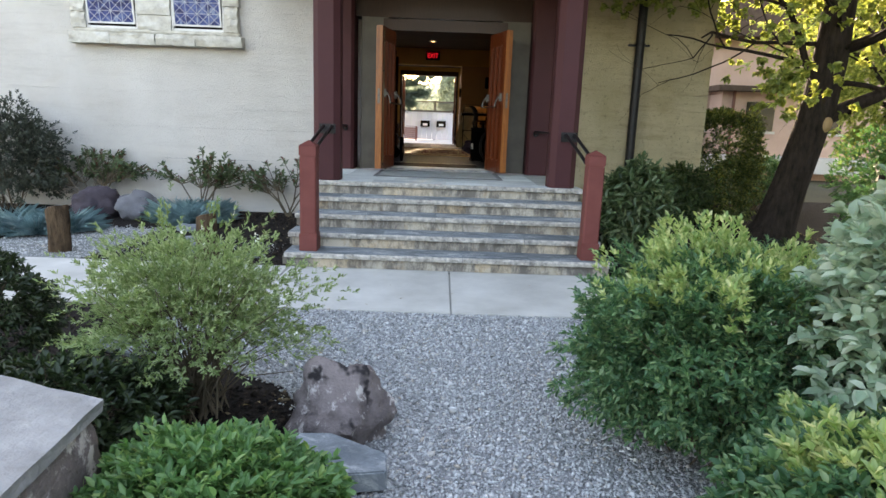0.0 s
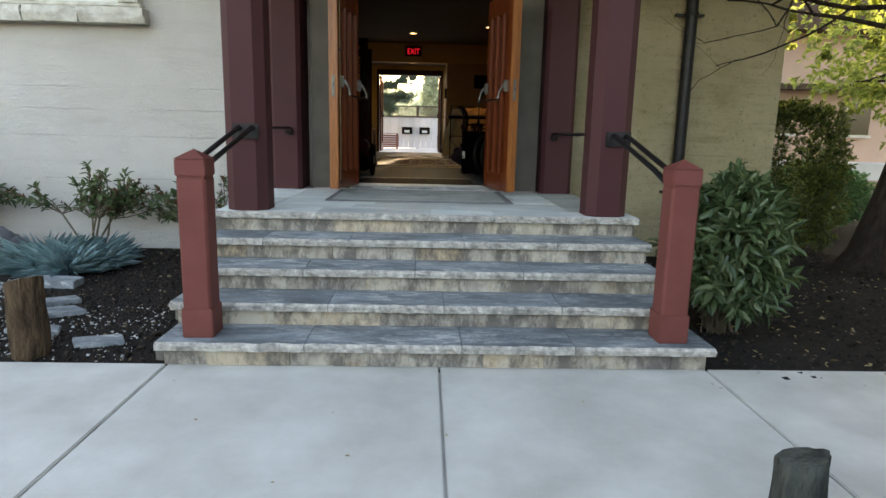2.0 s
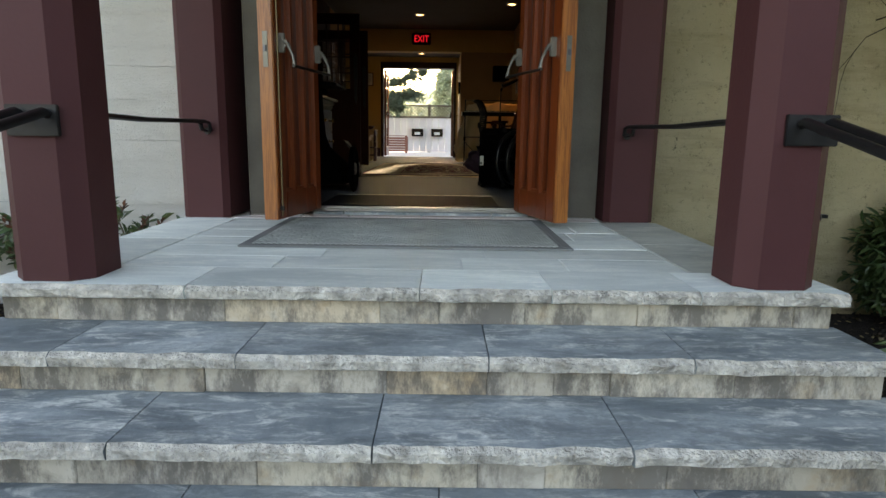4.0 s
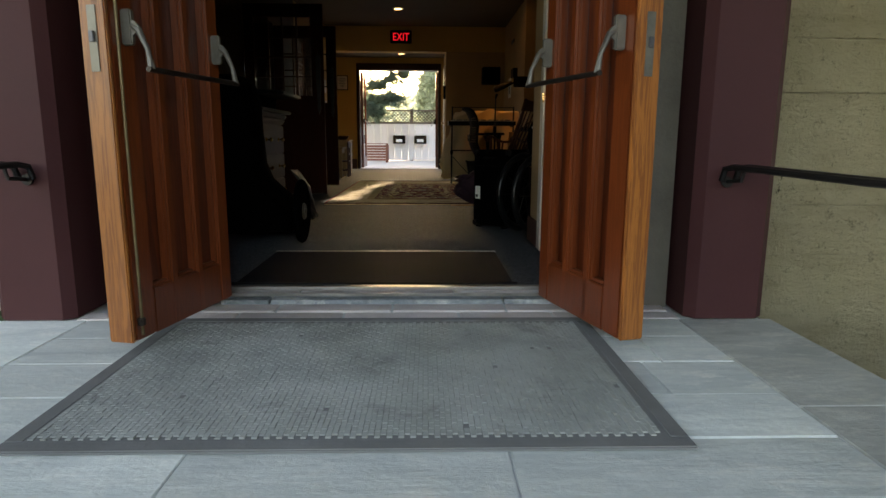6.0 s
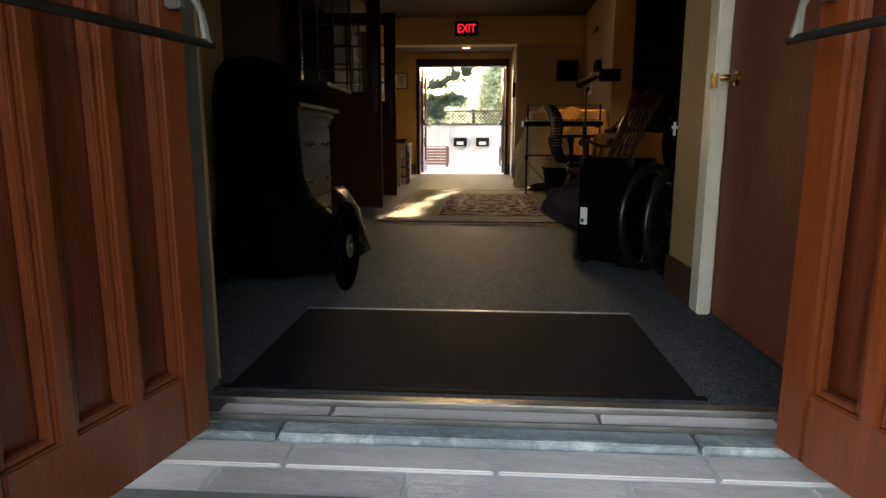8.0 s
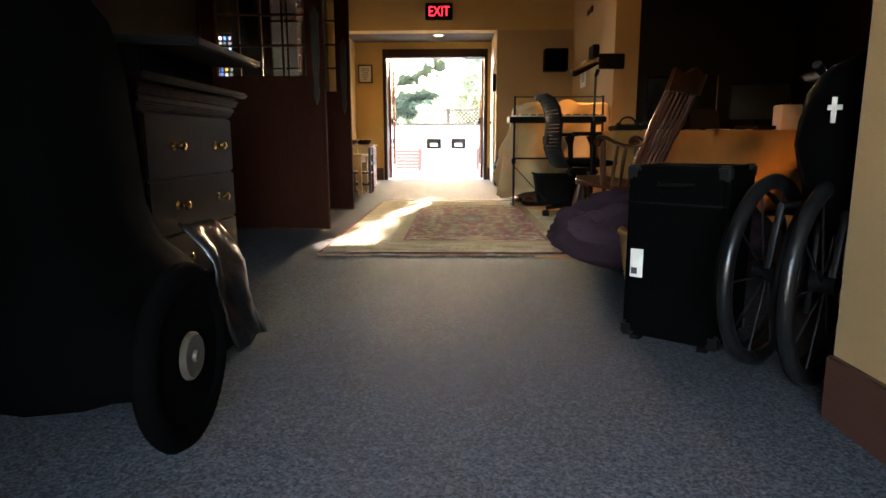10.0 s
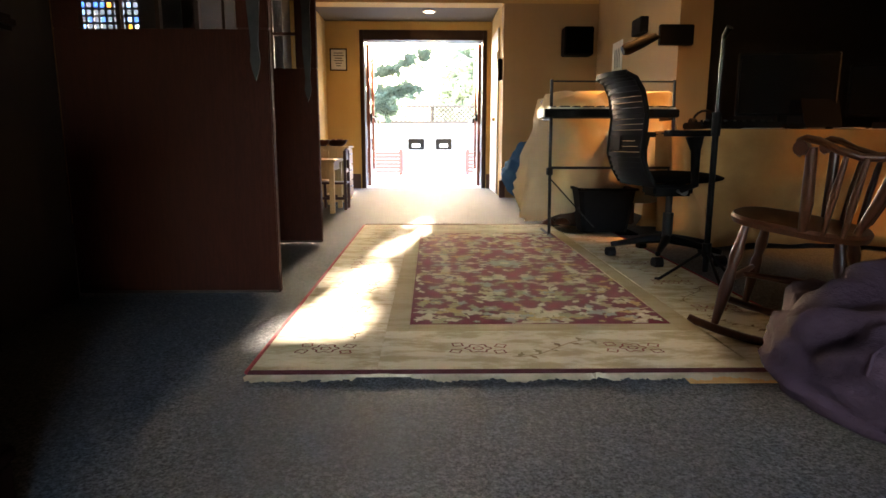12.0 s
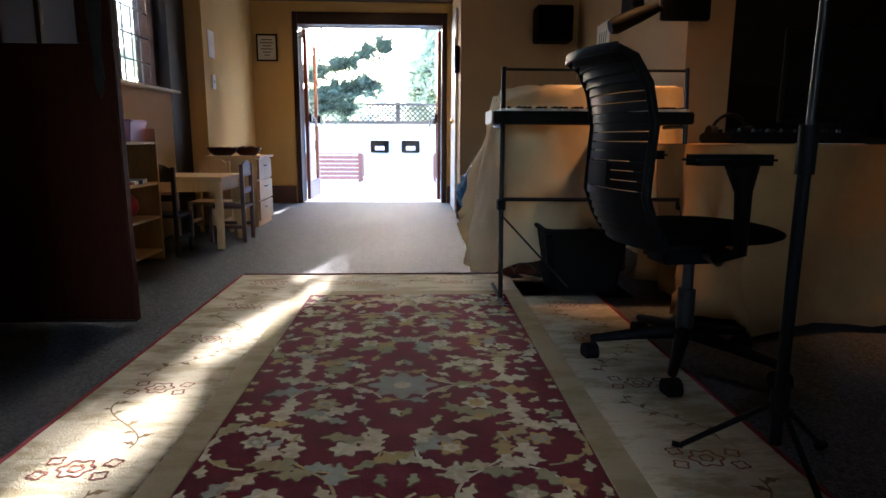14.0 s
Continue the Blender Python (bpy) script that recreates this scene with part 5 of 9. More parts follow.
def shrouded_case():
    """A tall instrument under a black cover that spreads towards its wheeled base."""
    case = thing("covered_instrument", (-0.22, 11.78, FLOOR), "tall black covered instrument case on casters", "covered instrument")
    bm = bmesh.new()
    levels = [(0.05, -0.25, 0.31, 0.32), (0.12, -0.26, 0.34, 0.34), (0.20, -0.26, 0.29, 0.34), (0.28, -0.26, 0.20, 0.30), (0.36, -0.26, 0.125, 0.26), (0.46, -0.26, 0.09, 0.24), (0.66, -0.26, 0.075, 0.23), (0.82, -0.27, 0.07, 0.22), (0.94, -0.26, 0.05, 0.19), (1.0, -0.22, 0.01, 0.15), (1.02, -0.15, -0.05, 0.08)]
    rings, seg = [], 28
    for z, xa, xb, hy in levels:
        ring = []
        for k in range(seg):
            a = 2 * math.pi * k / seg
            ca, sa = math.cos(a), math.sin(a)
            u = math.copysign(abs(ca) ** 0.6, ca)
            v = math.copysign(abs(sa) ** 0.6, sa)
            fold = 1 + 0.05 * math.sin(7 * a + z * 3) * (1.05 - z)
            ring.append(bm.verts.new(((xa + xb) / 2 + u * (xb - xa) / 2 * fold, v * hy * fold, z + 0.006 * math.sin(5 * a))))
        rings.append(ring)
    for a, b in zip(rings, rings[1:]):
        for k in range(seg):
            bm.faces.new((a[k], a[(k + 1) % seg], b[(k + 1) % seg], b[k]))
    bm.faces.new(rings[0][::-1])
    bm.faces.new(rings[-1])
    part("cover", bm, SHADE_BLACK, case, "", 60)
    for x, y in ((-0.2, -0.25), (-0.2, 0.25)):
        wheel = part("caster", tube([(x - 0.012, y, 0.04), (x + 0.012, y, 0.04)], 0.04, 18), PLASTIC, case, "black caster wheel", 40)
        part("hub", tube([(x - 0.015, y, 0.04), (x + 0.015, y, 0.04)], 0.018, 12), STEEL, wheel, "steel caster hub", 40)
    # the trolley's large wheel, with its pale hub cap, and a shiny flap over it
    wx, wy, wr = 0.40, -0.36, 0.195
    tyre = bmesh.new()
    rings = [[tyre.verts.new((wx + 0.022 * math.cos(b), wy + (wr - 0.03 + 0.03 * math.sin(b)) * math.cos(a), wr + (wr - 0.03 + 0.03 * math.sin(b)) * math.sin(a))) for b in (2 * math.pi * j / 8 for j in range(8))] for a in (2 * math.pi * k / 32 for k in range(32))]
    for k in range(32):
        for j in range(8):
            tyre.faces.new((rings[k][j], rings[k][(j + 1) % 8], rings[(k + 1) % 32][(j + 1) % 8], rings[(k + 1) % 32][j]))
    wheel = part("wheel", tyre, SHADE_BLACK, case, "large black trolley wheel", 60)
    part("wheel_disc", tube([(wx - 0.010, wy, wr), (wx + 0.010, wy, wr)], wr - 0.035, 28), SHADE_BLACK, wheel, "", 40)
    cap = part("hub_cap", lathe([(0.050, 0.0), (0.050, 0.006), (0.044, 0.012), (0.030, 0.010), (0.014, 0.011), (0.012, 0.018), (0.003, 0.020)], 28), HUB_TAN, wheel, "pale tan hub cap", 40)
    cap.matrix_basis = pose(wx + 0.010, wy, wr, 0, 90, 0)
    for z, w in ((0.335, 0.05), (0.262, 0.055)):
        part("flap_trim", B(0.395, 0.40, -0.34, -0.34 + w, z, z + 0.007, 0.002), STEEL, case, "thin bright trim")
    flap = bmesh.new()
    grid = []
    for i in range(15):
        t = i / 14
        row = []
        for j in range(11):
            u = j / 10
            x = 0.27 + 0.145 * t ** 0.8 + 0.010 * math.sin(u * 7 + t * 5) + 0.014 * noise.noise(Vector((t * 5, u * 4, 2)))
            y = -0.07 + 0.20 * u + 0.02 * math.sin(t * 6)
            z = 0.42 - 0.31 * t ** 1.15 - 0.05 * (u - 0.4) ** 2 + 0.018 * (1 - abs(math.sin(t * 8 + u * 3))) ** 2
            row.append(flap.verts.new((x, y, z)))
        grid.append(row)
    for a, b in zip(grid, grid[1:]):
        for j in range(10):
            flap.faces.new((a[j], a[j + 1], b[j + 1], b[j]))
    ob = part("cover_flap", flap, VINYL, case, "shiny black vinyl flap", 70)
    mod = ob.modifiers.new("thick", "SOLIDIFY")
    mod.thickness = 0.006


shrouded_case()


def dresser():
    d = thing("dresser", (-0.505, 12.60, FLOOR), "dark cherry chest of drawers with brass knobs", "chest of drawers")
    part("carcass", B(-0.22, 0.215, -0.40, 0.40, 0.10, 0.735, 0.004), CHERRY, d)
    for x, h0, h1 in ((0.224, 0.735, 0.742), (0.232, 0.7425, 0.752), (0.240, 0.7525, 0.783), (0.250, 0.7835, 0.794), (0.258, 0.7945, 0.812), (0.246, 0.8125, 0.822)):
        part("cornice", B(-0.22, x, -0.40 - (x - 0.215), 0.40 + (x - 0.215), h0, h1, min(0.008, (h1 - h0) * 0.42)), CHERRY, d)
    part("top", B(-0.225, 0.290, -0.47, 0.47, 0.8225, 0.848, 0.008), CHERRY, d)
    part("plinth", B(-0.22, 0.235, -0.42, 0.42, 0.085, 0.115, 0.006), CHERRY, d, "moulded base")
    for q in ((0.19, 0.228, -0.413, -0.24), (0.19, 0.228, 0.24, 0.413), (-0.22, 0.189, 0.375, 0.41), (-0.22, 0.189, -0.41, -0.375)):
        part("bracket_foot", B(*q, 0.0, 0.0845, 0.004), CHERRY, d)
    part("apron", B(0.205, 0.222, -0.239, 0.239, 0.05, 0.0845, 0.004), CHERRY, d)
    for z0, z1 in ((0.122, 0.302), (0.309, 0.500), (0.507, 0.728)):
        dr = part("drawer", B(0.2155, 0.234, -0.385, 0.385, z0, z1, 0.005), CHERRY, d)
        for y in (-0.19, 0.19):
            k = part("knob", lathe([(0.016, 0.0), (0.017, 0.003), (0.008, 0.008), (0.006, 0.022), (0.010, 0.03), (0.0165, 0.036), (0.0165, 0.043), (0.009, 0.049)], 14), BRASS, dr, "polished brass knob", 40)
            k.matrix_basis = pose(0.233, y, (z0 + z1) / 2, 0, 90, 0)


dresser()
box_on_top = thing("equipment_case", (-0.50, 12.62, FLOOR + 0.849), "low black equipment case with a flat overhanging lid", "equipment case")
part("case_body", B(-0.20, 0.20, -0.32, 0.28, 0.0, 0.10, 0.008), SHADE_BLACK, box_on_top)
part("case_lid", B(-0.22, 0.39, -0.34, 0.30, 0.105, 0.135, 0.008, pose(0, 0, 0, 0, 2, 0)), PLASTIC, box_on_top, "dark flat lid with a metal edge")
part("lid_edge", B(0.391, 0.397, -0.33, 0.29, 0.11, 0.131, 0.002, pose(0, 0, 0, 0, 2, 0)), IRON, box_on_top)


def swing_door(name, x_free, y, width):
    """A side door swung right into the hall: solid below, glazed above, with an iron strap pull."""
    door = tagged(new(name), "open dark wood door with small panes and iron strap", "door", kind="structure")
    x0, x1, z0, z1, zg = x_free - width, x_free, FLOOR + 0.018, 2.72, 1.78
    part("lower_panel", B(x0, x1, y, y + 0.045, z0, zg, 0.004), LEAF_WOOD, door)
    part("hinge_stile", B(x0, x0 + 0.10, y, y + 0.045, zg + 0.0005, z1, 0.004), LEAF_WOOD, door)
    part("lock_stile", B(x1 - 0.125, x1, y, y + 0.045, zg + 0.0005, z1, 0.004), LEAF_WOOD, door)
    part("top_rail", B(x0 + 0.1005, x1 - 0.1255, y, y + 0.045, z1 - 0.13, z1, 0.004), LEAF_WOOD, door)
    a, b = x0 + 0.101, x1 - 0.126
    nx, nz = 4, 4
    for i in range(nx):
        for j in range(nz):
            p = part("pane", B(a + (b - a) * i / nx + 0.008, a + (b - a) * (i + 1) / nx - 0.008, y + 0.018, y + 0.022, zg + 0.008 + (z1 - 0.14 - zg) * j / nz, zg - 0.002 + (z1 - 0.14 - zg) * (j + 1) / nz), GLASS, door)
            p.visible_shadow = False
    bm = bmesh.new()
    for i in range(1, nx):
        x = a + (b - a) * i / nx
        box(bm, x - 0.008, x + 0.008, y + 0.008, y + 0.034, zg + 0.001, z1 - 0.131)
    for j in range(1, nz):
        z = zg + (z1 - 0.14 - zg) * j / nz
        box(bm, a, b, y + 0.009, y + 0.033, z - 0.008, z + 0.008)
    part("muntin", bm, DARK_WOOD, door)
    s = x1 - 0.055
    strap = prism([(s - 0.020, 1.66), (s - 0.012, 1.62), (s, 1.585), (s + 0.012, 1.62), (s + 0.020, 1.66), (s + 0.014, 1.72), (s + 0.026, 1.90), (s + 0.024, 2.12), (s + 0.030, 2.17), (s, 2.23), (s - 0.030, 2.17), (s - 0.024, 2.12), (s - 0.026, 1.90), (s - 0.014, 1.72)], y - 0.010, y - 0.0005)
    part("strap_pull", strap, IRON, door, "pointed black iron pull plate")
    part("kick_strip", B(x0 + 0.01, x1 - 0.005, y - 0.003, y - 0.0005, z0 + 0.002, z0 + 0.012), BAR_BLACK, door)


swing_door("door_side_near", -0.165, 14.50, 0.832)
swing_door("door_side_far", -0.215, 15.80, 0.782)

# ---- the rug ----
rug = thing("rug", (0.855, 15.15, FLOOR), "cream bordered oriental rug with a red floral field", "rug")
rug.scale = (1.05, 1.0, 1.0)
RX, RY = 0.865, 1.53
part("field", B(-0.44, 0.44, -1.09, 1.09, 0.001, 0.0125, 0.002), RUG_FIELD, rug, "red field covered in pale leaves and flowers")
for q in ((-RX + 0.012, -0.515, -RY, RY), (0.515, RX - 0.012, -RY, RY), (-0.5145, 0.5145, -RY, -1.165), (-0.5145, 0.5145, 1.165, RY)):
    part("border", B(*q, 0.001, 0.012, 0.002), RUG_BORDER, rug, "wide cream border with small red flowers")
for q in ((-0.5145, -0.4405, -1.1645, 1.1645), (0.4405, 0.5145, -1.1645, 1.1645), (-0.44, 0.44, -1.1645, -1.0905), (-0.44, 0.44, 1.0905, 1.1645)):
    part("guard_stripe", B(*q, 0.001, 0.0122, 0.001), RUG_GUARD, rug)
for x in (-RX, RX - 0.0115):
    part("side_binding", B(x, x + 0.0115, -RY, RY, 0.001, 0.015, 0.003), RUG_EDGE, rug, "dark red overcast edge")
for y in (-RY - 0.016, RY + 0.0005):
    part("end_binding", B(-RX + 0.012, RX - 0.012, y, y + 0.0155, 0.001, 0.018, 0.004), RUG_END, rug, "dark maroon end binding")


class Knots:
    """Flat motifs gathered into one mesh, each a hair above the last."""

    def __init__(self, z):
        self.verts, self.faces, self.z = [], [], z

    def shape(self, outline):
        base = len(self.verts)
        self.verts += [(x, y, self.z) for x, y in outline]
        self.faces.append(tuple(range(base, base + len(outline))))
        self.z += 8e-7

    def band(self, points, width):
        base = len(self.verts)
        for k, (x, y) in enumerate(points):
            ax, ay = points[max(k - 1, 0)]
            bx, by = points[min(k + 1, len(points) - 1)]
            d = math.hypot(bx - ax, by - ay) or 1.0
            nx, ny = -(by - ay) / d * width / 2, (bx - ax) / d * width / 2
            self.verts += [(x + nx, y + ny, self.z), (x - nx, y - ny, self.z)]
        for k in range(len(points) - 1):
            a = base + 2 * k
            self.faces.append((a, a + 1, a + 3, a + 2))
        self.z += 8e-7

    def done(self, name, material, parent, label):
        me = bpy.data.meshes.new(name)
        me.from_pydata(self.verts, [], self.faces)
        me.materials.append(material)
        me.update()
        ob = new(name, me)
        ob.parent, ob["kind"], ob["label"] = parent, "stuff", label
        return ob


def acanthus(x, y, a, length, width, curl, lobes, grow=0.0):
    """The outline of a lobed, curling leaf."""
    left, right = [], []
    n = 4 * lobes + 2
    for k in range(n + 1):
        t = k / n
        bend = a + curl * t
        cx, cy = x + length * t * math.cos(a + curl * t * 0.5), y + length * t * math.sin(a + curl * t * 0.5)
        w = width * (math.sin(math.pi * min(1.0, 0.06 + 0.94 * t) ** 0.75) + 0.05) * (1 + 0.42 * math.cos(2 * math.pi * lobes * t)) / 2 + grow
        left.append((cx - math.sin(bend) * w, cy + math.cos(bend) * w))
        right.append((cx + math.sin(bend) * w, cy - math.cos(bend) * w))
    return left + right[::-1]


def petals(x, y, r, count, deep, turn=0.0, grow=0.0):
    return [(x + (r + grow) * (1 + deep * math.cos(count * b)) * math.cos(b + turn), y + (r + grow) * (1 + deep * math.cos(count * b)) * math.sin(b + turn)) for b in (2 * math.pi * k / (6 * count) for k in range(6 * count))]


def rug_field():
    """Scrolling vines with curled leaves and rosettes, the same in all four quarters."""
    r = np.random.default_rng(29)
    leaf, rim = Knots(0.0138), Knots(0.0129)
    hx, hy = 0.434, 1.084

    def four(outline):
        return [[(sx * x, sy * y) for x, y in outline] for sx in (1, -1) for sy in (1, -1)]

    def held(outline):
        return [(min(max(x, -hx), hx), min(max(y, -hy), hy)) for x, y in outline]

    taken = []

    def put(outline, edge):
        for a, b in zip(four(edge), four(outline)):
            rim.shape(held(a))
            leaf.shape(held(b))

    def leafy_at(x, y, a, l, w, c):
        lobes = 3 if l > 0.07 else 2
        put(acanthus(x, y, a, l, w, c, lobes), acanthus(x, y, a, l + 0.004, w, c, lobes, 0.0032))
        taken.extend((x + l * t * math.cos(a), y + l * t * math.sin(a)) for t in (0.2, 0.5, 0.8))

    def rosette(x, y, q, count):
        put(petals(x, y, q, count, 0.2), petals(x, y, q, count, 0.2, 0.0, 0.004))
        put(petals(x, y, q * 0.62, count, 0.16, 0.5), petals(x, y, q * 0.62, count, 0.16, 0.5, 0.003))
        put(petals(x, y, q * 0.28, 5, 0.1), petals(x, y, q * 0.28, 5, 0.1, 0.0, 0.003))
        taken.extend((x + q * 0.6 * math.cos(b), y + q * 0.6 * math.sin(b)) for b in (0, 2.1, 4.2))
        taken.append((x, y))

    rosette(0.0, 0.0, 0.085, 8)
    for cx, cy, big, a0, way in ((0.20, 0.13, 0.13, 3.4, 1), (0.33, 0.34, 0.11, 1.6, -1), (0.12, 0.38, 0.12, -0.6, 1), (0.26, 0.58, 0.13, 2.6, 1), (0.09, 0.66, 0.09, 4.2, -1), (0.35, 0.80, 0.10, 0.8, 1), (0.15, 0.89, 0.13, 5.2, -1), (0.33, 1.01, 0.08, 3.0, 1), (0.06, 1.02, 0.07, 1.1, 1)):
        rosette(cx, cy, big * 0.27, 6)
        pts = []
        for k in range(31):
            t = k / 30
            q = big * (1.15 - 0.72 * t)
            pts.append((cx + q * math.cos(a0 + way * t * 5.4), cy + q * math.sin(a0 + way * t * 5.4)))
        for line in four(pts):
            leaf.band(held(line), 0.0075)
        for k in range(2, 30, 3):
            (ax, ay), (bx, by) = pts[k - 1], pts[k + 1]
            along = math.atan2(by - ay, bx - ax)
            s = way if k % 2 else -way
            l = r.uniform(0.055, 0.105) * (1.0 if s < 0 or way > 0 else 0.8)
            leafy_at(*pts[k], along - s * r.uniform(0.5, 0.9), l, l * r.uniform(0.40, 0.55), s * r.uniform(0.4, 1.3))
    for k in range(900):
        x, y = r.uniform(0.01, hx), r.uniform(0.01, hy)
        near = min(math.hypot(x - a, y - b) for a, b in taken)
        if near > 0.046:
            if r.uniform() < 0.3:
                q = r.uniform(0.010, 0.018)
                put(petals(x, y, q, 5, 0.25), petals(x, y, q, 5, 0.25, 0.0, 0.003))
                taken.append((x, y))
            else:
                l = r.uniform(0.035, 0.065)
                leafy_at(x, y, r.uniform(0, 6.28), l, l * 0.42, r.uniform(-1.2, 1.2))
    rim.done("motif_outline", RUG_OUTLINE, rug, "dark outlines of the leaves")
    leaf.done("leafwork", RUG_LEAF, rug, "cream, khaki and grey-green leaves and flowers")


rug_field()


def rug_border():
    """Red-lined flowers at even steps along the pale border, with thin brown vines and leaves between."""
    r = np.random.default_rng(30)
    red, brown = Knots(0.0128), Knots(0.0124)

    def ring(outline, width):
        red.band(outline + outline[:2], width)

    def flower(x, y):
        ring(petals(x, y, 0.034, 6, 0.16), 0.006)
        ring(petals(x, y, 0.014, 5, 0.1), 0.005)
        for b in (0.4, 2.5, 3.6, 5.7):
            ring(petals(x + 0.062 * math.cos(b) * 1.2, y + 0.058 * math.sin(b), 0.016, 4, 0.2, b), 0.005)

    def run(ax, ay, bx, by, count):
        dx, dy = (bx - ax) / count, (by - ay) / count
        d = math.hypot(dx, dy)
        for k in range(count + 1):
            flower(ax + dx * k, ay + dy * k)
            if k == count:
                continue
            side = 1 if k % 2 else -1
            pts = []
            for q in range(17):
                t = 0.2 + 0.6 * q / 16
                off = side * 0.075 * math.sin(2 * math.pi * t)
                pts.append((ax + dx * (k + t) - dy / d * off, ay + dy * (k + t) + dx / d * off))
            brown.band(pts, 0.004)
            for q in range(1, 16, 2):
                a = math.atan2(pts[q + 1][1] - pts[q - 1][1], pts[q + 1][0] - pts[q - 1][0])
                s = 1 if q % 4 == 1 else -1
                l = r.uniform(0.022, 0.045)
                brown.shape(acanthus(*pts[q], a + s * 0.9, l, l * 0.36, s * 0.8, 2))

    run(-0.68, -1.34, -0.68, 1.34, 6)
    run(0.68, -1.34, 0.68, 1.34, 6)
    run(-0.23, -1.345, 0.23, -1.345, 1)
    run(-0.23, 1.345, 0.23, 1.345, 1)
    red.done("flower_tracery", RUG_RED_LINE, rug, "thin red-lined flowers")
    brown.done("vine_tracery", RUG_BROWN_LINE, rug, "thin brown vines with small leaves")


rug_border()


def fringe(y, s, seed):
    r = np.random.default_rng(seed)
    bm = bmesh.new()
    n, x = 320, -RX + 0.01
    prev = None
    for k in range(n + 1):
        x = -RX + 0.01 + (2 * RX - 0.02) * k / n
        gone = 0.15 if noise.noise(Vector((x * 3.1, seed, 0))) > 0.34 else 1.0
        d = (0.026 + 0.030 * noise.fractal(Vector((x * 11, seed, 1)), 0.8, 2, 3) + r.uniform(0, 0.016)) * gone
        lift = 0.006 + 0.012 * max(0, noise.noise(Vector((x * 7, seed, 9))))
        row = [bm.verts.new((x, y, 0.009)), bm.verts.new((x + r.normal(0, 0.002), y + s * d * 0.5, lift)), bm.verts.new((x + r.normal(0, 0.004), y + s * d, 0.004)), bm.verts.new((x, y + s * d * 0.5, 0.0012))]
        if prev:
            for j in range(4):
                bm.faces.new((prev[j], row[j], row[(j + 1) % 4], prev[(j + 1) % 4]))
        prev = row
    bmesh.ops.recalc_face_normals(bm, faces=bm.faces)
    return bm


part("fringe", fringe(-RY - 0.0165, -1, 3), FRINGE, rug, "frayed grey-cream fringe")
part("fringe", fringe(RY + 0.0165, 1, 4), FRINGE, rug, "frayed grey-cream fringe")
part("backing_tape", B(0.30, RX, -RY - 0.075, -RY - 0.03, 0.0005, 0.0035), BASKET, rug, "tan tape under the fringe")


# ---- right side of the hall ----
def wheelchair():
    wc = thing("wheelchair", (1.66, 11.84, FLOOR), "folded black wheelchair with a dark bag on its handles", "wheelchair", turn=-48)
    for x, y, r in ((-0.10, 0.02, 0.27), (0.06, -0.02, 0.27)):
        tyre = bmesh.new()
        seg = 36
        rings = []
        for k in range(seg):
            a = 2 * math.pi * k / seg
            rings.append([tyre.verts.new((x + 0.018 * math.cos(b), y + (r - 0.02 + 0.022 * math.sin(b)) * math.cos(a), r + (r - 0.02 + 0.022 * math.sin(b)) * math.sin(a))) for b in (2 * math.pi * j / 8 for j in range(8))])
        for k in range(seg):
            for j in range(8):
                tyre.faces.new((rings[k][j], rings[k][(j + 1) % 8], rings[(k + 1) % seg][(j + 1) % 8], rings[(k + 1) % seg][j]))
        wheel = part("wheel", tyre, VINYL, wc, "large black rubber wheel", 60)
        rim = bmesh.new()
        ring_tube(rim, [(x - 0.035, y + (r - 0.05) * math.cos(2 * math.pi * k / 32), r + (r - 0.05) * math.sin(2 * math.pi * k / 32)) for k in range(33)], 0.008, 6, False)
        part("push_rim", rim, PLASTIC, wheel, "", 60)
        sp = bmesh.new()
        for k in range(10):
            a = 2 * math.pi * k / 10
            ring_tube(sp, [(x, y + 0.03 * math.cos(a + 0.4), r + 0.03 * math.sin(a + 0.4)), (x, y + (r - 0.03) * math.cos(a), r + (r - 0.03) * math.sin(a))], 0.003, 5)
        part("spoke_set", sp, IRON, wheel)
        part("hub", tube([(x - 0.03, y, r), (x + 0.03, y, r)], 0.028, 14), PLASTIC, wheel, "", 40)
    for x in (-0.05, 0.10):
        part("side_frame", tube([(x, 0.22, 0.12), (x, 0.24, 0.45), (x, -0.05, 0.46), (x, -0.10, 0.30)], 0.011, 8), IRON, wc, "", 40)
        part("back_tube", tube([(x, 0.16, 0.44), (x, 0.18, 0.80), (x, 0.10, 0.83)], 0.012, 8), IRON, wc, "", 40)
    bag = part("bag", blob(0.13, 0.11, 0.22, 4, 0.15, 1.2, 3), SHADE_BLACK, wc, "black cloth bag hung from the handles", 60)
    bag.location = (0.08, 0.02, 0.62)
    part("bag_mark", box(B(-0.030, 0.0, -0.118, -0.112, 0.08, 0.092), -0.022, -0.012, -0.118, -0.112, 0.05, 0.11), WHITE_PLASTIC, bag, "small white mark")


wheelchair()


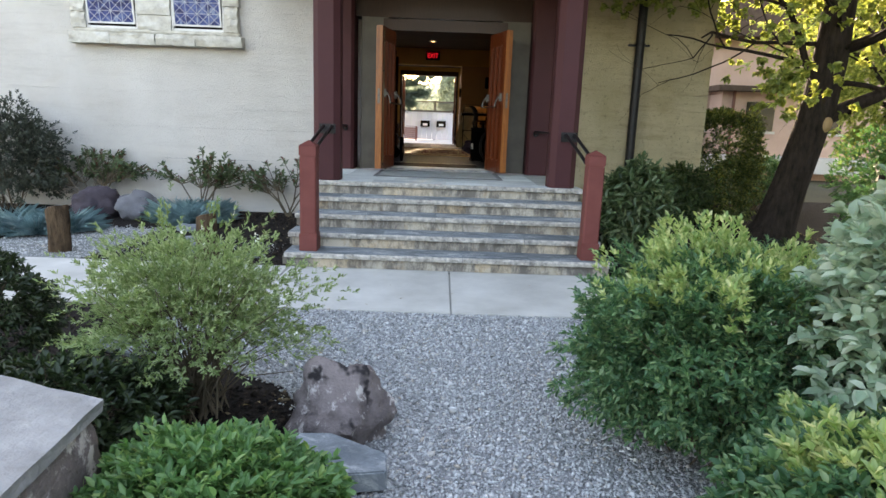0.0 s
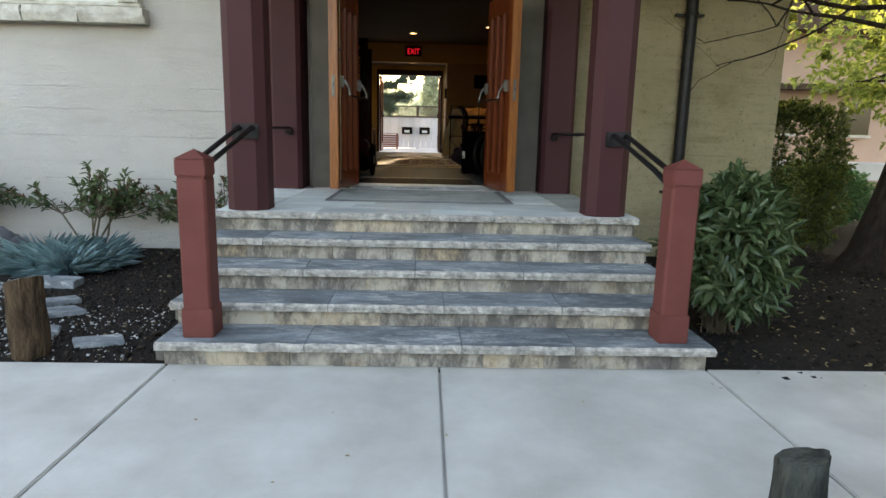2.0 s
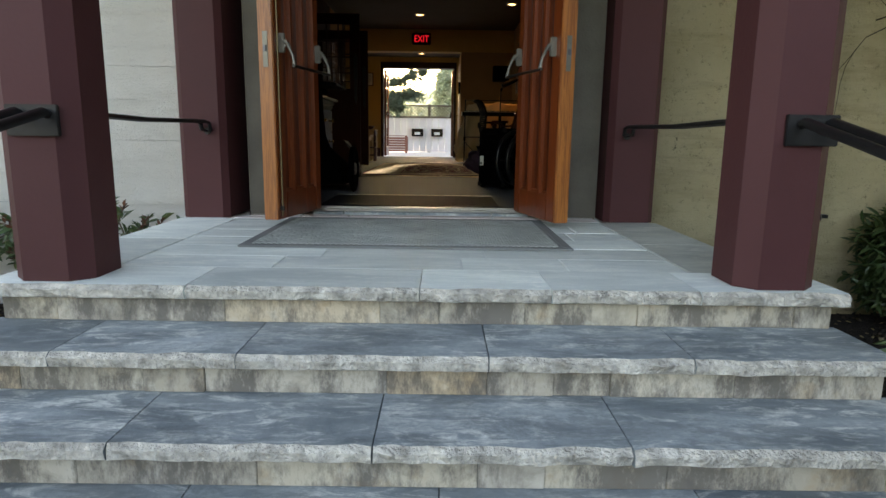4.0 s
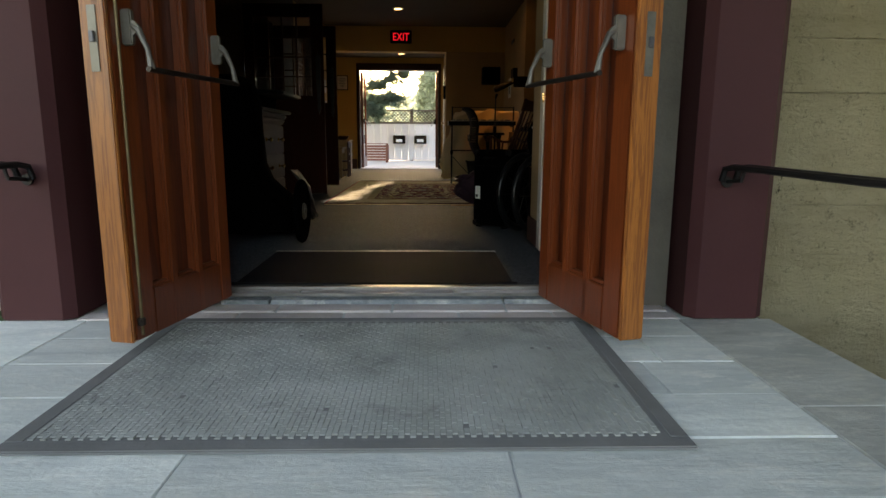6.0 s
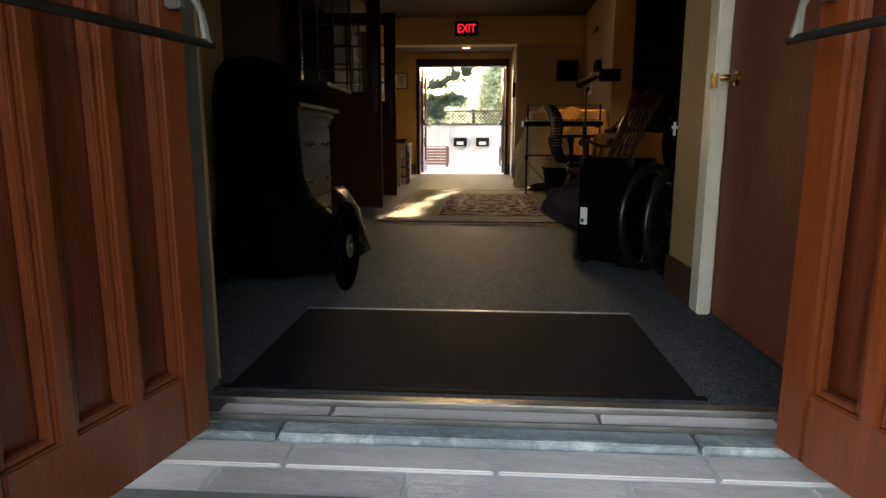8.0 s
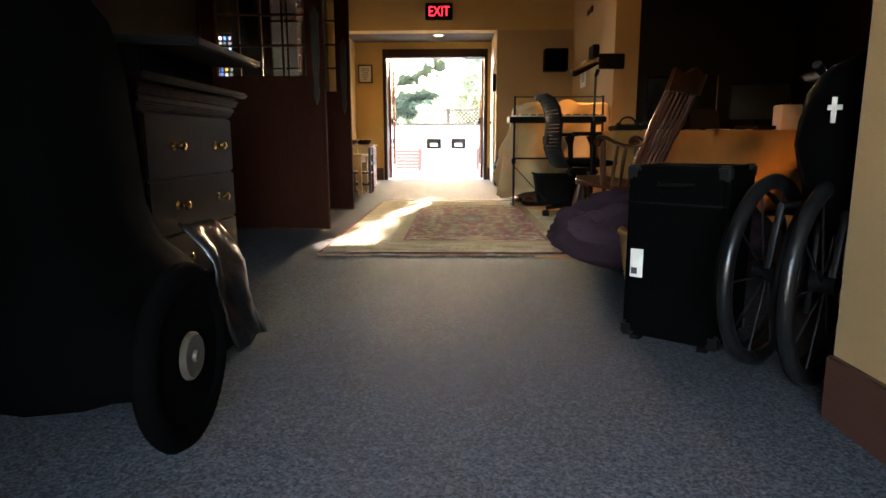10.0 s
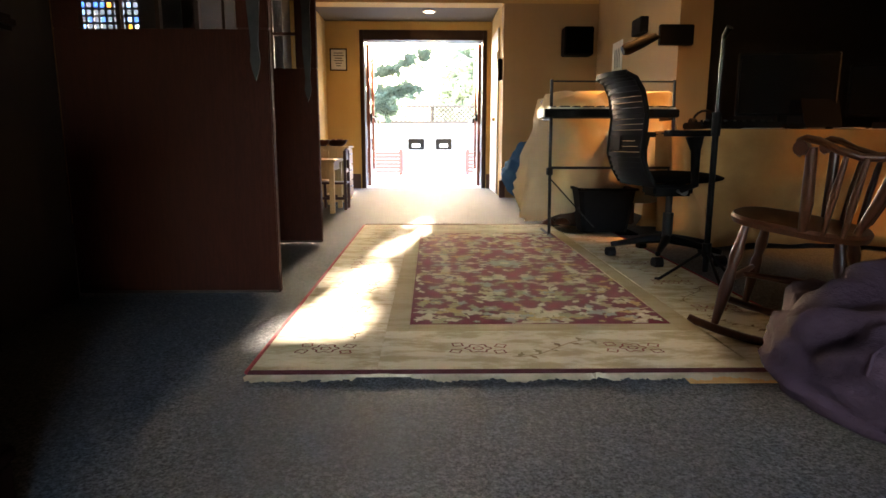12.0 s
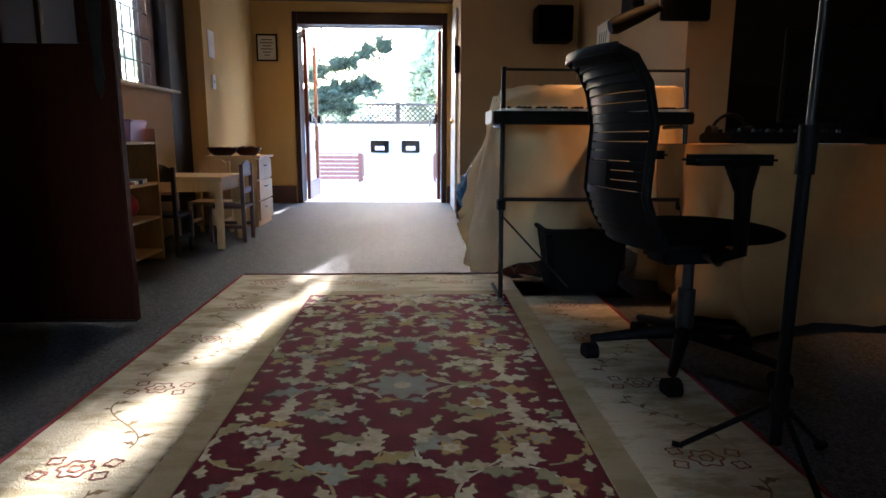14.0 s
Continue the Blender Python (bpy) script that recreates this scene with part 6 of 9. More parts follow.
def speaker_case():
    c = thing("speaker_case", (1.455, 12.15, FLOOR), "black upright speaker case with a white sticker", "speaker case", turn=-38)
    part("shell", B(-0.15, 0.15, -0.10, 0.20, 0.012, 0.555, 0.015), SHADE_BLACK, c)
    for sx in (-1, 1):
        for sy, y in ((0, -0.10), (1, 0.20)):
            for z in (0.012, 0.516):
                part("corner_guard", B(min(sx * 0.152, sx * 0.115), max(sx * 0.152, sx * 0.115), y - 0.003 if not sy else y - 0.034, y + 0.034 if not sy else y + 0.003, z - 0.002, z + 0.042, 0.006), VINYL, c)
            part("foot", B(min(sx * 0.12, sx * 0.09), max(sx * 0.12, sx * 0.09), y - 0.0 if not sy else y - 0.04, y + 0.04 if not sy else y, 0.0, 0.0115), PLASTIC, c)
    part("sticker", B(-0.128, -0.088, -0.1025, -0.1005, 0.205, 0.295), PAPER, c, "white paper sticker")
    part("sticker_bar", B(-0.124, -0.105, -0.1035, -0.1026, 0.215, 0.235), INK, c)
    part("lid_seam", B(-0.151, 0.151, -0.1012, -0.1003, 0.44, 0.444), PLASTIC, c)
    part("handle", tube([(-0.05, -0.102, 0.50), (-0.045, -0.125, 0.50), (0.045, -0.125, 0.50), (0.05, -0.102, 0.50)], 0.006, 6), PLASTIC, c, "", 40)


speaker_case()


def waste_basket():
    b = thing("wicker_basket", (1.57, 12.76, FLOOR), "woven straw waste basket with a twisted weave", "basket")
    bm = bmesh.new()
    seg, rows = 44, 18
    outer, inner = [], []
    for i in range(rows + 1):
        t = i / rows
        r = 0.105 + 0.045 * t ** 0.8
        row = []
        for k in range(seg):
            a = 2 * math.pi * k / seg
            wob = 0.004 * math.sin(a * 11 + i * 1.7) + (0.0025 if (i + k) % 2 else -0.0025)
            row.append(bm.verts.new(((r + wob) * math.cos(a), (r + wob) * math.sin(a), 0.002 + 0.255 * t)))
        outer.append(row)
    for k in range(3):
        t = 1 - k * 0.48
        r = 0.093 + 0.045 * t ** 0.8
        inner.append([bm.verts.new((r * math.cos(2 * math.pi * j / seg), r * math.sin(2 * math.pi * j / seg), 0.015 + 0.242 * t)) for j in range(seg)])
    rings = outer + inner
    for a, c in zip(rings, rings[1:]):
        for k in range(seg):
            bm.faces.new((a[k], a[(k + 1) % seg], c[(k + 1) % seg], c[k]))
    bm.faces.new(rings[0][::-1])
    bm.faces.new(rings[-1])
    part("weave", bm, BASKET, b, "", 70)
    rim = bmesh.new()
    ring_tube(rim, [(0.150 * math.cos(2 * math.pi * k / 40), 0.150 * math.sin(2 * math.pi * k / 40), 0.257 + 0.003 * math.sin(k * 2.4)) for k in range(41)], 0.010, 7, False)
    part("rim", rim, BASKET, b, "", 60)


waste_basket()


def bean_bag(at, rx, ry, h, material, label, seed):
    bag = thing("bean_bag", at, label, "bean bag")

    def skin(n, grow=0.0):
        side = math.hypot(n.x, n.y)
        k = 1 + grow + 0.10 * noise.fractal(n * 1.7 + Vector((seed, 2, 5)), 0.9, 2.1, 4) + 0.035 * (1 - abs(noise.noise(n * 2.6 + Vector((seed, 7, 1))))) ** 4 - 0.03 * (1 - abs(noise.noise(n * 3.3 + Vector((1, seed, 4))))) ** 6
        crease = 0.030 * noise.ridged_multi_fractal(n * 1.5 + Vector((seed, 0, 1)), 0.9, 2.2, 4, 1.0, 2.0) * max(0, n.z + 0.35)
        z = n.z * h * 0.5 + h * 0.5
        if n.z > 0:
            z += h * 0.10 * max(0, 1 - side * 1.6) * (1 + 0.4 * math.sin(math.atan2(n.y, n.x) * 5))
        bulge = 1.0 + 0.12 * (1 - min(1, z / h))
        return Vector((n.x * rx * k * bulge, n.y * ry * k * bulge, max(0.0, z * k - crease * 1.4)))

    bm = bmesh.new()
    bmesh.ops.create_icosphere(bm, subdivisions=5, radius=1.0)
    for v in bm.verts:
        v.co = skin(v.co.normalized())
    part("cover", bm, material, bag, "", 80)
    for turn in (0.5, 2.1):
        arc = [math.pi * (0.04 + 0.92 * k / 40) for k in range(41)]
        part("seam", tube([skin(Vector((math.cos(a) * math.cos(turn), math.cos(a) * math.sin(turn), math.sin(a))).normalized(), 0.002) for a in arc], 0.0035, 6, False), material, bag, "", 60)
    return bag


bean_bag((1.72, 13.20, FLOOR), 0.50, 0.36, 0.43, PURPLE, "slumped purple corduroy bean bag on the carpet", 3)
bean_bag((1.56, 18.62, FLOOR), 0.30, 0.29, 0.62, BLUE_CLOTH, "round blue denim bean bag against the wall", 6)


def rocking_chair():
    """A spindle-backed armchair on rockers; it faces its own -x."""
    c = thing("rocking_chair", (1.70, 13.90, FLOOR), "honey brown wooden rocking chair with turned spindles, rocked back", "rocking chair")
    c.matrix_basis = pose(1.664, 13.95, FLOOR + 0.004, 0, 1.5, -41) @ Matrix.Diagonal((0.85, 0.83, 0.93, 1.0))

    def leg(p, q, name="leg"):
        p, q = Vector(p), Vector(q)
        pts = [p.lerp(q, t) for t in (0, 0.15, 0.3, 0.42, 0.5, 0.62, 0.8, 1)]
        part(name, tube(pts, [0.013, 0.018, 0.024, 0.017, 0.022, 0.025, 0.02, 0.014], 10), CHAIR_WOOD, c, "", 50)

    seat = bmesh.new()
    seg = 32
    rows = []
    for rad, z in ((0.0, -0.012), (0.5, -0.010), (0.85, 0.0), (0.97, 0.0), (1.0, -0.012), (0.97, -0.03), (0.5, -0.034)):
        row = []
        for k in range(seg):
            a = 2 * math.pi * k / seg
            ca, sa = math.cos(a), math.sin(a)
            x = math.copysign(abs(ca) ** 0.75, ca) * 0.235 * rad
            y = math.copysign(abs(sa) ** 0.75, sa) * (0.245 - 0.02 * ca) * rad
            row.append(seat.verts.new((x, y, 0.42 + z - 0.10 * x)))
        rows.append(row)
    for a, b in zip(rows, rows[1:]):
        for k in range(seg):
            seat.faces.new((a[k], b[k], b[(k + 1) % seg], a[(k + 1) % seg]))
    seat.faces.new(rows[-1])
    bmesh.ops.remove_doubles(seat, verts=seat.verts, dist=0.0005)
    bmesh.ops.recalc_face_normals(seat, faces=seat.faces)
    part("seat", seat, CHAIR_WOOD, c, "saddled wooden seat", 50)
    for sy in (-1, 1):
        leg((-0.15, sy * 0.19, 0.40), (-0.21, sy * 0.23, 0.05))
        leg((0.15, sy * 0.17, 0.40), (0.21, sy * 0.22, 0.055))
        pts = [(-0.31, sy * 0.235, 0.056)] + [(x, sy * 0.23, 0.016 + 0.35 * (x - 0.0) ** 2) for x in (-0.28, -0.2, -0.1, 0, 0.1, 0.2, 0.3)] + [(0.44, sy * 0.22, 0.10)]
        part("rocker", tube(pts, [0.012] + [0.016] * 7 + [0.012], 8), CHAIR_WOOD, c, "", 50)
        part("arm_post", tube([(0.045, sy * 0.235, 0.41), (0.05, sy * 0.25, 0.50), (0.045, sy * 0.262, 0.675)], [0.015, 0.021, 0.018], 10), CHAIR_WOOD, c, "", 50)
        for x in (0.125, 0.185):
            part("arm_spindle", tube([(x - 0.02, sy * 0.225, 0.40), (x, sy * 0.24, 0.53), (x + 0.02, sy * 0.245, 0.65)], [0.009, 0.013, 0.009], 8), CHAIR_WOOD, c, "", 50)
        # the arm curls over at its front, dips and rises again to the back post
        way = [(0.012, 0.652), (-0.006, 0.668), (0.0, 0.690), (0.025, 0.701), (0.065, 0.694), (0.12, 0.668), (0.19, 0.648), (0.26, 0.650), (0.315, 0.668)]
        arm, rings = bmesh.new(), []
        for k, (x, z) in enumerate(way):
            half = 0.034 - 0.014 * k / 8
            thick = 0.013 if k else 0.010
            mid = sy * (0.262 - 0.055 * max(0, k - 3) / 5)
            rings.append([arm.verts.new((x, mid + half * math.cos(a), z + thick * math.sin(a))) for a in (2 * math.pi * j / 10 for j in range(10))])
        for a, b in zip(rings, rings[1:]):
            for j in range(10):
                arm.faces.new((a[j], a[(j + 1) % 10], b[(j + 1) % 10], b[j]))
        arm.faces.new(rings[0][::-1])
        arm.faces.new(rings[-1])
        bmesh.ops.recalc_face_normals(arm, faces=arm.faces)
        part("arm", arm, CHAIR_WOOD, c, "curled arm rest", 60)
        part("arm_scroll", tube([(0.016, sy * 0.226, 0.672), (0.016, sy * 0.300, 0.672)], [0.023, 0.023], 14), CHAIR_WOOD, c, "", 50)
        leg((0.20, sy * 0.19, 0.41), (0.47, sy * 0.225, 1.03), "back_post")
    for k in range(5):
        y = (k - 2) * 0.072
        part("spindle", tube([(0.205, y * 0.85, 0.415), (0.31, y, 0.66), (0.45, y * 1.06, 0.97)], [0.009, 0.013, 0.008], 8), CHAIR_WOOD, c, "", 50)
    top = bmesh.new()
    pa, pb = [], []
    for k in range(13):
        y = -0.27 + 0.54 * k / 12
        bow = 0.03 * (1 - (y / 0.27) ** 2)
        hi = 1.08 + 0.02 * math.cos(y * 18)
        pa.append([top.verts.new((0.45 + bow + dx, y, z)) for dx, z in ((-0.012, 0.96), (0.012, 0.96), (0.052, hi), (0.028, hi))])
    for a, b in zip(pa, pa[1:]):
        for j in range(4):
            top.faces.new((a[j], b[j], b[(j + 1) % 4], a[(j + 1) % 4]))
    top.faces.new(pa[0])
    top.faces.new(pa[-1][::-1])
    bmesh.ops.recalc_face_normals(top, faces=top.faces)
    part("crest_rail", top, CHAIR_WOOD, c, "curved crest rail", 50)
    for a, b in (((-0.19, -0.21, 0.2), (-0.19, 0.21, 0.2)), ((0.19, -0.2, 0.2), (0.19, 0.2, 0.2)), ((-0.19, 0, 0.2), (0.19, 0, 0.2))):
        part("stretcher", tube([a, ((a[0] + b[0]) / 2, (a[1] + b[1]) / 2, 0.2), b], [0.009, 0.014, 0.009], 8), CHAIR_WOOD, c, "", 50)


rocking_chair()


def office_chair():
    """A slat-backed swivel chair; it faces its own +x."""
    c = thing("office_chair", (1.78, 15.33, FLOOR), "black office chair with a slatted curved back", "office chair", turn=8)
    for k in range(5):
        a = 2 * math.pi * k / 5 + 0.3
        arm = part("base_arm", tube([(0.03 * math.cos(a), 0.03 * math.sin(a), 0.115), (0.15 * math.cos(a), 0.15 * math.sin(a), 0.10), (0.30 * math.cos(a), 0.30 * math.sin(a), 0.075)], [0.026, 0.02, 0.014], 8), PLASTIC, c, "", 50)
        x, y = 0.30 * math.cos(a), 0.30 * math.sin(a)
        part("caster", tube([(x - 0.022, y, 0.03), (x + 0.022, y, 0.03)], 0.0298, 16), PLASTIC, arm, "", 40)
    part("column", lathe([(0.036, 0.10), (0.036, 0.12), (0.028, 0.125), (0.028, 0.26), (0.018, 0.262), (0.018, 0.36)], 16), IRON, c, "", 40)
    part("mechanism", B(-0.13, 0.10, -0.075, 0.075, 0.355, 0.415, 0.015), PLASTIC, c, "dark tilt mechanism")
    for y in (-0.08, 0.08):
        part("lever_knob", tube([(0.0, y, 0.385), (0.0, y * 1.9, 0.385)], [0.008, 0.02], 12), STEEL, c, "", 40)
    seat = blob(0.25, 0.25, 0.034, 2, 0.05, 1.0, 4)
    part("seat", seat, SHADE_BLACK, c, "thin black seat cushion", 60).location = (0.02, 0, 0.455)
    prof = [(-0.20, 0.43), (-0.245, 0.50), (-0.275, 0.58), (-0.27, 0.67), (-0.262, 0.78), (-0.285, 0.89), (-0.325, 0.96), (-0.375, 0.985)]
    for y in (-0.20, 0.20):
        part("back_rail", tube([(x, y * (1 - 0.12 * max(0, (z - 0.85) / 0.2)), z) for x, z in prof], [0.014] * 6 + [0.012, 0.009], 8), PLASTIC, c, "", 50)
    n = 23
    runs = np.concatenate([[0.0], np.cumsum([math.dist(a, b) for a, b in zip(prof, prof[1:])])])
    for k in range(n):
        t = runs[-1] * k / (n - 1)
        x, z = float(np.interp(t, runs, [q[0] for q in prof])), float(np.interp(t, runs, [q[1] for q in prof]))
        w = 0.192 * (1 - 0.12 * max(0, (z - 0.85) / 0.2))
        bm = bmesh.new()
        rr = []
        for j in range(9):
            yy = -w + 2 * w * j / 8
            bow = -0.035 * (1 - (yy / w) ** 2)
            rr.append([bm.verts.new((x + bow + dx, yy, z + dz)) for dx, dz in ((-0.005, -0.0128), (0.005, -0.0128), (0.005, 0.0128), (-0.005, 0.0128))])
        for a, b in zip(rr, rr[1:]):
            for j in range(4):
                bm.faces.new((a[j], b[j], b[(j + 1) % 4], a[(j + 1) % 4]))
        bm.faces.new(rr[0])
        bm.faces.new(rr[-1][::-1])
        bmesh.ops.recalc_face_normals(bm, faces=bm.faces)
        part("back_slat", bm, PLASTIC, c, "", 40)
    part("lumbar_pad", B(-0.335, -0.32, -0.07, 0.07, 0.60, 0.68, 0.01), PLASTIC, c, "grey lumbar pad")
    for s in (-1, 1):
        part("arm_support", tube([(-0.05, s * 0.20, 0.40), (-0.02, s * 0.27, 0.43), (-0.03, s * 0.275, 0.60), (-0.04, s * 0.275, 0.672)], [0.016, 0.02, 0.024, 0.046], 10), PLASTIC, c, "", 50)
        part("arm_pad", B(-0.20, 0.04, s * 0.275 - 0.045, s * 0.275 + 0.045, 0.672, 0.702, 0.012), PLASTIC, c, "", 50)


office_chair()


def draped_cloth(name, at, label, xs, ys, top, low, seed, material, sag=0.0, hem=0.02, flare=0.03, fold_size=1.0, hem_at=None, push=None, pleat=0.0):
    """A cloth over a block: a top with falling sides in soft folds."""
    x0, x1 = xs
    y0, y1 = ys
    bm = bmesh.new()
    loop = []
    n = 26
    for a, b in (((x0, y0), (x1, y0)), ((x1, y0), (x1, y1)), ((x1, y1), (x0, y1)), ((x0, y1), (x0, y0))):
        for k in range(n):
            loop.append((a[0] + (b[0] - a[0]) * k / n, a[1] + (b[1] - a[1]) * k / n))
    cx, cy = (x0 + x1) / 2, (y0 + y1) / 2
    rings = []
    for j, t in enumerate((0.0, 0.05, 0.12, 0.22, 0.34, 0.46, 0.58, 0.7, 0.8, 0.9, 1.0)):
        ring = []
        for k, (x, y) in enumerate(loop):
            u = k / len(loop) * 22
            slant = u * 0.8 + t * (1.5 if k % 52 < 26 else -1.2)
            fold = (noise.noise(Vector((slant, seed, t * 0.8))) * 0.075 + 0.022 * math.sin(slant * 2.3 + seed) + 0.03 * noise.noise(Vector((slant * 3, seed, t * 3)))) * min(1, t * 1.6) * fold_size * 0.6
            fold += 0.016 * fold_size * (1 - abs(math.sin(slant * 4.3 + 1.5 * noise.noise(Vector((slant, t, seed)))))) ** 2 * t
            fold += 0.020 * fold_size * (1 - abs(math.sin(slant * 1.7 + seed))) ** 2 * min(1, t * 2) + 0.012 * fold_size * (1 - abs(math.sin(slant * 0.9 - t * 3 + seed))) ** 3 * t
            fold += pleat * math.sin(slant * 5.2 + 2.2 * noise.noise(Vector((slant * 0.9, 3, seed)))) * (0.25 + 0.75 * noise.noise(Vector((slant * 0.6, 9, seed))) ** 2 * 3) * min(1, t * 2.5)
            d = Vector(((0, -1), (1, 0), (0, 1), (-1, 0))[k // n] + (0,))
            low_here = hem_at(x, y) if hem_at else low
            over = push(x, y) if push else (0.0, 0.0)
            z = top + sag * noise.noise(Vector((x * 4, y * 4, seed))) * (1 - t) - (top - low_here) * t + (hem * noise.noise(Vector((u * 0.7, seed, 3))) if j == 10 else 0)
            ring.append(bm.verts.new((x + d.x * (fold + 0.012 + flare * t) + over[0] * t ** 0.8, y + d.y * (fold + 0.012 + flare * t) + over[1] * t, z)))
        rings.append(ring)
    for a, b in zip(rings, rings[1:]):
        for k in range(len(loop)):
            bm.faces.new((a[k], b[k], b[(k + 1) % len(loop)], a[(k + 1) % len(loop)]))
    inner = [bm.verts.new((cx + (v.co.x - cx) * 0.5, cy + (v.co.y - cy) * 0.5, top + 0.004)) for v in rings[0]]
    for k in range(len(loop)):
        bm.faces.new((rings[0][k], rings[0][(k + 1) % len(loop)], inner[(k + 1) % len(loop)], inner[k]))
    bm.faces.new(inner)
    bmesh.ops.recalc_face_normals(bm, faces=bm.faces)
    ob = solid(name, bm, material, label, "cloth", soft=70)
    ob.location = at
    mod = ob.modifiers.new("thick", "SOLIDIFY")
    mod.thickness, mod.offset = 0.003, -1
    return ob


desk = thing("folding_table", (2.95, 16.15, FLOOR), "long folding table under a cream cloth", "table")
part("tabletop", B(-0.83, 0.95, -0.47, 0.40, 0.69, 0.715, 0.005), PINE, desk)
for x in (-0.7, 0.8):
    for y in (-0.38, 0.32):
        part("leg", tube([(x, y, 0.0), (x, y, 0.69)], 0.014, 8), IRON, desk, "", 40)
draped_cloth("tablecloth", (0, 0, FLOOR), "cream linen tablecloth falling in folds to the floor", (2.12, 3.90), (15.68, 16.55), 0.722, 0.03, 5, TABLE_LINEN, fold_size=2.6, pleat=0.05)


def covered_organ():
    o = thing("upright_organ", (1.72, 16.92, FLOOR), "small upright organ hidden under a cream sheet", "organ")
    part("organ_body", B(-0.36, 0.36, -0.14, 0.20, 0.0, 0.98, 0.01), DARK_WOOD, o)
    part("key_shelf", B(-0.36, 0.36, -0.24, -0.1405, 0.58, 0.68, 0.008), DARK_WOOD, o)


covered_organ()


def swag(x, y):
    """The sheet reaches the floor at the near end and hangs in a loop before the keys."""
    if y > 16.9:
        return 0.25
    return float(np.interp(x, [1.36, 1.52, 1.62, 1.78, 1.92, 2.05, 2.22], [0.07, 0.10, 0.22, 0.30, 0.24, 0.20, 0.20]))


draped_cloth("dust_sheet", (0, 0, FLOOR), "cream dust sheet draped in loops over an organ", (1.36, 2.24), (16.58, 17.14), 1.02, 0.05, 8, LINEN, sag=0.16, hem=0.05, flare=0.05, fold_size=1.9, hem_at=swag, push=lambda x, y: (-0.07 * max(0.0, min(1.0, (1.62 - x) / 0.26)), -0.05 if y < 16.7 else 0.0))


def keyboard_stand():
    s = thing("keyboard_stand", (1.70, 16.28, FLOOR), "tall black keyboard stand with a slim keyboard", "keyboard stand")
    for x in (-0.42, 0.42):
        part("upright", tube([(x - 0.0, -0.14, 0.01), (x, -0.10, 0.45), (x + 0.01, -0.02, 1.06)], 0.011, 8), IRON, s, "", 40)
        part("foot", tube([(x, -0.26, 0.011), (x, 0.16, 0.011)], 0.011, 8), IRON, s, "", 40)
        part("arm", tube([(x, -0.06, 0.80), (x, 0.18, 0.80)], 0.009, 8), IRON, s, "", 40)
        part("clamp", B(x - 0.018, x + 0.018, -0.115, -0.06, 0.42, 0.47, 0.004), PLASTIC, s)
    part("cross_bar", tube([(-0.42, -0.10, 0.47), (0.42, -0.10, 0.47)], 0.009, 8), IRON, s, "", 40)
    part("back_bar", tube([(-0.40, -0.02, 1.05), (0.42, -0.02, 1.05)], 0.006, 8), IRON, s, "", 40)
    part("brace", tube([(-0.42, -0.1, 0.40), (-0.1, -0.1, 0.06)], 0.005, 6), IRON, s, "", 40)


keyboard_stand()


def music_keyboard():
    k = thing("music_keyboard", (1.70, 16.34, FLOOR + 0.81), "slim black music keyboard with white keys", "keyboard")
    part("body", B(-0.46, 0.46, -0.13, 0.13, 0.0, 0.055, 0.006), PLASTIC, k)
    part("end_cap", B(-0.468, -0.4605, -0.13, 0.13, 0.0, 0.06, 0.002), WHITE_PLASTIC, k)
    for i in range(36):
        x = -0.43 + 0.86 * i / 36
        part("white_key", B(x, x + 0.0225, -0.142, 0.0, 0.0555, 0.066, 0.001), WHITE_PLASTIC, k)
        if i % 7 in (0, 1, 3, 4, 5):
            part("black_key", B(x + 0.016, x + 0.030, -0.085, 0.0, 0.0665, 0.078, 0.001), PLASTIC, k)


music_keyboard()
tray = thing("rubber_tray", (1.66, 16.36, FLOOR), "flat black rubber tray under the waste bin", "tray")
part("tray_sheet", B(-0.27, 0.26, -0.17, 0.17, 0.001, 0.012, 0.004), SHADE_BLACK, tray)
dustbin = thing("waste_bin", (1.70, 16.36, FLOOR + 0.0125), "black tapered waste bin with a liner rim", "waste bin")
bin_bm = bmesh.new()
bin_rings = [[bin_bm.verts.new((sx * w, sy * d, z)) for sx, sy in ((-1, -0.8), (-0.85, -1), (0.85, -1), (1, -0.8), (1, 0.8), (0.85, 1), (-0.85, 1), (-1, 0.8))] for w, d, z in ((0.155, 0.105, 0.0), (0.162, 0.11, 0.02), (0.20, 0.14, 0.29), (0.208, 0.147, 0.295), (0.208, 0.147, 0.315), (0.196, 0.136, 0.315), (0.155, 0.105, 0.03))]
for a, b in zip(bin_rings, bin_rings[1:]):
    for k in range(8):
        bin_bm.faces.new((a[k], a[(k + 1) % 8], b[(k + 1) % 8], b[k]))
bin_bm.faces.new(bin_rings[0][::-1])
bin_bm.faces.new(bin_rings[-1])
part("bin_shell", bin_bm, PLASTIC, dustbin)
for k, q in enumerate(((-0.213, 0.213, -0.153, -0.1475), (-0.213, 0.213, 0.1475, 0.153), (-0.213, -0.2085, -0.147, 0.147), (0.2085, 0.213, -0.147, 0.147))):
    part("rim_band", B(*q, 0.297, 0.313, 0.001), PLASTIC, dustbin)
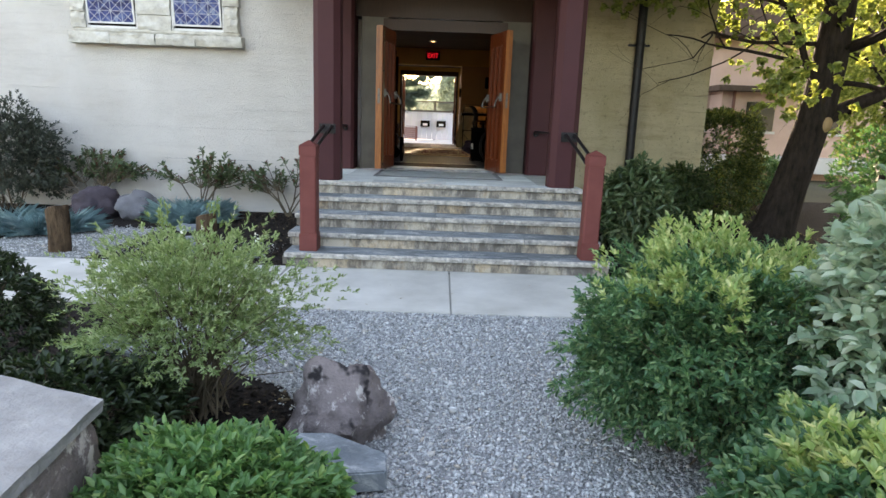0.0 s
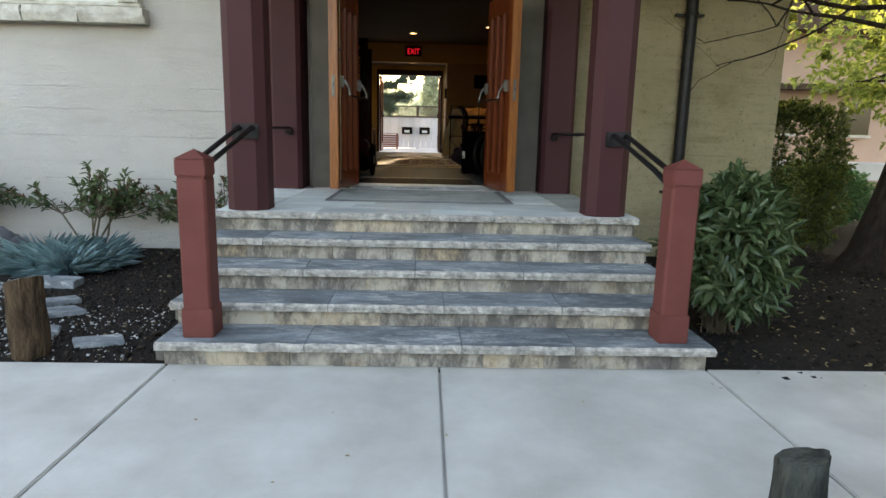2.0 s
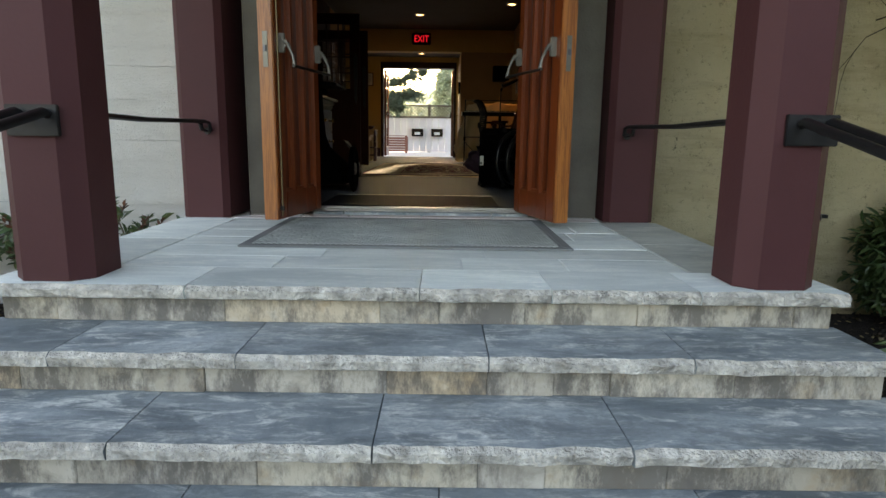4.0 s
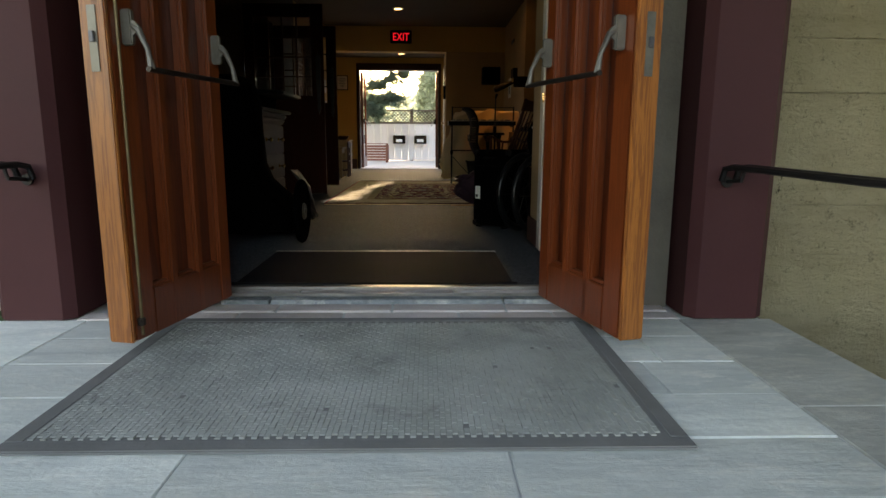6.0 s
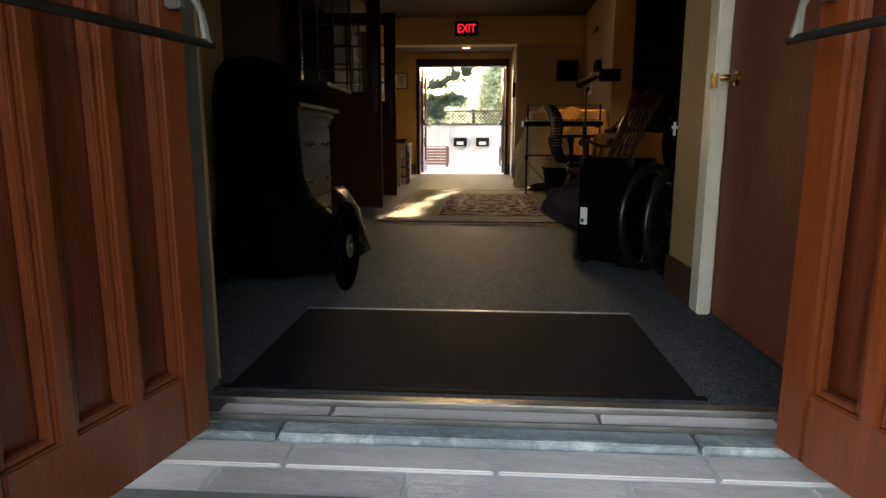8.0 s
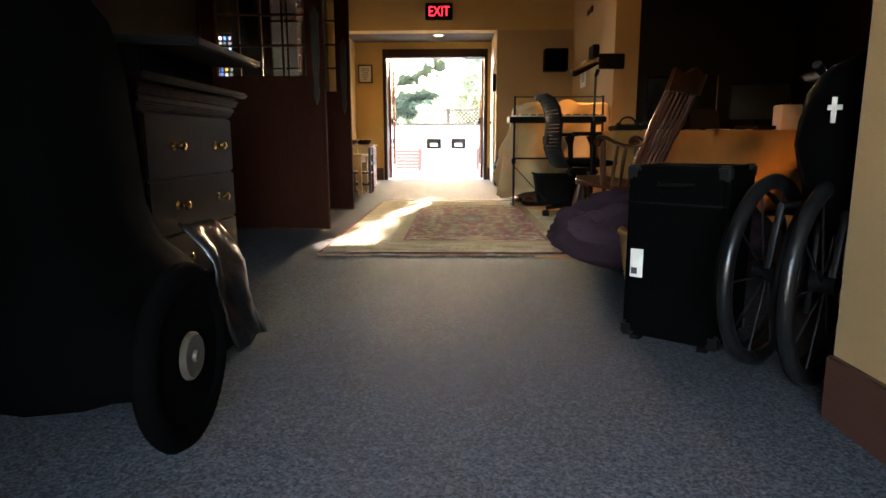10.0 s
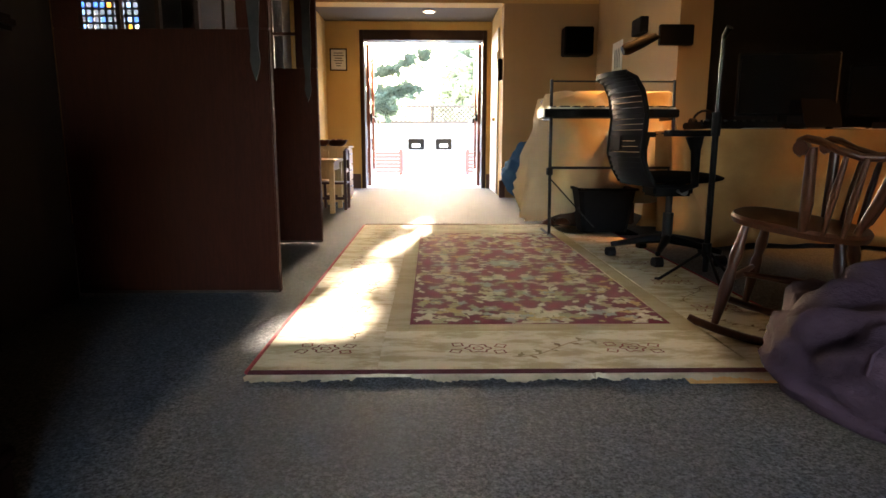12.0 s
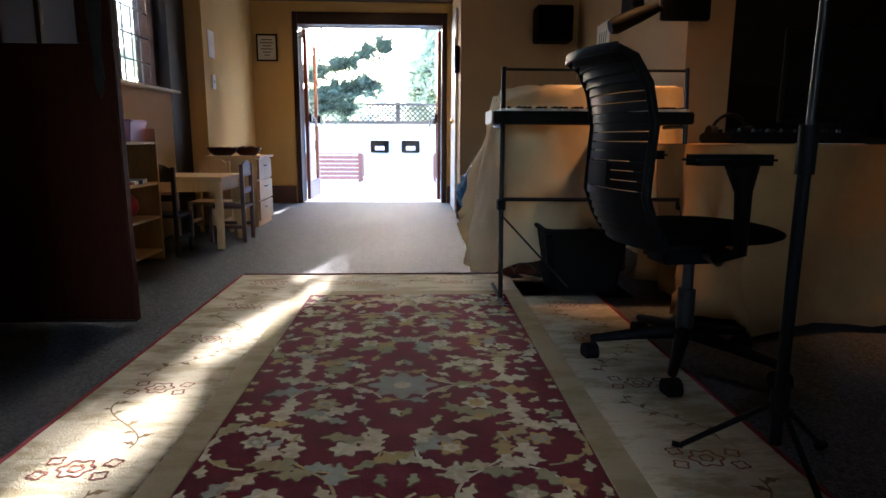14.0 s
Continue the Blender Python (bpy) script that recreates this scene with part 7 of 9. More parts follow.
for k, (x, y, r) in enumerate(((1.40, 17.00, 20), (1.52, 17.02, 35))):
    shoe = thing("slipper", (x, y - 0.32, FLOOR), "brown leather slipper on the carpet", "slipper", "slippers", turn=r)
    part("sole", prism([(-0.04, -0.11), (0.03, -0.12), (0.045, -0.02), (0.04, 0.09), (0.0, 0.125), (-0.04, 0.08), (-0.045, -0.02)], 0.0, 0.014, "z", 0.003), PLASTIC, shoe)
    part("upper", blob(0.046, 0.075, 0.045, 5 + k, 0.06, 1.2, 3, 0.0), CHAIR_WOOD, shoe, "", 60).location = (0, 0.04, 0.0142)


def mic_stand():
    m = thing("microphone_stand", (1.70, 14.66, FLOOR), "tall black microphone stand on folding legs", "microphone stand")
    part("pole", tube([(0, 0, 0.07), (0, 0, 0.72)], 0.0135, 10), PLASTIC, m, "", 40)
    part("upper_pole", tube([(0, 0, 0.72), (0.004, 0, 1.08)], 0.0085, 10), IRON, m, "dark steel upper tube", 40)
    part("grip", tube([(0, 0, 0.67), (0, 0, 0.77)], 0.019, 12), PLASTIC, m, "", 40)
    part("leg_hub", tube([(0, 0, 0.14), (0, 0, 0.20)], 0.02, 12), PLASTIC, m, "", 40)
    for k in range(3):
        a = 0.5 + 2 * math.pi * k / 3
        leg = part("leg", tube([(0.015 * math.cos(a), 0.015 * math.sin(a), 0.16), (0.20 * math.cos(a), 0.20 * math.sin(a), 0.012)], 0.007, 8), PLASTIC, m, "", 40)
        part("rubber_foot", tube([(0.19 * math.cos(a), 0.19 * math.sin(a), 0.011), (0.215 * math.cos(a), 0.215 * math.sin(a), 0.011)], 0.011, 8), PLASTIC, leg, "", 40)
    part("clip", tube([(0.004, 0.0, 1.08), (0.012, -0.03, 1.115)], [0.012, 0.015], 10), PLASTIC, m, "", 40)


mic_stand()


def monitor(at, turn, w, h, label):
    m = thing("monitor", at, label, "monitor", "monitors on the table", turn=turn)
    part("screen", B(-w / 2, w / 2, -0.015, 0.015, 0.09, 0.09 + h, 0.006), PLASTIC, m)
    part("display", B(-w / 2 + 0.012, w / 2 - 0.012, -0.0175, -0.0155, 0.105, 0.075 + h), GLOSS_BLACK, m, "dark switched-off screen")
    part("neck", B(-0.03, 0.03, 0.016, 0.04, 0.01, 0.25, 0.004), PLASTIC, m)
    part("stand_foot", B(-0.12, 0.12, -0.08, 0.1, 0.0, 0.0125, 0.004), PLASTIC, m)
    return m


GLOSS_BLACK = plain("switched_off_screen", (0.004, 0.004, 0.005), (0.006, 0.006, 0.007), 3, 0.15, 0, 0.0)
TOP = FLOOR + 0.7275
big_screen = monitor((2.80, 16.08, TOP), -8, 0.62, 0.40, "large dark computer monitor on the table")
# the light on the screen's side edge, made as a pale strip
part("lit_edge", B(0.311, 0.318, -0.012, 0.012, 0.09, 0.49, 0.002), PALE_METAL, big_screen, "pale strip in place of light on the side edge")
for k, (x, y, t) in enumerate(((2.50, 15.77, 15), (2.78, 15.80, -25), (3.02, 15.76, 40), (3.30, 15.95, 5))):
    leaf = thing("paper_sheet", (x, y, TOP + 0.0005), "white sheet of paper on the tablecloth", "paper", "papers on the table", turn=t)
    part("sheet", prism([(-0.10, -0.06), (0.10, -0.07), (0.11, 0.07), (-0.09, 0.075)], 0.0, 0.002 + 0.001 * k, "z"), PAPER, leaf)
monitor((3.55, 16.15, TOP), -18, 0.5, 0.34, "dark computer monitor turned on the table")
deck = thing("mixing_desk", (2.45, 16.02, TOP), "flat black mixing desk with small knobs", "mixing desk")
part("desk_body", B(-0.28, 0.26, -0.14, 0.16, 0.0, 0.045, 0.008), PLASTIC, deck)
for i in range(8):
    for j in range(3):
        part("knob", lathe([(0.009, 0.0455), (0.008, 0.06)], 8, None, (-0.22 + 0.06 * i, -0.08 + 0.08 * j, 0)), IRON if j == 0 else PLASTIC, deck)
phones = thing("headphones", (2.40, 16.36, TOP), "black headphones lying on the table", "headphones")
part("band", tube([(0.085 * math.cos(a), 0, 0.05 + 0.085 * math.sin(a)) for a in (math.pi * k / 10 for k in range(11))], 0.009, 8), PLASTIC, phones, "", 50)
for x in (-0.085, 0.085):
    part("ear_cup", tube([(x - 0.018, 0, 0.042), (x + 0.018, 0, 0.042)], 0.041, 16), PLASTIC, phones, "", 40)
lid = thing("laptop", (3.02, 15.86, TOP), "open dark grey laptop on the tablecloth", "laptop", turn=12)
part("laptop_base", B(-0.15, 0.15, -0.1, 0.1, 0.0, 0.014, 0.004), PLASTIC, lid)
part("laptop_lid", B(-0.15, 0.15, 0.0, 0.008, 0.0, 0.19, 0.003, pose(0, 0.1, 0.012, -15, 0, 0)), PLASTIC, lid)
for k, (x, y, w, d, t) in enumerate(((2.22, 15.82, 0.12, 0.08, 10), (2.70, 15.78, 0.1, 0.14, -20), (3.45, 15.80, 0.16, 0.10, 5), (3.25, 15.76, 0.06, 0.12, 40))):
    b = thing("small_box", (x, y, TOP), "small dark electronics box on the tablecloth", "box", "boxes on the table", turn=t)
    part("box_body", B(-w / 2, w / 2, -d / 2, d / 2, 0, 0.022 + 0.006 * k, 0.004), PLASTIC, b)
carton = thing("white_carton", (3.72, 15.95, TOP), "white paper carton on the table", "carton")
part("carton_body", B(-0.09, 0.09, -0.08, 0.08, 0, 0.22, 0.004), PAPER, carton)

# on the walls
spk = thing("wall_speaker", (2.09, 19.02, 2.29), "black loudspeaker hung on the cream wall", "loudspeaker")
part("cabinet", B(-0.16, 0.16, -0.10, 0.10, 0.0, 0.30, 0.01), PLASTIC, spk)
part("speaker_cloth", B(-0.145, 0.145, -0.104, -0.1005, 0.015, 0.285, 0.002), SHADE_BLACK, spk)
part("wall_bracket", B(-0.03, 0.03, 0.1005, 0.134, 0.1, 0.2), IRON, spk)
lamp_arm = thing("wall_spotlight", (2.349, 16.80, 2.13), "black swivelling spotlight on a wall box, switched off", "spotlight")
part("wall_box", B(-0.16, 0.10, -0.045, -0.002, -0.06, 0.09, 0.006), PLASTIC, lamp_arm)
part("swivel", tube([(-0.16, -0.03, 0.0), (-0.21, -0.05, -0.015)], 0.016, 8), PLASTIC, lamp_arm, "", 40)
part("lamp_barrel", tube([(-0.19, -0.05, 0.0), (-0.30, -0.055, -0.045), (-0.41, -0.06, -0.095), (-0.44, -0.06, -0.105)], [0.028, 0.042, 0.046, 0.036], 14), PLASTIC, lamp_arm, "", 40)
unit2 = thing("wall_box", (2.325, 17.6, 2.28), "small dark control box on the side wall", "wall box")
part("box_body", B(-0.05, 0.023, -0.12, 0.12, 0.0, 0.14, 0.006), PLASTIC, unit2)
sheet = thing("child_drawing", (2.345, 18.35, 2.02), "pale sheet with a drawing pinned to the wall", "drawing")
part("sheet", B(-0.003, 0.003, -0.16, 0.16, 0.0, 0.32), PAPER, sheet)
for k in range(4):
    part("drawn_line", tube([(-0.004, -0.1 + 0.05 * k, 0.06), (-0.004, -0.08 + 0.05 * k, 0.16), (-0.004, -0.11 + 0.06 * k, 0.25)], 0.003, 5), INK, sheet)
vent = thing("wall_vent", (2.345, 18.05, 2.86), "small dark slotted vent high on the wall", "vent")
part("vent_frame", B(-0.012, 0.003, -0.14, 0.14, 0.0, 0.06, 0.003), IRON, vent)

notice = thing("framed_notice", (-0.78, 20.605, 2.295), "black framed printed notice on the yellow wall", "notice")
part("frame", box(box(box(box(bmesh.new(), -0.115, -0.10, -0.018, -0.001, 0, 0.29), 0.10, 0.115, -0.018, -0.001, 0, 0.29), -0.0995, 0.0995, -0.018, -0.001, 0, 0.015), -0.0995, 0.0995, -0.018, -0.001, 0.275, 0.29), PLASTIC, notice)
part("sheet", B(-0.0995, 0.0995, -0.008, -0.002, 0.0155, 0.2745), PAPER, notice)
for k in range(6):
    w = (0.06, 0.07, 0.05, 0.065, 0.045, 0.03)[k]
    part("print_line", B(-w, w, -0.0095, -0.0085, 0.225 - 0.033 * k, 0.235 - 0.033 * k), INK, notice)

sign = thing("exit_sign", (0.48, 19.10, 3.00), "dark exit sign with glowing red letters", "exit sign")
part("housing", B(-0.19, 0.19, -0.03, 0.048, 0.0, 0.22, 0.01), PLASTIC, sign)


def lettering(text, size, depth, material, parent, at):
    curve = bpy.data.curves.new("letters", "FONT")
    curve.body, curve.size, curve.extrude, curve.align_x = text, size, depth, "CENTER"
    tmp = bpy.data.objects.new("letters", curve)
    scene.collection.objects.link(tmp)
    me = bpy.data.meshes.new_from_object(tmp.evaluated_get(bpy.context.evaluated_depsgraph_get()))
    bpy.data.objects.remove(tmp)
    me.materials.clear()
    me.materials.append(material)
    ob = new("letters", me)
    ob.parent = parent
    ob.matrix_basis = at
    return ob


letters = lettering("EXIT", 0.185, 0.002, EXIT_RED, sign, pose(0, -0.033, 0.045, 90, 0, 0))
letters.scale = (0.78, 1.0, 1.0)
letters["label"] = "glowing red letters"

for k, (x, y, z) in enumerate(((0.45, 19.95, 2.943), (0.5, 17.6, 3.298), (2.02, 16.62, 3.298), (3.25, 15.30, 3.298))):
    can = thing("downlight", (x, y, z), "small round recessed ceiling downlight", "downlight", "ceiling downlights")
    part("ring", lathe([(0.085, -0.0), (0.085, -0.012), (0.065, -0.016), (0.062, -0.004)], 24), WHITE_PLASTIC, can, "", 40)
    part("lens", lathe([(0.060, -0.006), (0.03, -0.009), (0.002, -0.010)], 20), LAMP_WARM, can, "glowing warm lens", 40)

# ---- left side of the hall ----


def hall_window():
    win = tagged(new("window_hall"), "tall leaded window with pale sill beside the shelves", "window", kind="structure")
    bm = bmesh.new()
    for q in ((17.11, 17.17), (17.70, 17.75), (18.29, 18.345)):
        box(bm, -1.16, -1.08, q[0], q[1], 1.80, 2.94, 0.004)
    box(bm, -1.16, -1.08, 17.17, 18.29, 2.88, 2.94)
    part("window_frame", bm, DARK_WOOD, win)
    part("window_sill", B(-1.15, -0.93, 17.09, 18.37, 1.782, 1.80, 0.004), TRIM, win)
    for a, b in ((17.175, 17.695), (17.755, 18.285)):
        p = part("pane", B(-1.122, -1.118, a, b, 1.81, 2.875), GLASS_DIM, win)
        p.visible_shadow = False
        cm = bmesh.new()
        for k in range(1, 4):
            box(cm, -1.126, -1.114, a + (b - a) * k / 4 - 0.004, a + (b - a) * k / 4 + 0.004, 1.81, 2.875)
        for k in range(1, 6):
            box(cm, -1.127, -1.113, a, b, 1.81 + 1.065 * k / 6 - 0.004, 1.81 + 1.065 * k / 6 + 0.004)
        part("lead_bar", cm, LEAD, win)


hall_window()


def stained_window():
    """Small coloured panes in lead, each a piece of glass."""
    win = tagged(new("window_chapel"), "stained glass window in blue, white and amber panes", "window", kind="structure")
    r = np.random.default_rng(8)
    tints = [glass_mat("glass_" + n, c, 0.25) for n, c in (("blue", (0.008, 0.03, 0.17)), ("pale", (0.12, 0.14, 0.17)), ("amber", (0.16, 0.06, 0.01)), ("red", (0.16, 0.01, 0.01)), ("dark", (0.015, 0.02, 0.03)), ("sky", (0.035, 0.07, 0.16)))]
    lead = bmesh.new()
    nx, nz = 20, 15
    x0, x1, z0, z1 = -2.305, -1.305, 1.65, 2.45
    for i in range(nx):
        for j in range(nz):
            a, b = x0 + (x1 - x0) * i / nx, x0 + (x1 - x0) * (i + 1) / nx
            c, d = z0 + (z1 - z0) * j / nz, z0 + (z1 - z0) * (j + 1) / nz
            far = max(abs(i % 5 - 2), abs(j % 5 - 2))
            corner = abs(i % 5 - 2) == 2 and abs(j % 5 - 2) == 2
            kind = int(r.choice(6, p=([0.1, 0.40, 0.02, 0.0, 0.38, 0.1] if corner else [0.42, 0.02, 0.0, 0.0, 0.50, 0.06] if far == 2 else [0.12, 0.04, 0.05, 0.07, 0.68, 0.04])))
            p = part("pane", B(a + 0.004, b - 0.004, 16.94, 16.946, c + 0.004, d - 0.004), tints[kind], win)
            p.visible_shadow = False
    for i in range(nx + 1):
        x = x0 + (x1 - x0) * i / nx
        box(lead, x - 0.008, x + 0.008, 16.935, 16.95, z0 - 0.004, z1 + 0.004)
    for j in range(nz + 1):
        z = z0 + (z1 - z0) * j / nz
        box(lead, x0 - 0.004, x1 + 0.004, 16.934, 16.951, z - 0.008, z + 0.008)
    part("lead_net", lead, LEAD, win)


stained_window()


def toy_shelf():
    s = thing("toy_shelf", (-0.83, 16.72, FLOOR), "pale open toy shelf with bins on top", "shelf")
    for y in (-0.50, 0.482):
        part("end_panel", B(-0.16, 0.16, y, y + 0.018, 0.0, 0.79, 0.003), PINE, s)
    part("back_panel", B(-0.165, -0.1605, -0.50, 0.50, 0.03, 0.78), PINE, s)
    for z in (0.05, 0.255, 0.46, 0.70):
        part("shelf_board", B(-0.16, 0.155, -0.4815, 0.4815, z, z + 0.016, 0.002), PINE, s)


toy_shelf()


def bin_box(at, w, d, h, material, label, turn=0):
    b = thing("storage_bin", at, label, "storage bin", turn=turn)
    bm = bmesh.new()
    o = [(-w / 2, -d / 2), (w / 2, -d / 2), (w / 2, d / 2), (-w / 2, d / 2)]
    lv = [(0.86, 0), (1.0, h), (0.96, h), (0.82, 0.006)]
    rings = [[bm.verts.new((x * k, y * k, z)) for x, y in o] for k, z in lv]
    for a, c in zip(rings, rings[1:]):
        for i in range(4):
            bm.faces.new((a[i], a[(i + 1) % 4], c[(i + 1) % 4], c[i]))
    bm.faces.new(rings[0][::-1])
    bm.faces.new(rings[-1])
    part("tub", bm, material, b)
    rm = bmesh.new()
    for x0, x1, y0, y1 in ((-w / 2 - 0.008, w / 2 + 0.008, -d / 2 - 0.008, -d / 2 + 0.006), (-w / 2 - 0.008, w / 2 + 0.008, d / 2 - 0.006, d / 2 + 0.008), (-w / 2 - 0.008, -w / 2 + 0.006, -d / 2 + 0.0065, d / 2 - 0.0065), (w / 2 - 0.006, w / 2 + 0.008, -d / 2 + 0.0065, d / 2 - 0.0065)):
        box(rm, x0, x1, y0, y1, h + 0.0005, h + 0.012, 0.003)
    part("tub_rim", rm, material, b)


bin_box((-0.80, 17.06, FLOOR + 0.716), 0.20, 0.24, 0.11, PINK_PLASTIC, "pink plastic storage bin on the shelf", 4)
bin_box((-0.82, 16.76, FLOOR + 0.716), 0.22, 0.22, 0.14, BLUE_PLASTIC, "pale blue plastic storage bin on the shelf", -3)
ball = thing("red_ball", (-0.80, 17.03, FLOOR + 0.271), "red toy ball on the middle shelf", "ball")
bb = bmesh.new()
bmesh.ops.create_uvsphere(bb, u_segments=20, v_segments=12, radius=0.075)
part("ball_skin", bb, RED_PLASTIC, ball, "", 80).location = (0, 0, 0.075)
for k in range(3):
    book = thing("book", (-0.79, 16.93 + 0.06 * k, FLOOR + 0.476), "thin picture book lying on the shelf", "book", "books on the shelf", turn=8 * k)
    part("cover", B(-0.10, 0.10, -0.10, 0.08, 0.0, 0.016 + 0.004 * k, 0.002), (RED_PLASTIC, PAPER, BLUE_PLASTIC)[k], book)


def play_table():
    t = thing("play_table", (-0.66, 17.78, FLOOR), "low pine play table for children", "table")
    part("tabletop", B(-0.27, 0.27, -0.27, 0.27, 0.455, 0.485, 0.006), PINE, t)
    part("apron", box(box(B(-0.23, 0.23, -0.24, -0.225, 0.385, 0.4545), -0.23, 0.23, 0.225, 0.24, 0.385, 0.4545), 0.225, 0.24, -0.2245, 0.2245, 0.385, 0.4545), PINE, t)
    for x in (-0.235, 0.235):
        for y in (-0.235, 0.235):
            part("leg", B(x - 0.022, x + 0.022, y - 0.022, y + 0.022, 0.0, 0.4545, 0.004), PINE, t)


play_table()


def play_chair(at, turn, material, label):
    """A child's chair that faces its own -x."""
    c = thing("play_chair", at, label, "chair", "small chairs round the play table", turn=turn)
    part("seat", B(-0.13, 0.13, -0.13, 0.13, 0.245, 0.265, 0.005), material, c)
    for y in (-0.115, 0.115):
        part("front_leg", B(-0.125, -0.10, y - 0.0125, y + 0.0125, 0.0, 0.2445, 0.003), material, c)
        part("back_leg", B(0.105, 0.132, y - 0.0125, y + 0.0125, 0.0, 0.56, 0.003), material, c)
        part("side_stretcher", B(-0.0995, 0.1045, y - 0.008, y + 0.008, 0.10, 0.125, 0.002), material, c)
    part("back_rail", prism([(-0.102, 0.47), (0.102, 0.47), (0.102, 0.55), (0.06, 0.575), (0.0, 0.583), (-0.06, 0.575), (-0.102, 0.55)], 0.108, 0.126, "x", 0.003), material, c)
    part("back_slat", B(0.110, 0.124, -0.1015, 0.1015, 0.35, 0.39, 0.003), material, c)


play_chair((-0.46, 17.92, FLOOR), 0, BASE, "small dark red wooden child's chair")
play_chair((-0.72, 17.38, FLOOR), -90, DARK_PANEL, "small black wooden child's chair")
play_chair((-0.70, 18.20, FLOOR), 90, PINE, "small pale pine child's chair")


def drawer_cabinet():
    c = thing("drawer_cabinet", (-0.66, 18.80, FLOOR), "pale wooden three-drawer cabinet", "cabinet")
    part("body", B(-0.19, 0.22, -0.21, 0.25, 0.0, 0.575, 0.004), PINE, c)
    part("top", B(-0.20, 0.255, -0.23, 0.27, 0.5755, 0.595, 0.004), PINE, c)
    for k in range(3):
        z = 0.05 + 0.175 * k
        d = part("drawer", B(0.2205, 0.238, -0.20, 0.24, z, z + 0.165, 0.004), PINE, c)
        part("handle", tube([(0.238, -0.04, z + 0.11), (0.256, -0.03, z + 0.11), (0.256, 0.07, z + 0.11), (0.238, 0.08, z + 0.11)], 0.006, 6), STEEL, d, "", 40)


drawer_cabinet()
for k, (x, y, r) in enumerate(((-0.74, 18.70, 0.12), (-0.56, 18.80, 0.11))):
    bowl = thing("wicker_bowl", (x, y, FLOOR + 0.595), "shallow brown wicker bowl on the cabinet", "bowl", "bowls on the cabinet")
    part("bowl_shell", lathe([(r * 0.6, 0.0), (r * 0.9, 0.03), (r, 0.06), (r * 0.93, 0.058), (r * 0.8, 0.03), (r * 0.4, 0.012)], 26), CHAIR_WOOD, bowl, "", 50)
    br = bmesh.new()
    ring_tube(br, [(r * math.cos(2 * math.pi * j / 30), r * math.sin(2 * math.pi * j / 30), 0.06 + 0.004 * math.sin(j * 2.1)) for j in range(31)], 0.008, 6, False)
    part("bowl_rim", br, CHAIR_WOOD, bowl, "", 50)
    if k:
        for j in range(5):
            part("fruit", blob(0.032, 0.032, 0.028, j, 0.05, 1, 2), RED_WOOD, bowl, "", 60).location = (0.045 * math.cos(j * 1.3), 0.045 * math.sin(j * 1.3), 0.05)
switch = thing("light_switch", (-0.857, 18.93, 1.86), "white light switch plate on the wall pier", "light switch")
part("plate", B(-0.002, 0.006, -0.04, 0.04, 0.0, 0.12, 0.002), WHITE_PLASTIC, switch)
part("toggle", B(0.0062, 0.014, -0.006, 0.006, 0.05, 0.075, 0.002), WHITE_PLASTIC, switch)
flyer = thing("paper_flyer", (-0.857, 18.92, 2.12), "white paper flyer taped to the wall pier", "flyer")
part("sheet", B(-0.002, 0.002, -0.08, 0.08, 0.0, 0.22), PAPER, flyer)


# ---- far doors ----
def far_door(name, x, side):
    door = tagged(new(name), "dark glazed far door standing open to the yard", "door", kind="structure")
    a, b = sorted((x, x + side * 0.042))
    y0, y1, z0, z1 = 20.90, 21.66, FLOOR + 0.012, 2.69
    for p, q in ((y0, y0 + 0.10), (y1 - 0.10, y1)):
        part("stile", B(a, b, p, q, z0, z1, 0.004), FIR, door)
    for p, q in ((z0, z0 + 0.22), (z1 - 0.11, z1)):
        part("rail", B(a, b, y0 + 0.1005, y1 - 0.1005, p, q, 0.004), FIR, door)
    g = part("pane", B((a + b) / 2 - 0.003, (a + b) / 2 + 0.003, y0 + 0.101, y1 - 0.101, z0 + 0.221, z1 - 0.111), GLASS, door)
    g.visible_shadow = False
    f = b if side > 0 else a
    for y in (y0 + 0.06, y1 - 0.06):
        part("bar_case", B(min(f, f + side * 0.03), max(f, f + side * 0.03), y - 0.02, y + 0.02, 1.64, 1.74, 0.005), IRON, door)
        part("bar_arm", tube([(f + side * 0.03, y, 1.70), (f + side * 0.07, y, 1.68), (f + side * 0.09, y, 1.60)], 0.011, 8), STEEL, door, "", 40)
    part("crossbar", tube([(f + side * 0.09, y0 + 0.06, 1.60), (f + side * 0.09, y1 - 0.06, 1.60)], 0.010, 8), STEEL, door, "", 40)


far_door("door_far_west", -0.44, 1)
far_door("door_far_east", 1.175, -1)
side = tagged(new("door_lobby"), "pale side door in the far lobby", "door", kind="structure")
part("leaf", B(1.268, 1.288, 19.55, 20.35, FLOOR + 0.01, 2.68, 0.003), TRIM, side)
part("knob", blob(0.024, 0.024, 0.024, 1, 0.0, 1, 3), BRASS, side, "", 60).location = (1.24, 19.64, 1.62)
part("sign_plate", B(1.262, 1.2675, 19.58, 19.76, 2.22, 2.42, 0.002), PLASTIC, side)
wall_unit = thing("wall_dispenser", (1.272, 19.30, 2.05), "small dark wall dispenser by the side door", "dispenser")
part("case", B(-0.03, 0.016, -0.06, 0.06, 0.0, 0.24, 0.008), PLASTIC, wall_unit)


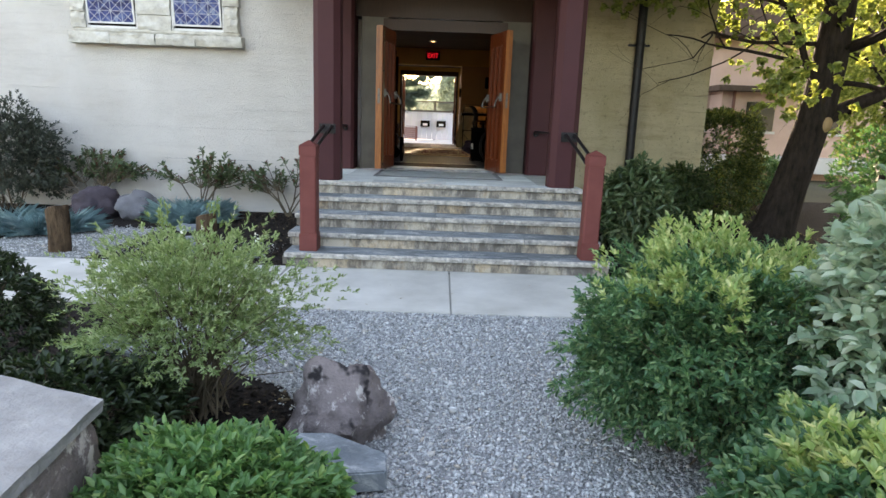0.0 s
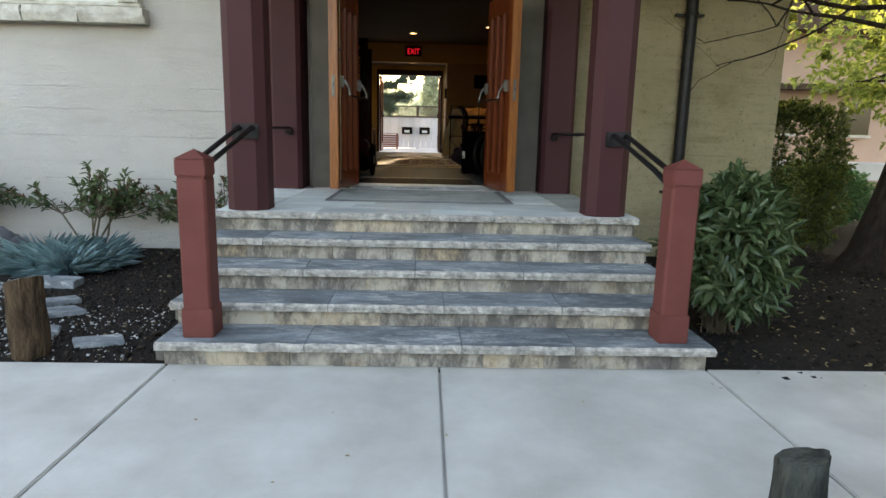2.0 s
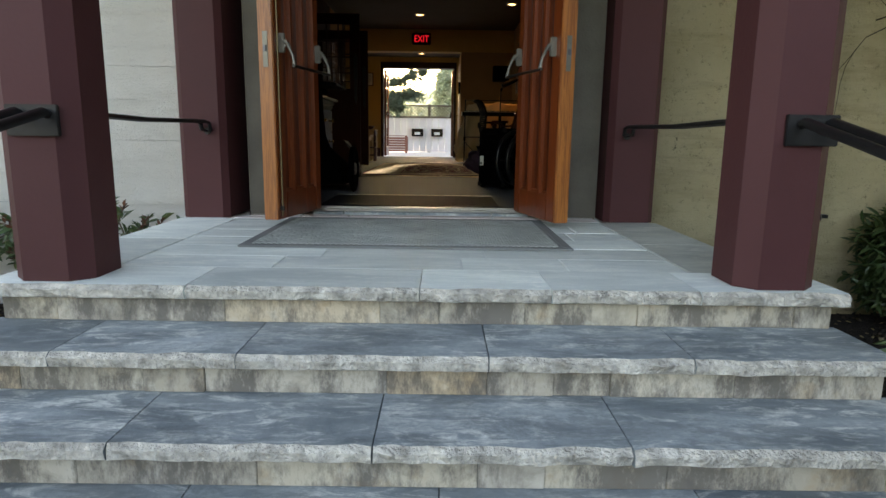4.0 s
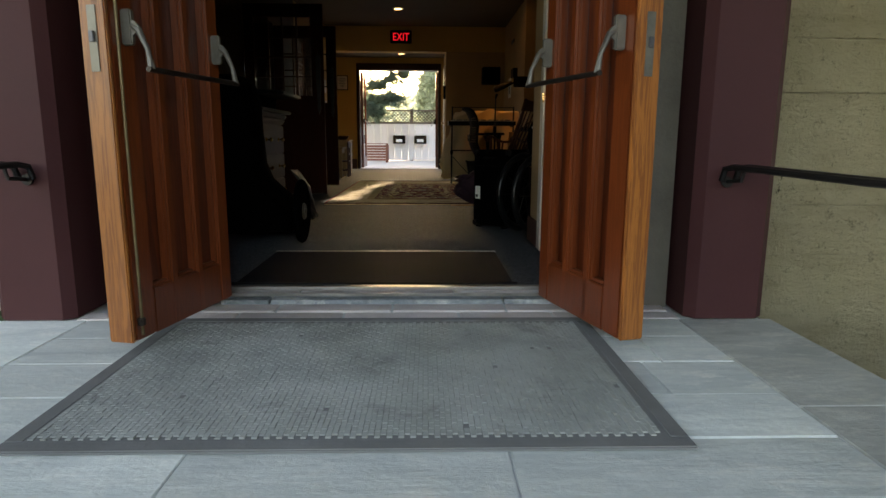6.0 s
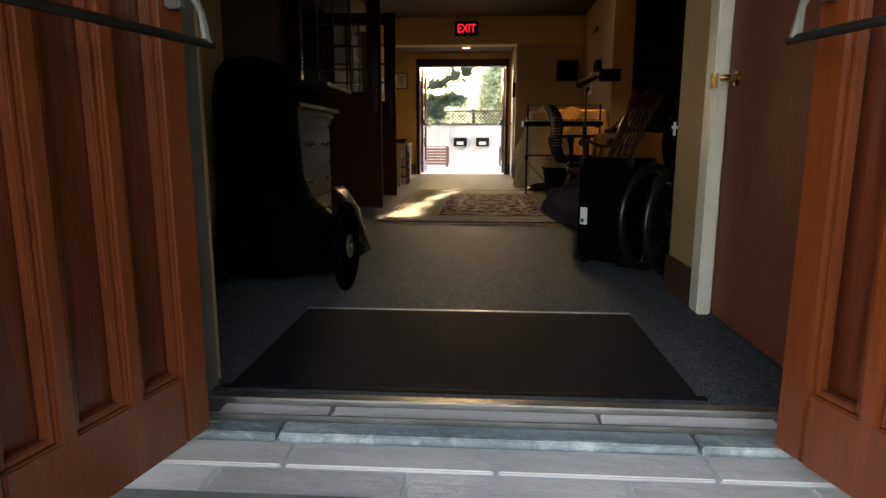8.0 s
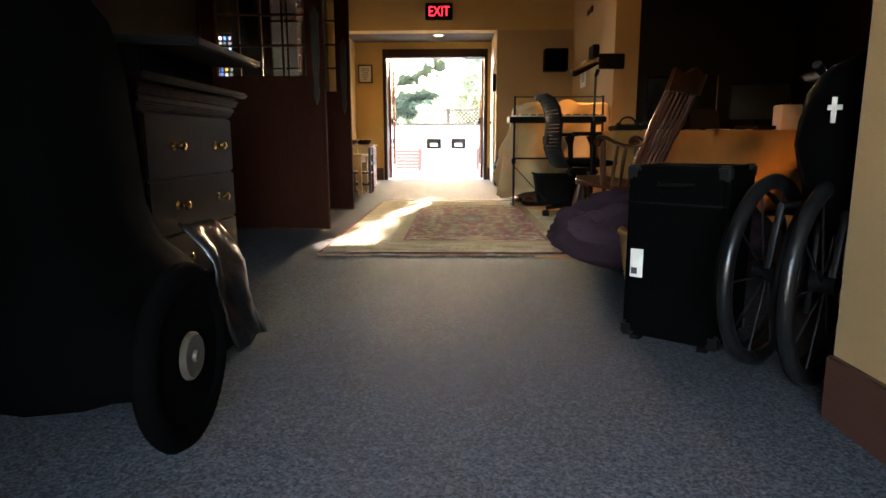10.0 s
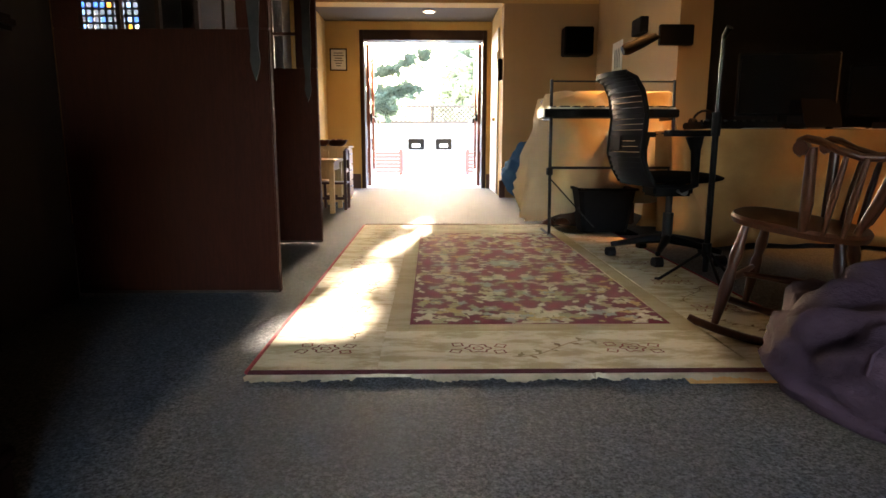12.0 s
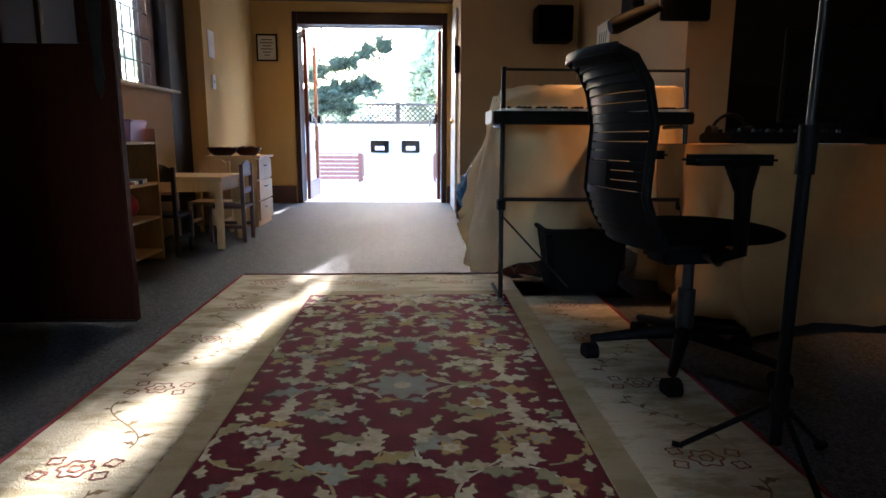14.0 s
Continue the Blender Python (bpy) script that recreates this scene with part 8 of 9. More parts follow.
def glazed_cupboard():
    """A dark cupboard with leaded glass doors in the dim corner."""
    c = thing("glazed_cupboard", (2.45, 12.55, FLOOR), "tall dark wooden cupboard with glazed doors", "cupboard")
    part("carcass", B(-0.32, 0.32, -0.20, 0.18, 0.0, 0.86, 0.006), DARK_WOOD, c)
    part("top", B(-0.35, 0.35, -0.23, 0.20, 0.8605, 0.89, 0.006), DARK_WOOD, c)
    for s in (-1, 1):
        d = part("door", B(min(s * 0.31, s * 0.004), max(s * 0.31, s * 0.004), 0.181, 0.20, 0.04, 0.84, 0.004), DARK_WOOD, c)
        part("knob", blob(0.012, 0.012, 0.012, 2, 0.0, 1, 2), BRASS, d, "", 60).location = (s * 0.03, 0.21, 0.45)


glazed_cupboard()


# ---- plants and stones in front ----
def bush(name, at, radii, seed, material, label, n_tips, per, length, width, low=-0.7, inner=0.55, lumps=0.25, freq=2.2, lift=0.2, spread=0.9, stems=9, category="shrub", lean=(0, 0), young=0.0, bloom=0, boxy=False):
    """A shrub: stems from one root that fork to twig ends, with leaves in rosettes there."""
    b = thing(name, at, label, category)
    r = np.random.default_rng(seed)
    tips, outs = shell_tips(r, n_tips, radii, (lean[0], lean[1], radii[2] * 0.98), low, inner, lumps, freq, seed, boxy)
    keep = tips[:, 2] > 0.03
    tips, outs = tips[keep], outs[keep]
    bm = bmesh.new()
    pick = r.choice(len(tips), min(len(tips), stems * 4), False)
    for k, i in enumerate(pick):
        t = tips[i]
        base = np.array([r.normal(0, radii[0] * 0.12), r.normal(0, radii[1] * 0.12), 0.0])
        mid = base * 0.6 + t * 0.4 + np.array([0, 0, radii[2] * 0.15])
        thick = (0.012 if stems < 30 else 0.006) if k < stems else 0.004
        ring_tube(bm, [base, mid + r.normal(0, 0.02, 3), t * 0.95], [thick, thick * 0.65, thick * 0.2], 5)
    part("branchwork", bm, TWIG, b)["kind"] = "stuff"
    if young:
        # high tips get young leaves whose raised yellow also stands for light from above
        top = np.array([noise.noise(Vector(v) * 7.0 + Vector((seed, 0, 0))) for v in tips.tolist()]) * 0.55 + tips[:, 2] / (radii[2] * 2) > young
        new_tips, new_outs = tips[top], outs[top]
        tips, outs = tips[~top], outs[~top]
        fresh = new("young_growth", leaf_mesh("young_growth", *tip_leaves(r, new_tips + new_outs * 0.012, new_outs, per, length, width, spread, lift + 0.3), L_YOUNG))
        fresh.parent, fresh["kind"], fresh["label"] = b, "stuff", "pale yellow young leaves, brightened as if lit from above"
    leaves = new("foliage", leaf_mesh("foliage", *tip_leaves(r, tips, outs, per, length, width, spread, lift), material))
    leaves.parent = b
    leaves["kind"] = "stuff"
    if bloom:
        some = r.choice(len(tips), bloom, False)
        flowers = new("blossom", leaf_mesh("blossom", *tip_leaves(r, tips[some] + outs[some] * 0.02, outs[some], 4, 0.014, 0.008, 1.0, 0.4), L_BLOSSOM))
        flowers.parent, flowers["kind"], flowers["label"] = b, "stuff", "tiny white blossoms"
    return b


bush("willowy_bush", (-0.28, 4.32, -0.014), (0.50, 0.34, 0.43), 31, L_SALVIA, "loose pale green willowy bush over dark mulch", 3600, 9, 0.024, 0.0075, -0.30, 0.30, 0.70, 3.4, 0.45, 0.9, 40, bloom=60)
bush("low_hedge", (0.20, 3.24, -0.014), (0.39, 0.34, 0.235), 32, L_HEDGE, "low glossy green hedge beside the path", 2600, 8, 0.034, 0.0145, -0.3, 0.7, 0.2, 3.0, 0.35, 0.9, 8, "hedge")
bush("low_hedge", (-0.62, 3.95, -0.014), (0.45, 0.35, 0.20), 33, L_DARK, "dark low shrub behind the stone wall", 700, 7, 0.045, 0.018, -0.4, 0.6)
bush("round_shrub", (-1.50, 4.50, -0.014), (0.48, 0.5, 0.34), 34, L_DARK, "dark rounded clipped shrub", 1800, 8, 0.035, 0.014, -0.5, 0.75, 0.12)
bush("leafy_bush", (1.98, 4.08, -0.014), (0.62, 0.48, 0.46), 35, L_BUSH, "dense bright green leafy bush with yellow tips", 8200, 9, 0.031, 0.0115, -0.75, 0.60, 0.36, 3.6, 0.25, 0.9, 12, young=0.91)
bush("leafy_bush", (1.98, 3.05, -0.014), (0.46, 0.42, 0.33), 36, L_BUSH, "bright green leafy bush beside the path", 3000, 10, 0.036, 0.0165, -0.6, 0.66, 0.28, 3.2, 0.25, young=0.90)
bush("variegated_bush", (2.52, 3.66, -0.014), (0.50, 0.45, 0.70), 37, L_PITTO, "grey-green variegated bush with rounded leaves", 1500, 9, 0.058, 0.034, -0.6, 0.7, 0.25, 2.2, 0.3, 0.85, 14)
bush("fine_leaf_bush", (5.9, 8.0, -0.014), (1.05, 0.8, 0.80), 38, L_HEDGE, "light green fine-leaved bush under the tree", 1900, 8, 0.05, 0.018, -0.6, 0.75)
bush("path_side_bush", (2.45, 5.35, -0.014), (0.33, 0.30, 0.24), 46, L_BUSH, "small toothed-leaf plant by the sidewalk", 420, 8, 0.036, 0.017, -0.4, 0.5)


def leggy_rhododendron(at, seed, h, w, label, heads=34, per=10):
    b = thing("rhododendron", at, label, "shrub", "rhododendrons along the wall")
    r = np.random.default_rng(seed)
    bm = bmesh.new()
    tips, outs = [], []
    for k in range(7):
        a = r.uniform(0, 2 * math.pi)
        base = np.array([r.normal(0, 0.03), r.normal(0, 0.03), 0.0])
        fork = base + np.array([math.cos(a) * w * 0.4, math.sin(a) * w * 0.22, h * r.uniform(0.35, 0.5)])
        ring_tube(bm, [base, (base + fork) / 2 + r.normal(0, 0.02, 3), fork], [0.013, 0.010, 0.008], 6)
        for j in range(max(2, heads // 7)):
            d = np.array([math.cos(a) * 0.7 + r.normal(0, 0.5), (math.sin(a) * 0.6 + r.normal(0, 0.35)) * 0.6, r.uniform(0.5, 1.2)])
            d = d / np.linalg.norm(d)
            tip = fork + d * np.array([w * 0.75, w * 0.55, h * 0.55]) * np.array([1.0, 1.0, r.uniform(0.4, 1.1)]) * r.uniform(0.5, 1.05)
            ring_tube(bm, [fork, (fork + tip) / 2 + r.normal(0, 0.012, 3), tip], [0.006, 0.005, 0.004], 5)
            tips.append(tip)
            outs.append(d)
    part("branchwork", bm, TWIG, b)["kind"] = "stuff"
    tips, outs = np.array(tips), np.array(outs)
    leaves = new("foliage", leaf_mesh("foliage", *tip_leaves(r, tips, outs, per, 0.080, 0.034, 1.1, 0.0), L_RHODO_FRESH))
    leaves.parent = b
    leaves["kind"] = "stuff"
    buds = new("bud_growth", leaf_mesh("bud_growth", *tip_leaves(r, tips[::2] + outs[::2] * 0.02, outs[::2], 7, 0.045, 0.022, 0.7, 0.3), L_BUD))
    buds.parent = b
    buds["kind"] = "stuff"
    return b


leggy_rhododendron((-2.42, 10.02, -0.012), 51, 0.93, 0.62, "leggy rhododendron with brown buds before the wall", 70, 11)
leggy_rhododendron((-3.85, 10.0, -0.012), 52, 0.92, 0.70, "leggy rhododendron with brown buds before the wall", 98, 11)
leggy_rhododendron((-1.25, 10.04, -0.012), 53, 0.84, 0.60, "slender rhododendron beside the porch", 63, 9)
bush("tall_wall_shrub", (-4.95, 9.85, -0.012), (0.82, 0.45, 0.68), 41, L_WALL_SHRUB, "tall grey-green shrub against the church wall", 3600, 8, 0.042, 0.018, -0.7, 0.62, 0.42, 3.0)
bush("rhododendron_bush", (2.74, 7.85, -0.012), (0.36, 0.42, 0.53), 42, L_RHODO_FRESH, "full rhododendron bush beside the steps", 520, 10, 0.11, 0.032, -0.75, 0.6, 0.22, 2.2, -0.15, 1.1, 12)
bush("dark_rhododendron", (4.05, 10.05, -0.012), (0.42, 0.34, 0.44), 43, L_RHODO, "dark low rhododendron under the hedge", 620, 10, 0.10, 0.030, -0.75, 0.55, 0.25, 2.2, -0.15, 1.1, 12)
bush("tall_hedge", (4.72, 11.0, -0.012), (0.80, 0.48, 0.84), 44, L_BOX, "tall square-clipped hedge at the corner of the church", 4200, 8, 0.050, 0.022, -0.95, 0.70, 0.10, 3.0, boxy=True)
bush("tall_hedge", (6.3, 12.6, -0.012), (0.8, 0.6, 0.5), 45, L_BUSH, "sunlit hedge beyond the church corner", 1500, 8, 0.06, 0.026, -0.75, 0.7, 0.15, 2.5)
for x, y, s in ((3.05, 7.55, 61), (3.9, 8.6, 62)):
    bush("ground_cover", (x + 0.9, y, -0.012), (0.22, 0.16, 0.08), s, L_DARK, "sparse low ground cover on the mulch", 70, 6, 0.05, 0.02, -0.1, 0.4)


def fescue(at, seed, n, h):
    g = thing("blue_grass", at, "tuft of blue-grey fescue grass", "grass tuft", "grass tufts")
    r = np.random.default_rng(seed)
    a, t = r.uniform(0, 2 * math.pi, n), r.uniform(0.15, 1.1, n)
    base = np.stack([np.cos(a) * r.uniform(0, 0.10, n), np.sin(a) * r.uniform(0, 0.10, n), np.zeros(n)], 1)
    way = np.stack([np.cos(a) * t, np.sin(a) * t, np.full(n, 0.75)], 1)
    up = np.stack([-np.cos(a), -np.sin(a), np.full(n, 0.8)], 1)
    blades = new("blades", leaf_mesh("blades", base, way, up, h * r.uniform(0.6, 1.15, n), np.full(n, 0.0026), L_GRASS, 0.1, 0.55))
    blades.parent = g
    blades["kind"] = "stuff"


for k, (x, y) in enumerate(((-2.42, 9.27), (-2.20, 9.20), (-2.12, 9.42), (-2.55, 9.40), (-2.32, 9.36), (-3.52, 8.26), (-3.78, 8.15), (-3.3, 8.45), (-3.95, 8.45))):
    fescue((x, y, -0.012), 70 + k, 620, 0.31)


def boulder(at, r, seed, material, label, rough=0.18, turn=0):
    b = thing("boulder", at, label, "boulder", turn=turn)
    part("stone", blob(r[0], r[1], r[2], seed, rough, 1.3, 4, r[2] * 0.75), material, b, "", 60).location = (0, 0, r[2] * 0.72)


boulder((-3.55, 9.50, -0.03), (0.29, 0.22, 0.23), 5, ROCK_PLUM, "rounded plum grey boulder in the bed", 0.34)
boulder((-2.98, 9.42, -0.02), (0.28, 0.22, 0.20), 6, ROCK_GREY, "rounded grey boulder in the bed", 0.34)
boulder((0.40, 4.18, -0.04), (0.195, 0.17, 0.185), 7, ROCK, "rough brown rock with pale lichen by the path", 0.42)


def slab_stone(at, pts, h, label, turn=0, tilt=0):
    s = thing("slate_slab", at, label, "stone slab", "loose slate slabs")
    s.matrix_basis = pose(*at, tilt, 0, turn)
    part("stone", prism(pts, 0.0, h, "z", 0.006), SLATE, s)


slab_stone((0.45, 3.82, 0.02), [(-0.20, 0.09), (-0.06, 0.12), (0.18, 0.05), (0.21, -0.05), (0.06, -0.10), (-0.12, -0.02)], 0.085, "blue-green slate block at the gravel edge", -12, 8)
slab_stone((0.50, 3.52, -0.01), [(-0.16, 0.08), (0.10, 0.10), (0.16, -0.02), (0.02, -0.1), (-0.14, -0.06)], 0.035, "flat slate slab at the gravel edge", -20)
slab_stone((-1.05, 7.45, -0.012), [(-0.16, 0.06), (0.1, 0.09), (0.15, -0.04), (-0.1, -0.08)], 0.03, "flat slate slab in the mulch", 10)
slab_stone((-1.75, 8.25, -0.012), [(-0.16, 0.08), (0.12, 0.08), (0.15, -0.05), (-0.12, -0.08)], 0.035, "flat slate slab in the mulch", 30)
slab_stone((-1.52, 7.62, -0.009), [(-0.2, 0.05), (0.1, 0.1), (0.2, -0.02), (0.0, -0.09), (-0.16, -0.06)], 0.03, "blue-grey slate slab in the gravel", -15)
slab_stone((-1.62, 7.98, -0.009), [(-0.15, 0.1), (0.12, 0.09), (0.2, -0.06), (-0.12, -0.1)], 0.035, "blue-grey slate slab in the gravel", 25)
slab_stone((-2.05, 8.75, -0.012), [(-0.2, 0.09), (0.16, 0.11), (0.2, -0.06), (-0.14, -0.1)], 0.06, "flat slate slab in the mulch", -10)
slab_stone((1.97, 5.55, -0.014), [(-0.22, 0.12), (0.18, 0.14), (0.3, -0.02), (0.1, -0.2), (-0.2, -0.16)], 0.05, "broad pale slab under the log", 5)
slab_stone((-0.95, 5.25, -0.014), [(-0.16, 0.4), (0.1, 0.3), (0.3, -0.2), (0.2, -0.4), (-0.2, -0.2)], 0.03, "slate slab at the gravel edge", 5)


def log_post(at, r, h, seed, label, end=CUT_GREY):
    b = thing("log_post", at, label, "log post", "short log posts")
    bm = bmesh.new()
    seg = 22
    rings = []
    for j, z in enumerate((0, h * 0.15, h * 0.3, h * 0.45, h * 0.6, h * 0.78, h * 0.93, h)):
        rings.append([bm.verts.new((r * (1 + 0.22 * noise.noise(Vector((math.cos(a) * 1.5, math.sin(a) * 1.5, seed))) + 0.20 * noise.noise(Vector((math.cos(a) * 4, math.sin(a) * 4, z * 5 + seed)))) * math.cos(a) * (1.0 if j < 7 else 0.97),
                                    r * (1 + 0.22 * noise.noise(Vector((math.cos(a) * 1.5, math.sin(a) * 1.5, seed))) + 0.20 * noise.noise(Vector((math.cos(a) * 4, math.sin(a) * 4, z * 5 + seed)))) * math.sin(a) * (1.0 if j < 7 else 0.97), z)) for a in (2 * math.pi * k / seg for k in range(seg))])
    for j, ring in enumerate(rings[-3:]):
        for v in ring:
            v.co.z += (v.co.x * 0.28 - v.co.y * 0.2) * (0.3, 0.75, 1.0)[j]
    for a, c in zip(rings, rings[1:]):
        for k in range(seg):
            bm.faces.new((a[k], a[(k + 1) % seg], c[(k + 1) % seg], c[k]))
    bm.faces.new(rings[0][::-1])
    top_ring = [v.co.copy() for v in rings[-1]]
    part("bark", bm, BARK_LOG if end is CUT_GREY else BARK_MOSS, b, "", 50)
    cap = bmesh.new()
    cap.faces.new([cap.verts.new((v.x * 0.985, v.y * 0.985, v.z + 0.001)) for v in top_ring])
    ex = bmesh.ops.extrude_face_region(cap, geom=list(cap.faces))
    for v in ex["geom"]:
        if isinstance(v, bmesh.types.BMVert):
            v.co.z -= 0.02
    bmesh.ops.recalc_face_normals(cap, faces=cap.faces)
    part("cut_top", cap, end, b, "weathered cut top")
    return b


log_post((-1.32, 7.27, -0.012), 0.092, 0.42, 3, "short upright log with bark in the mulch")
log_post((-2.78, 7.45, -0.012), 0.095, 0.42, 4, "short upright log with bark in the mulch")
log_post((1.95, 5.68, 0.034), 0.075, 0.27, 5, "short dark mossy log on a flat stone", BARK_MOSS)

wall_cap = thing("garden_wall", (-0.10, 3.35, -0.014), "low garden wall with a rough stone cap", "garden wall")


def rough_block(outline, z0, z1, seed, amount):
    """An upright block with broken, uneven faces and a worn rim."""
    bm = prism(outline, z0, z1, "z")
    bmesh.ops.subdivide_edges(bm, edges=list(bm.edges), cuts=14, use_grid_fill=True)
    for v in bm.verts:
        n = noise.fractal(v.co * 7 + Vector((seed, 0, 0)), 0.8, 2.1, 4) * amount
        v.co += Vector((n, n, n * 0.4))
    return bm


part("wall_body", rough_block([(-0.02, -0.02), (-1.4, 0.445), (-1.4, -1.3), (0.07, -1.3)], 0.0, 0.498, 3, 0.02), ROCK, wall_cap, "", 50)
part("wall_cap", rough_block([(-0.01, 0.0), (-1.4, 0.465), (-1.4, -1.34), (0.08, -1.34)], 0.50, 0.534, 5, 0.012), CAP_STONE, wall_cap, "rough pale cap", 50)

grng = np.random.default_rng(91)
near = scatter(grng, 84000, -0.9, 2.0, 3.0, 5.87)
edge = np.interp(near[:, 1], [3.0, 3.9, 4.3, 4.62, 4.85, 5.05], [0.30, 0.30, 0.24, 0.05, -0.35, -0.95]) + grng.normal(0, 0.04, len(near))
near = near[near[:, 0] > edge]
tagged(new("gravel", stones("gravel", grng, near, -0.006, 0.0074, 0.9, GRAVEL)), "loose grey gravel stones", "gravel", kind="stuff")
more = scatter(grng, 16000, 0.2, 1.7, 1.6, 3.0)
tagged(new("gravel", stones("gravel", grng, more, -0.006, 0.0076, 0.9, GRAVEL)), "loose grey gravel stones", "gravel", kind="stuff")
west_bed = np.concatenate([scatter(grng, 5600, -3.65, -2.42, 7.2, 8.7), scatter(grng, 700, -2.42, -0.8, 7.18, 8.2), np.stack([grng.normal(-2.42, 0.12, 700), grng.uniform(7.2, 8.7, 700)], 1), np.stack([grng.uniform(-3.6, -2.4, 600), grng.normal(8.72, 0.10, 600)], 1)])
tagged(new("gravel", stones("gravel", grng, west_bed, -0.010, 0.0075, 0.8, GRAVEL)), "grey gravel strewn in the bed", "gravel", kind="stuff")
chips = np.concatenate([scatter(grng, 5000, -2.4, -0.6, 7.16, 10.3), scatter(grng, 5000, 2.4, 5.8, 7.0, 10.6), scatter(grng, 4200, -1.6, 0.26, 3.2, 4.6), scatter(grng, 1200, -2.4, -0.95, 4.5, 5.8), scatter(grng, 900, 2.1, 3.2, 4.6, 5.8)])
tagged(new("bark_chips", stones("bark_chips", grng, chips, -0.012, 0.013, 0.55, CHIP)), "dark bark chips on the beds", "mulch", kind="stuff")


def litter(n, x0, x1, y0, y1, z, size, seed, label):
    r = np.random.default_rng(seed)
    xy = scatter(r, n, x0, x1, y0, y1)
    base = np.concatenate([xy, np.full((n, 1), z)], 1)
    a = r.uniform(0, 2 * math.pi, n)
    way = np.stack([np.cos(a), np.sin(a), r.uniform(0, 0.2, n)], 1)
    up = np.concatenate([r.normal(0, 0.15, (n, 2)), np.ones((n, 1))], 1)
    tagged(new("fallen_leaves", leaf_mesh("fallen_leaves", base, way, up, size * r.uniform(0.6, 1.2, n), size * 0.5 * r.uniform(0.6, 1.2, n), L_FALLEN)), label, "fallen leaves", kind="stuff")


litter(14, -1.5, 3.2, 5.95, 7.05, 0.004, 0.022, 5, "few small dry leaves on the sidewalk")
litter(160, 2.5, 5.8, 7.1, 10.4, -0.002, 0.04, 6, "dry leaves scattered on the mulch")
litter(90, -1.3, 0.35, 3.4, 5.6, 0.0, 0.03, 7, "dry leaves scattered on the mulch")


# ---- trees ----
def limb(bm, r, p, d, length, rad, depth, ends, spread=0.55, up=0.15):
    """A tapering limb that forks; collects twig ends."""
    pts, rads = [p.copy()], [rad]
    n = 5
    for k in range(n):
        d = d + r.normal(0, 0.14, 3)
        d[2] += up * 0.1
        d /= np.linalg.norm(d)
        p = p + d * length / n
        pts.append(p.copy())
        rads.append(rad * (1 - 0.45 * (k + 1) / n))
    ring_tube(bm, pts, rads, 9 if rad > 0.06 else 5, False)
    if depth == 0:
        ends.append((p, d))
        ends.append((pts[3], d))
        return
    for k in range(r.integers(2, 4)):
        nd = d + r.normal(0, spread, 3)
        nd /= np.linalg.norm(nd)
        limb(bm, r, pts[-1] if k < 2 else pts[3], nd, length * r.uniform(0.62, 0.85), rads[-1] * 0.75, depth - 1, ends, spread, up)


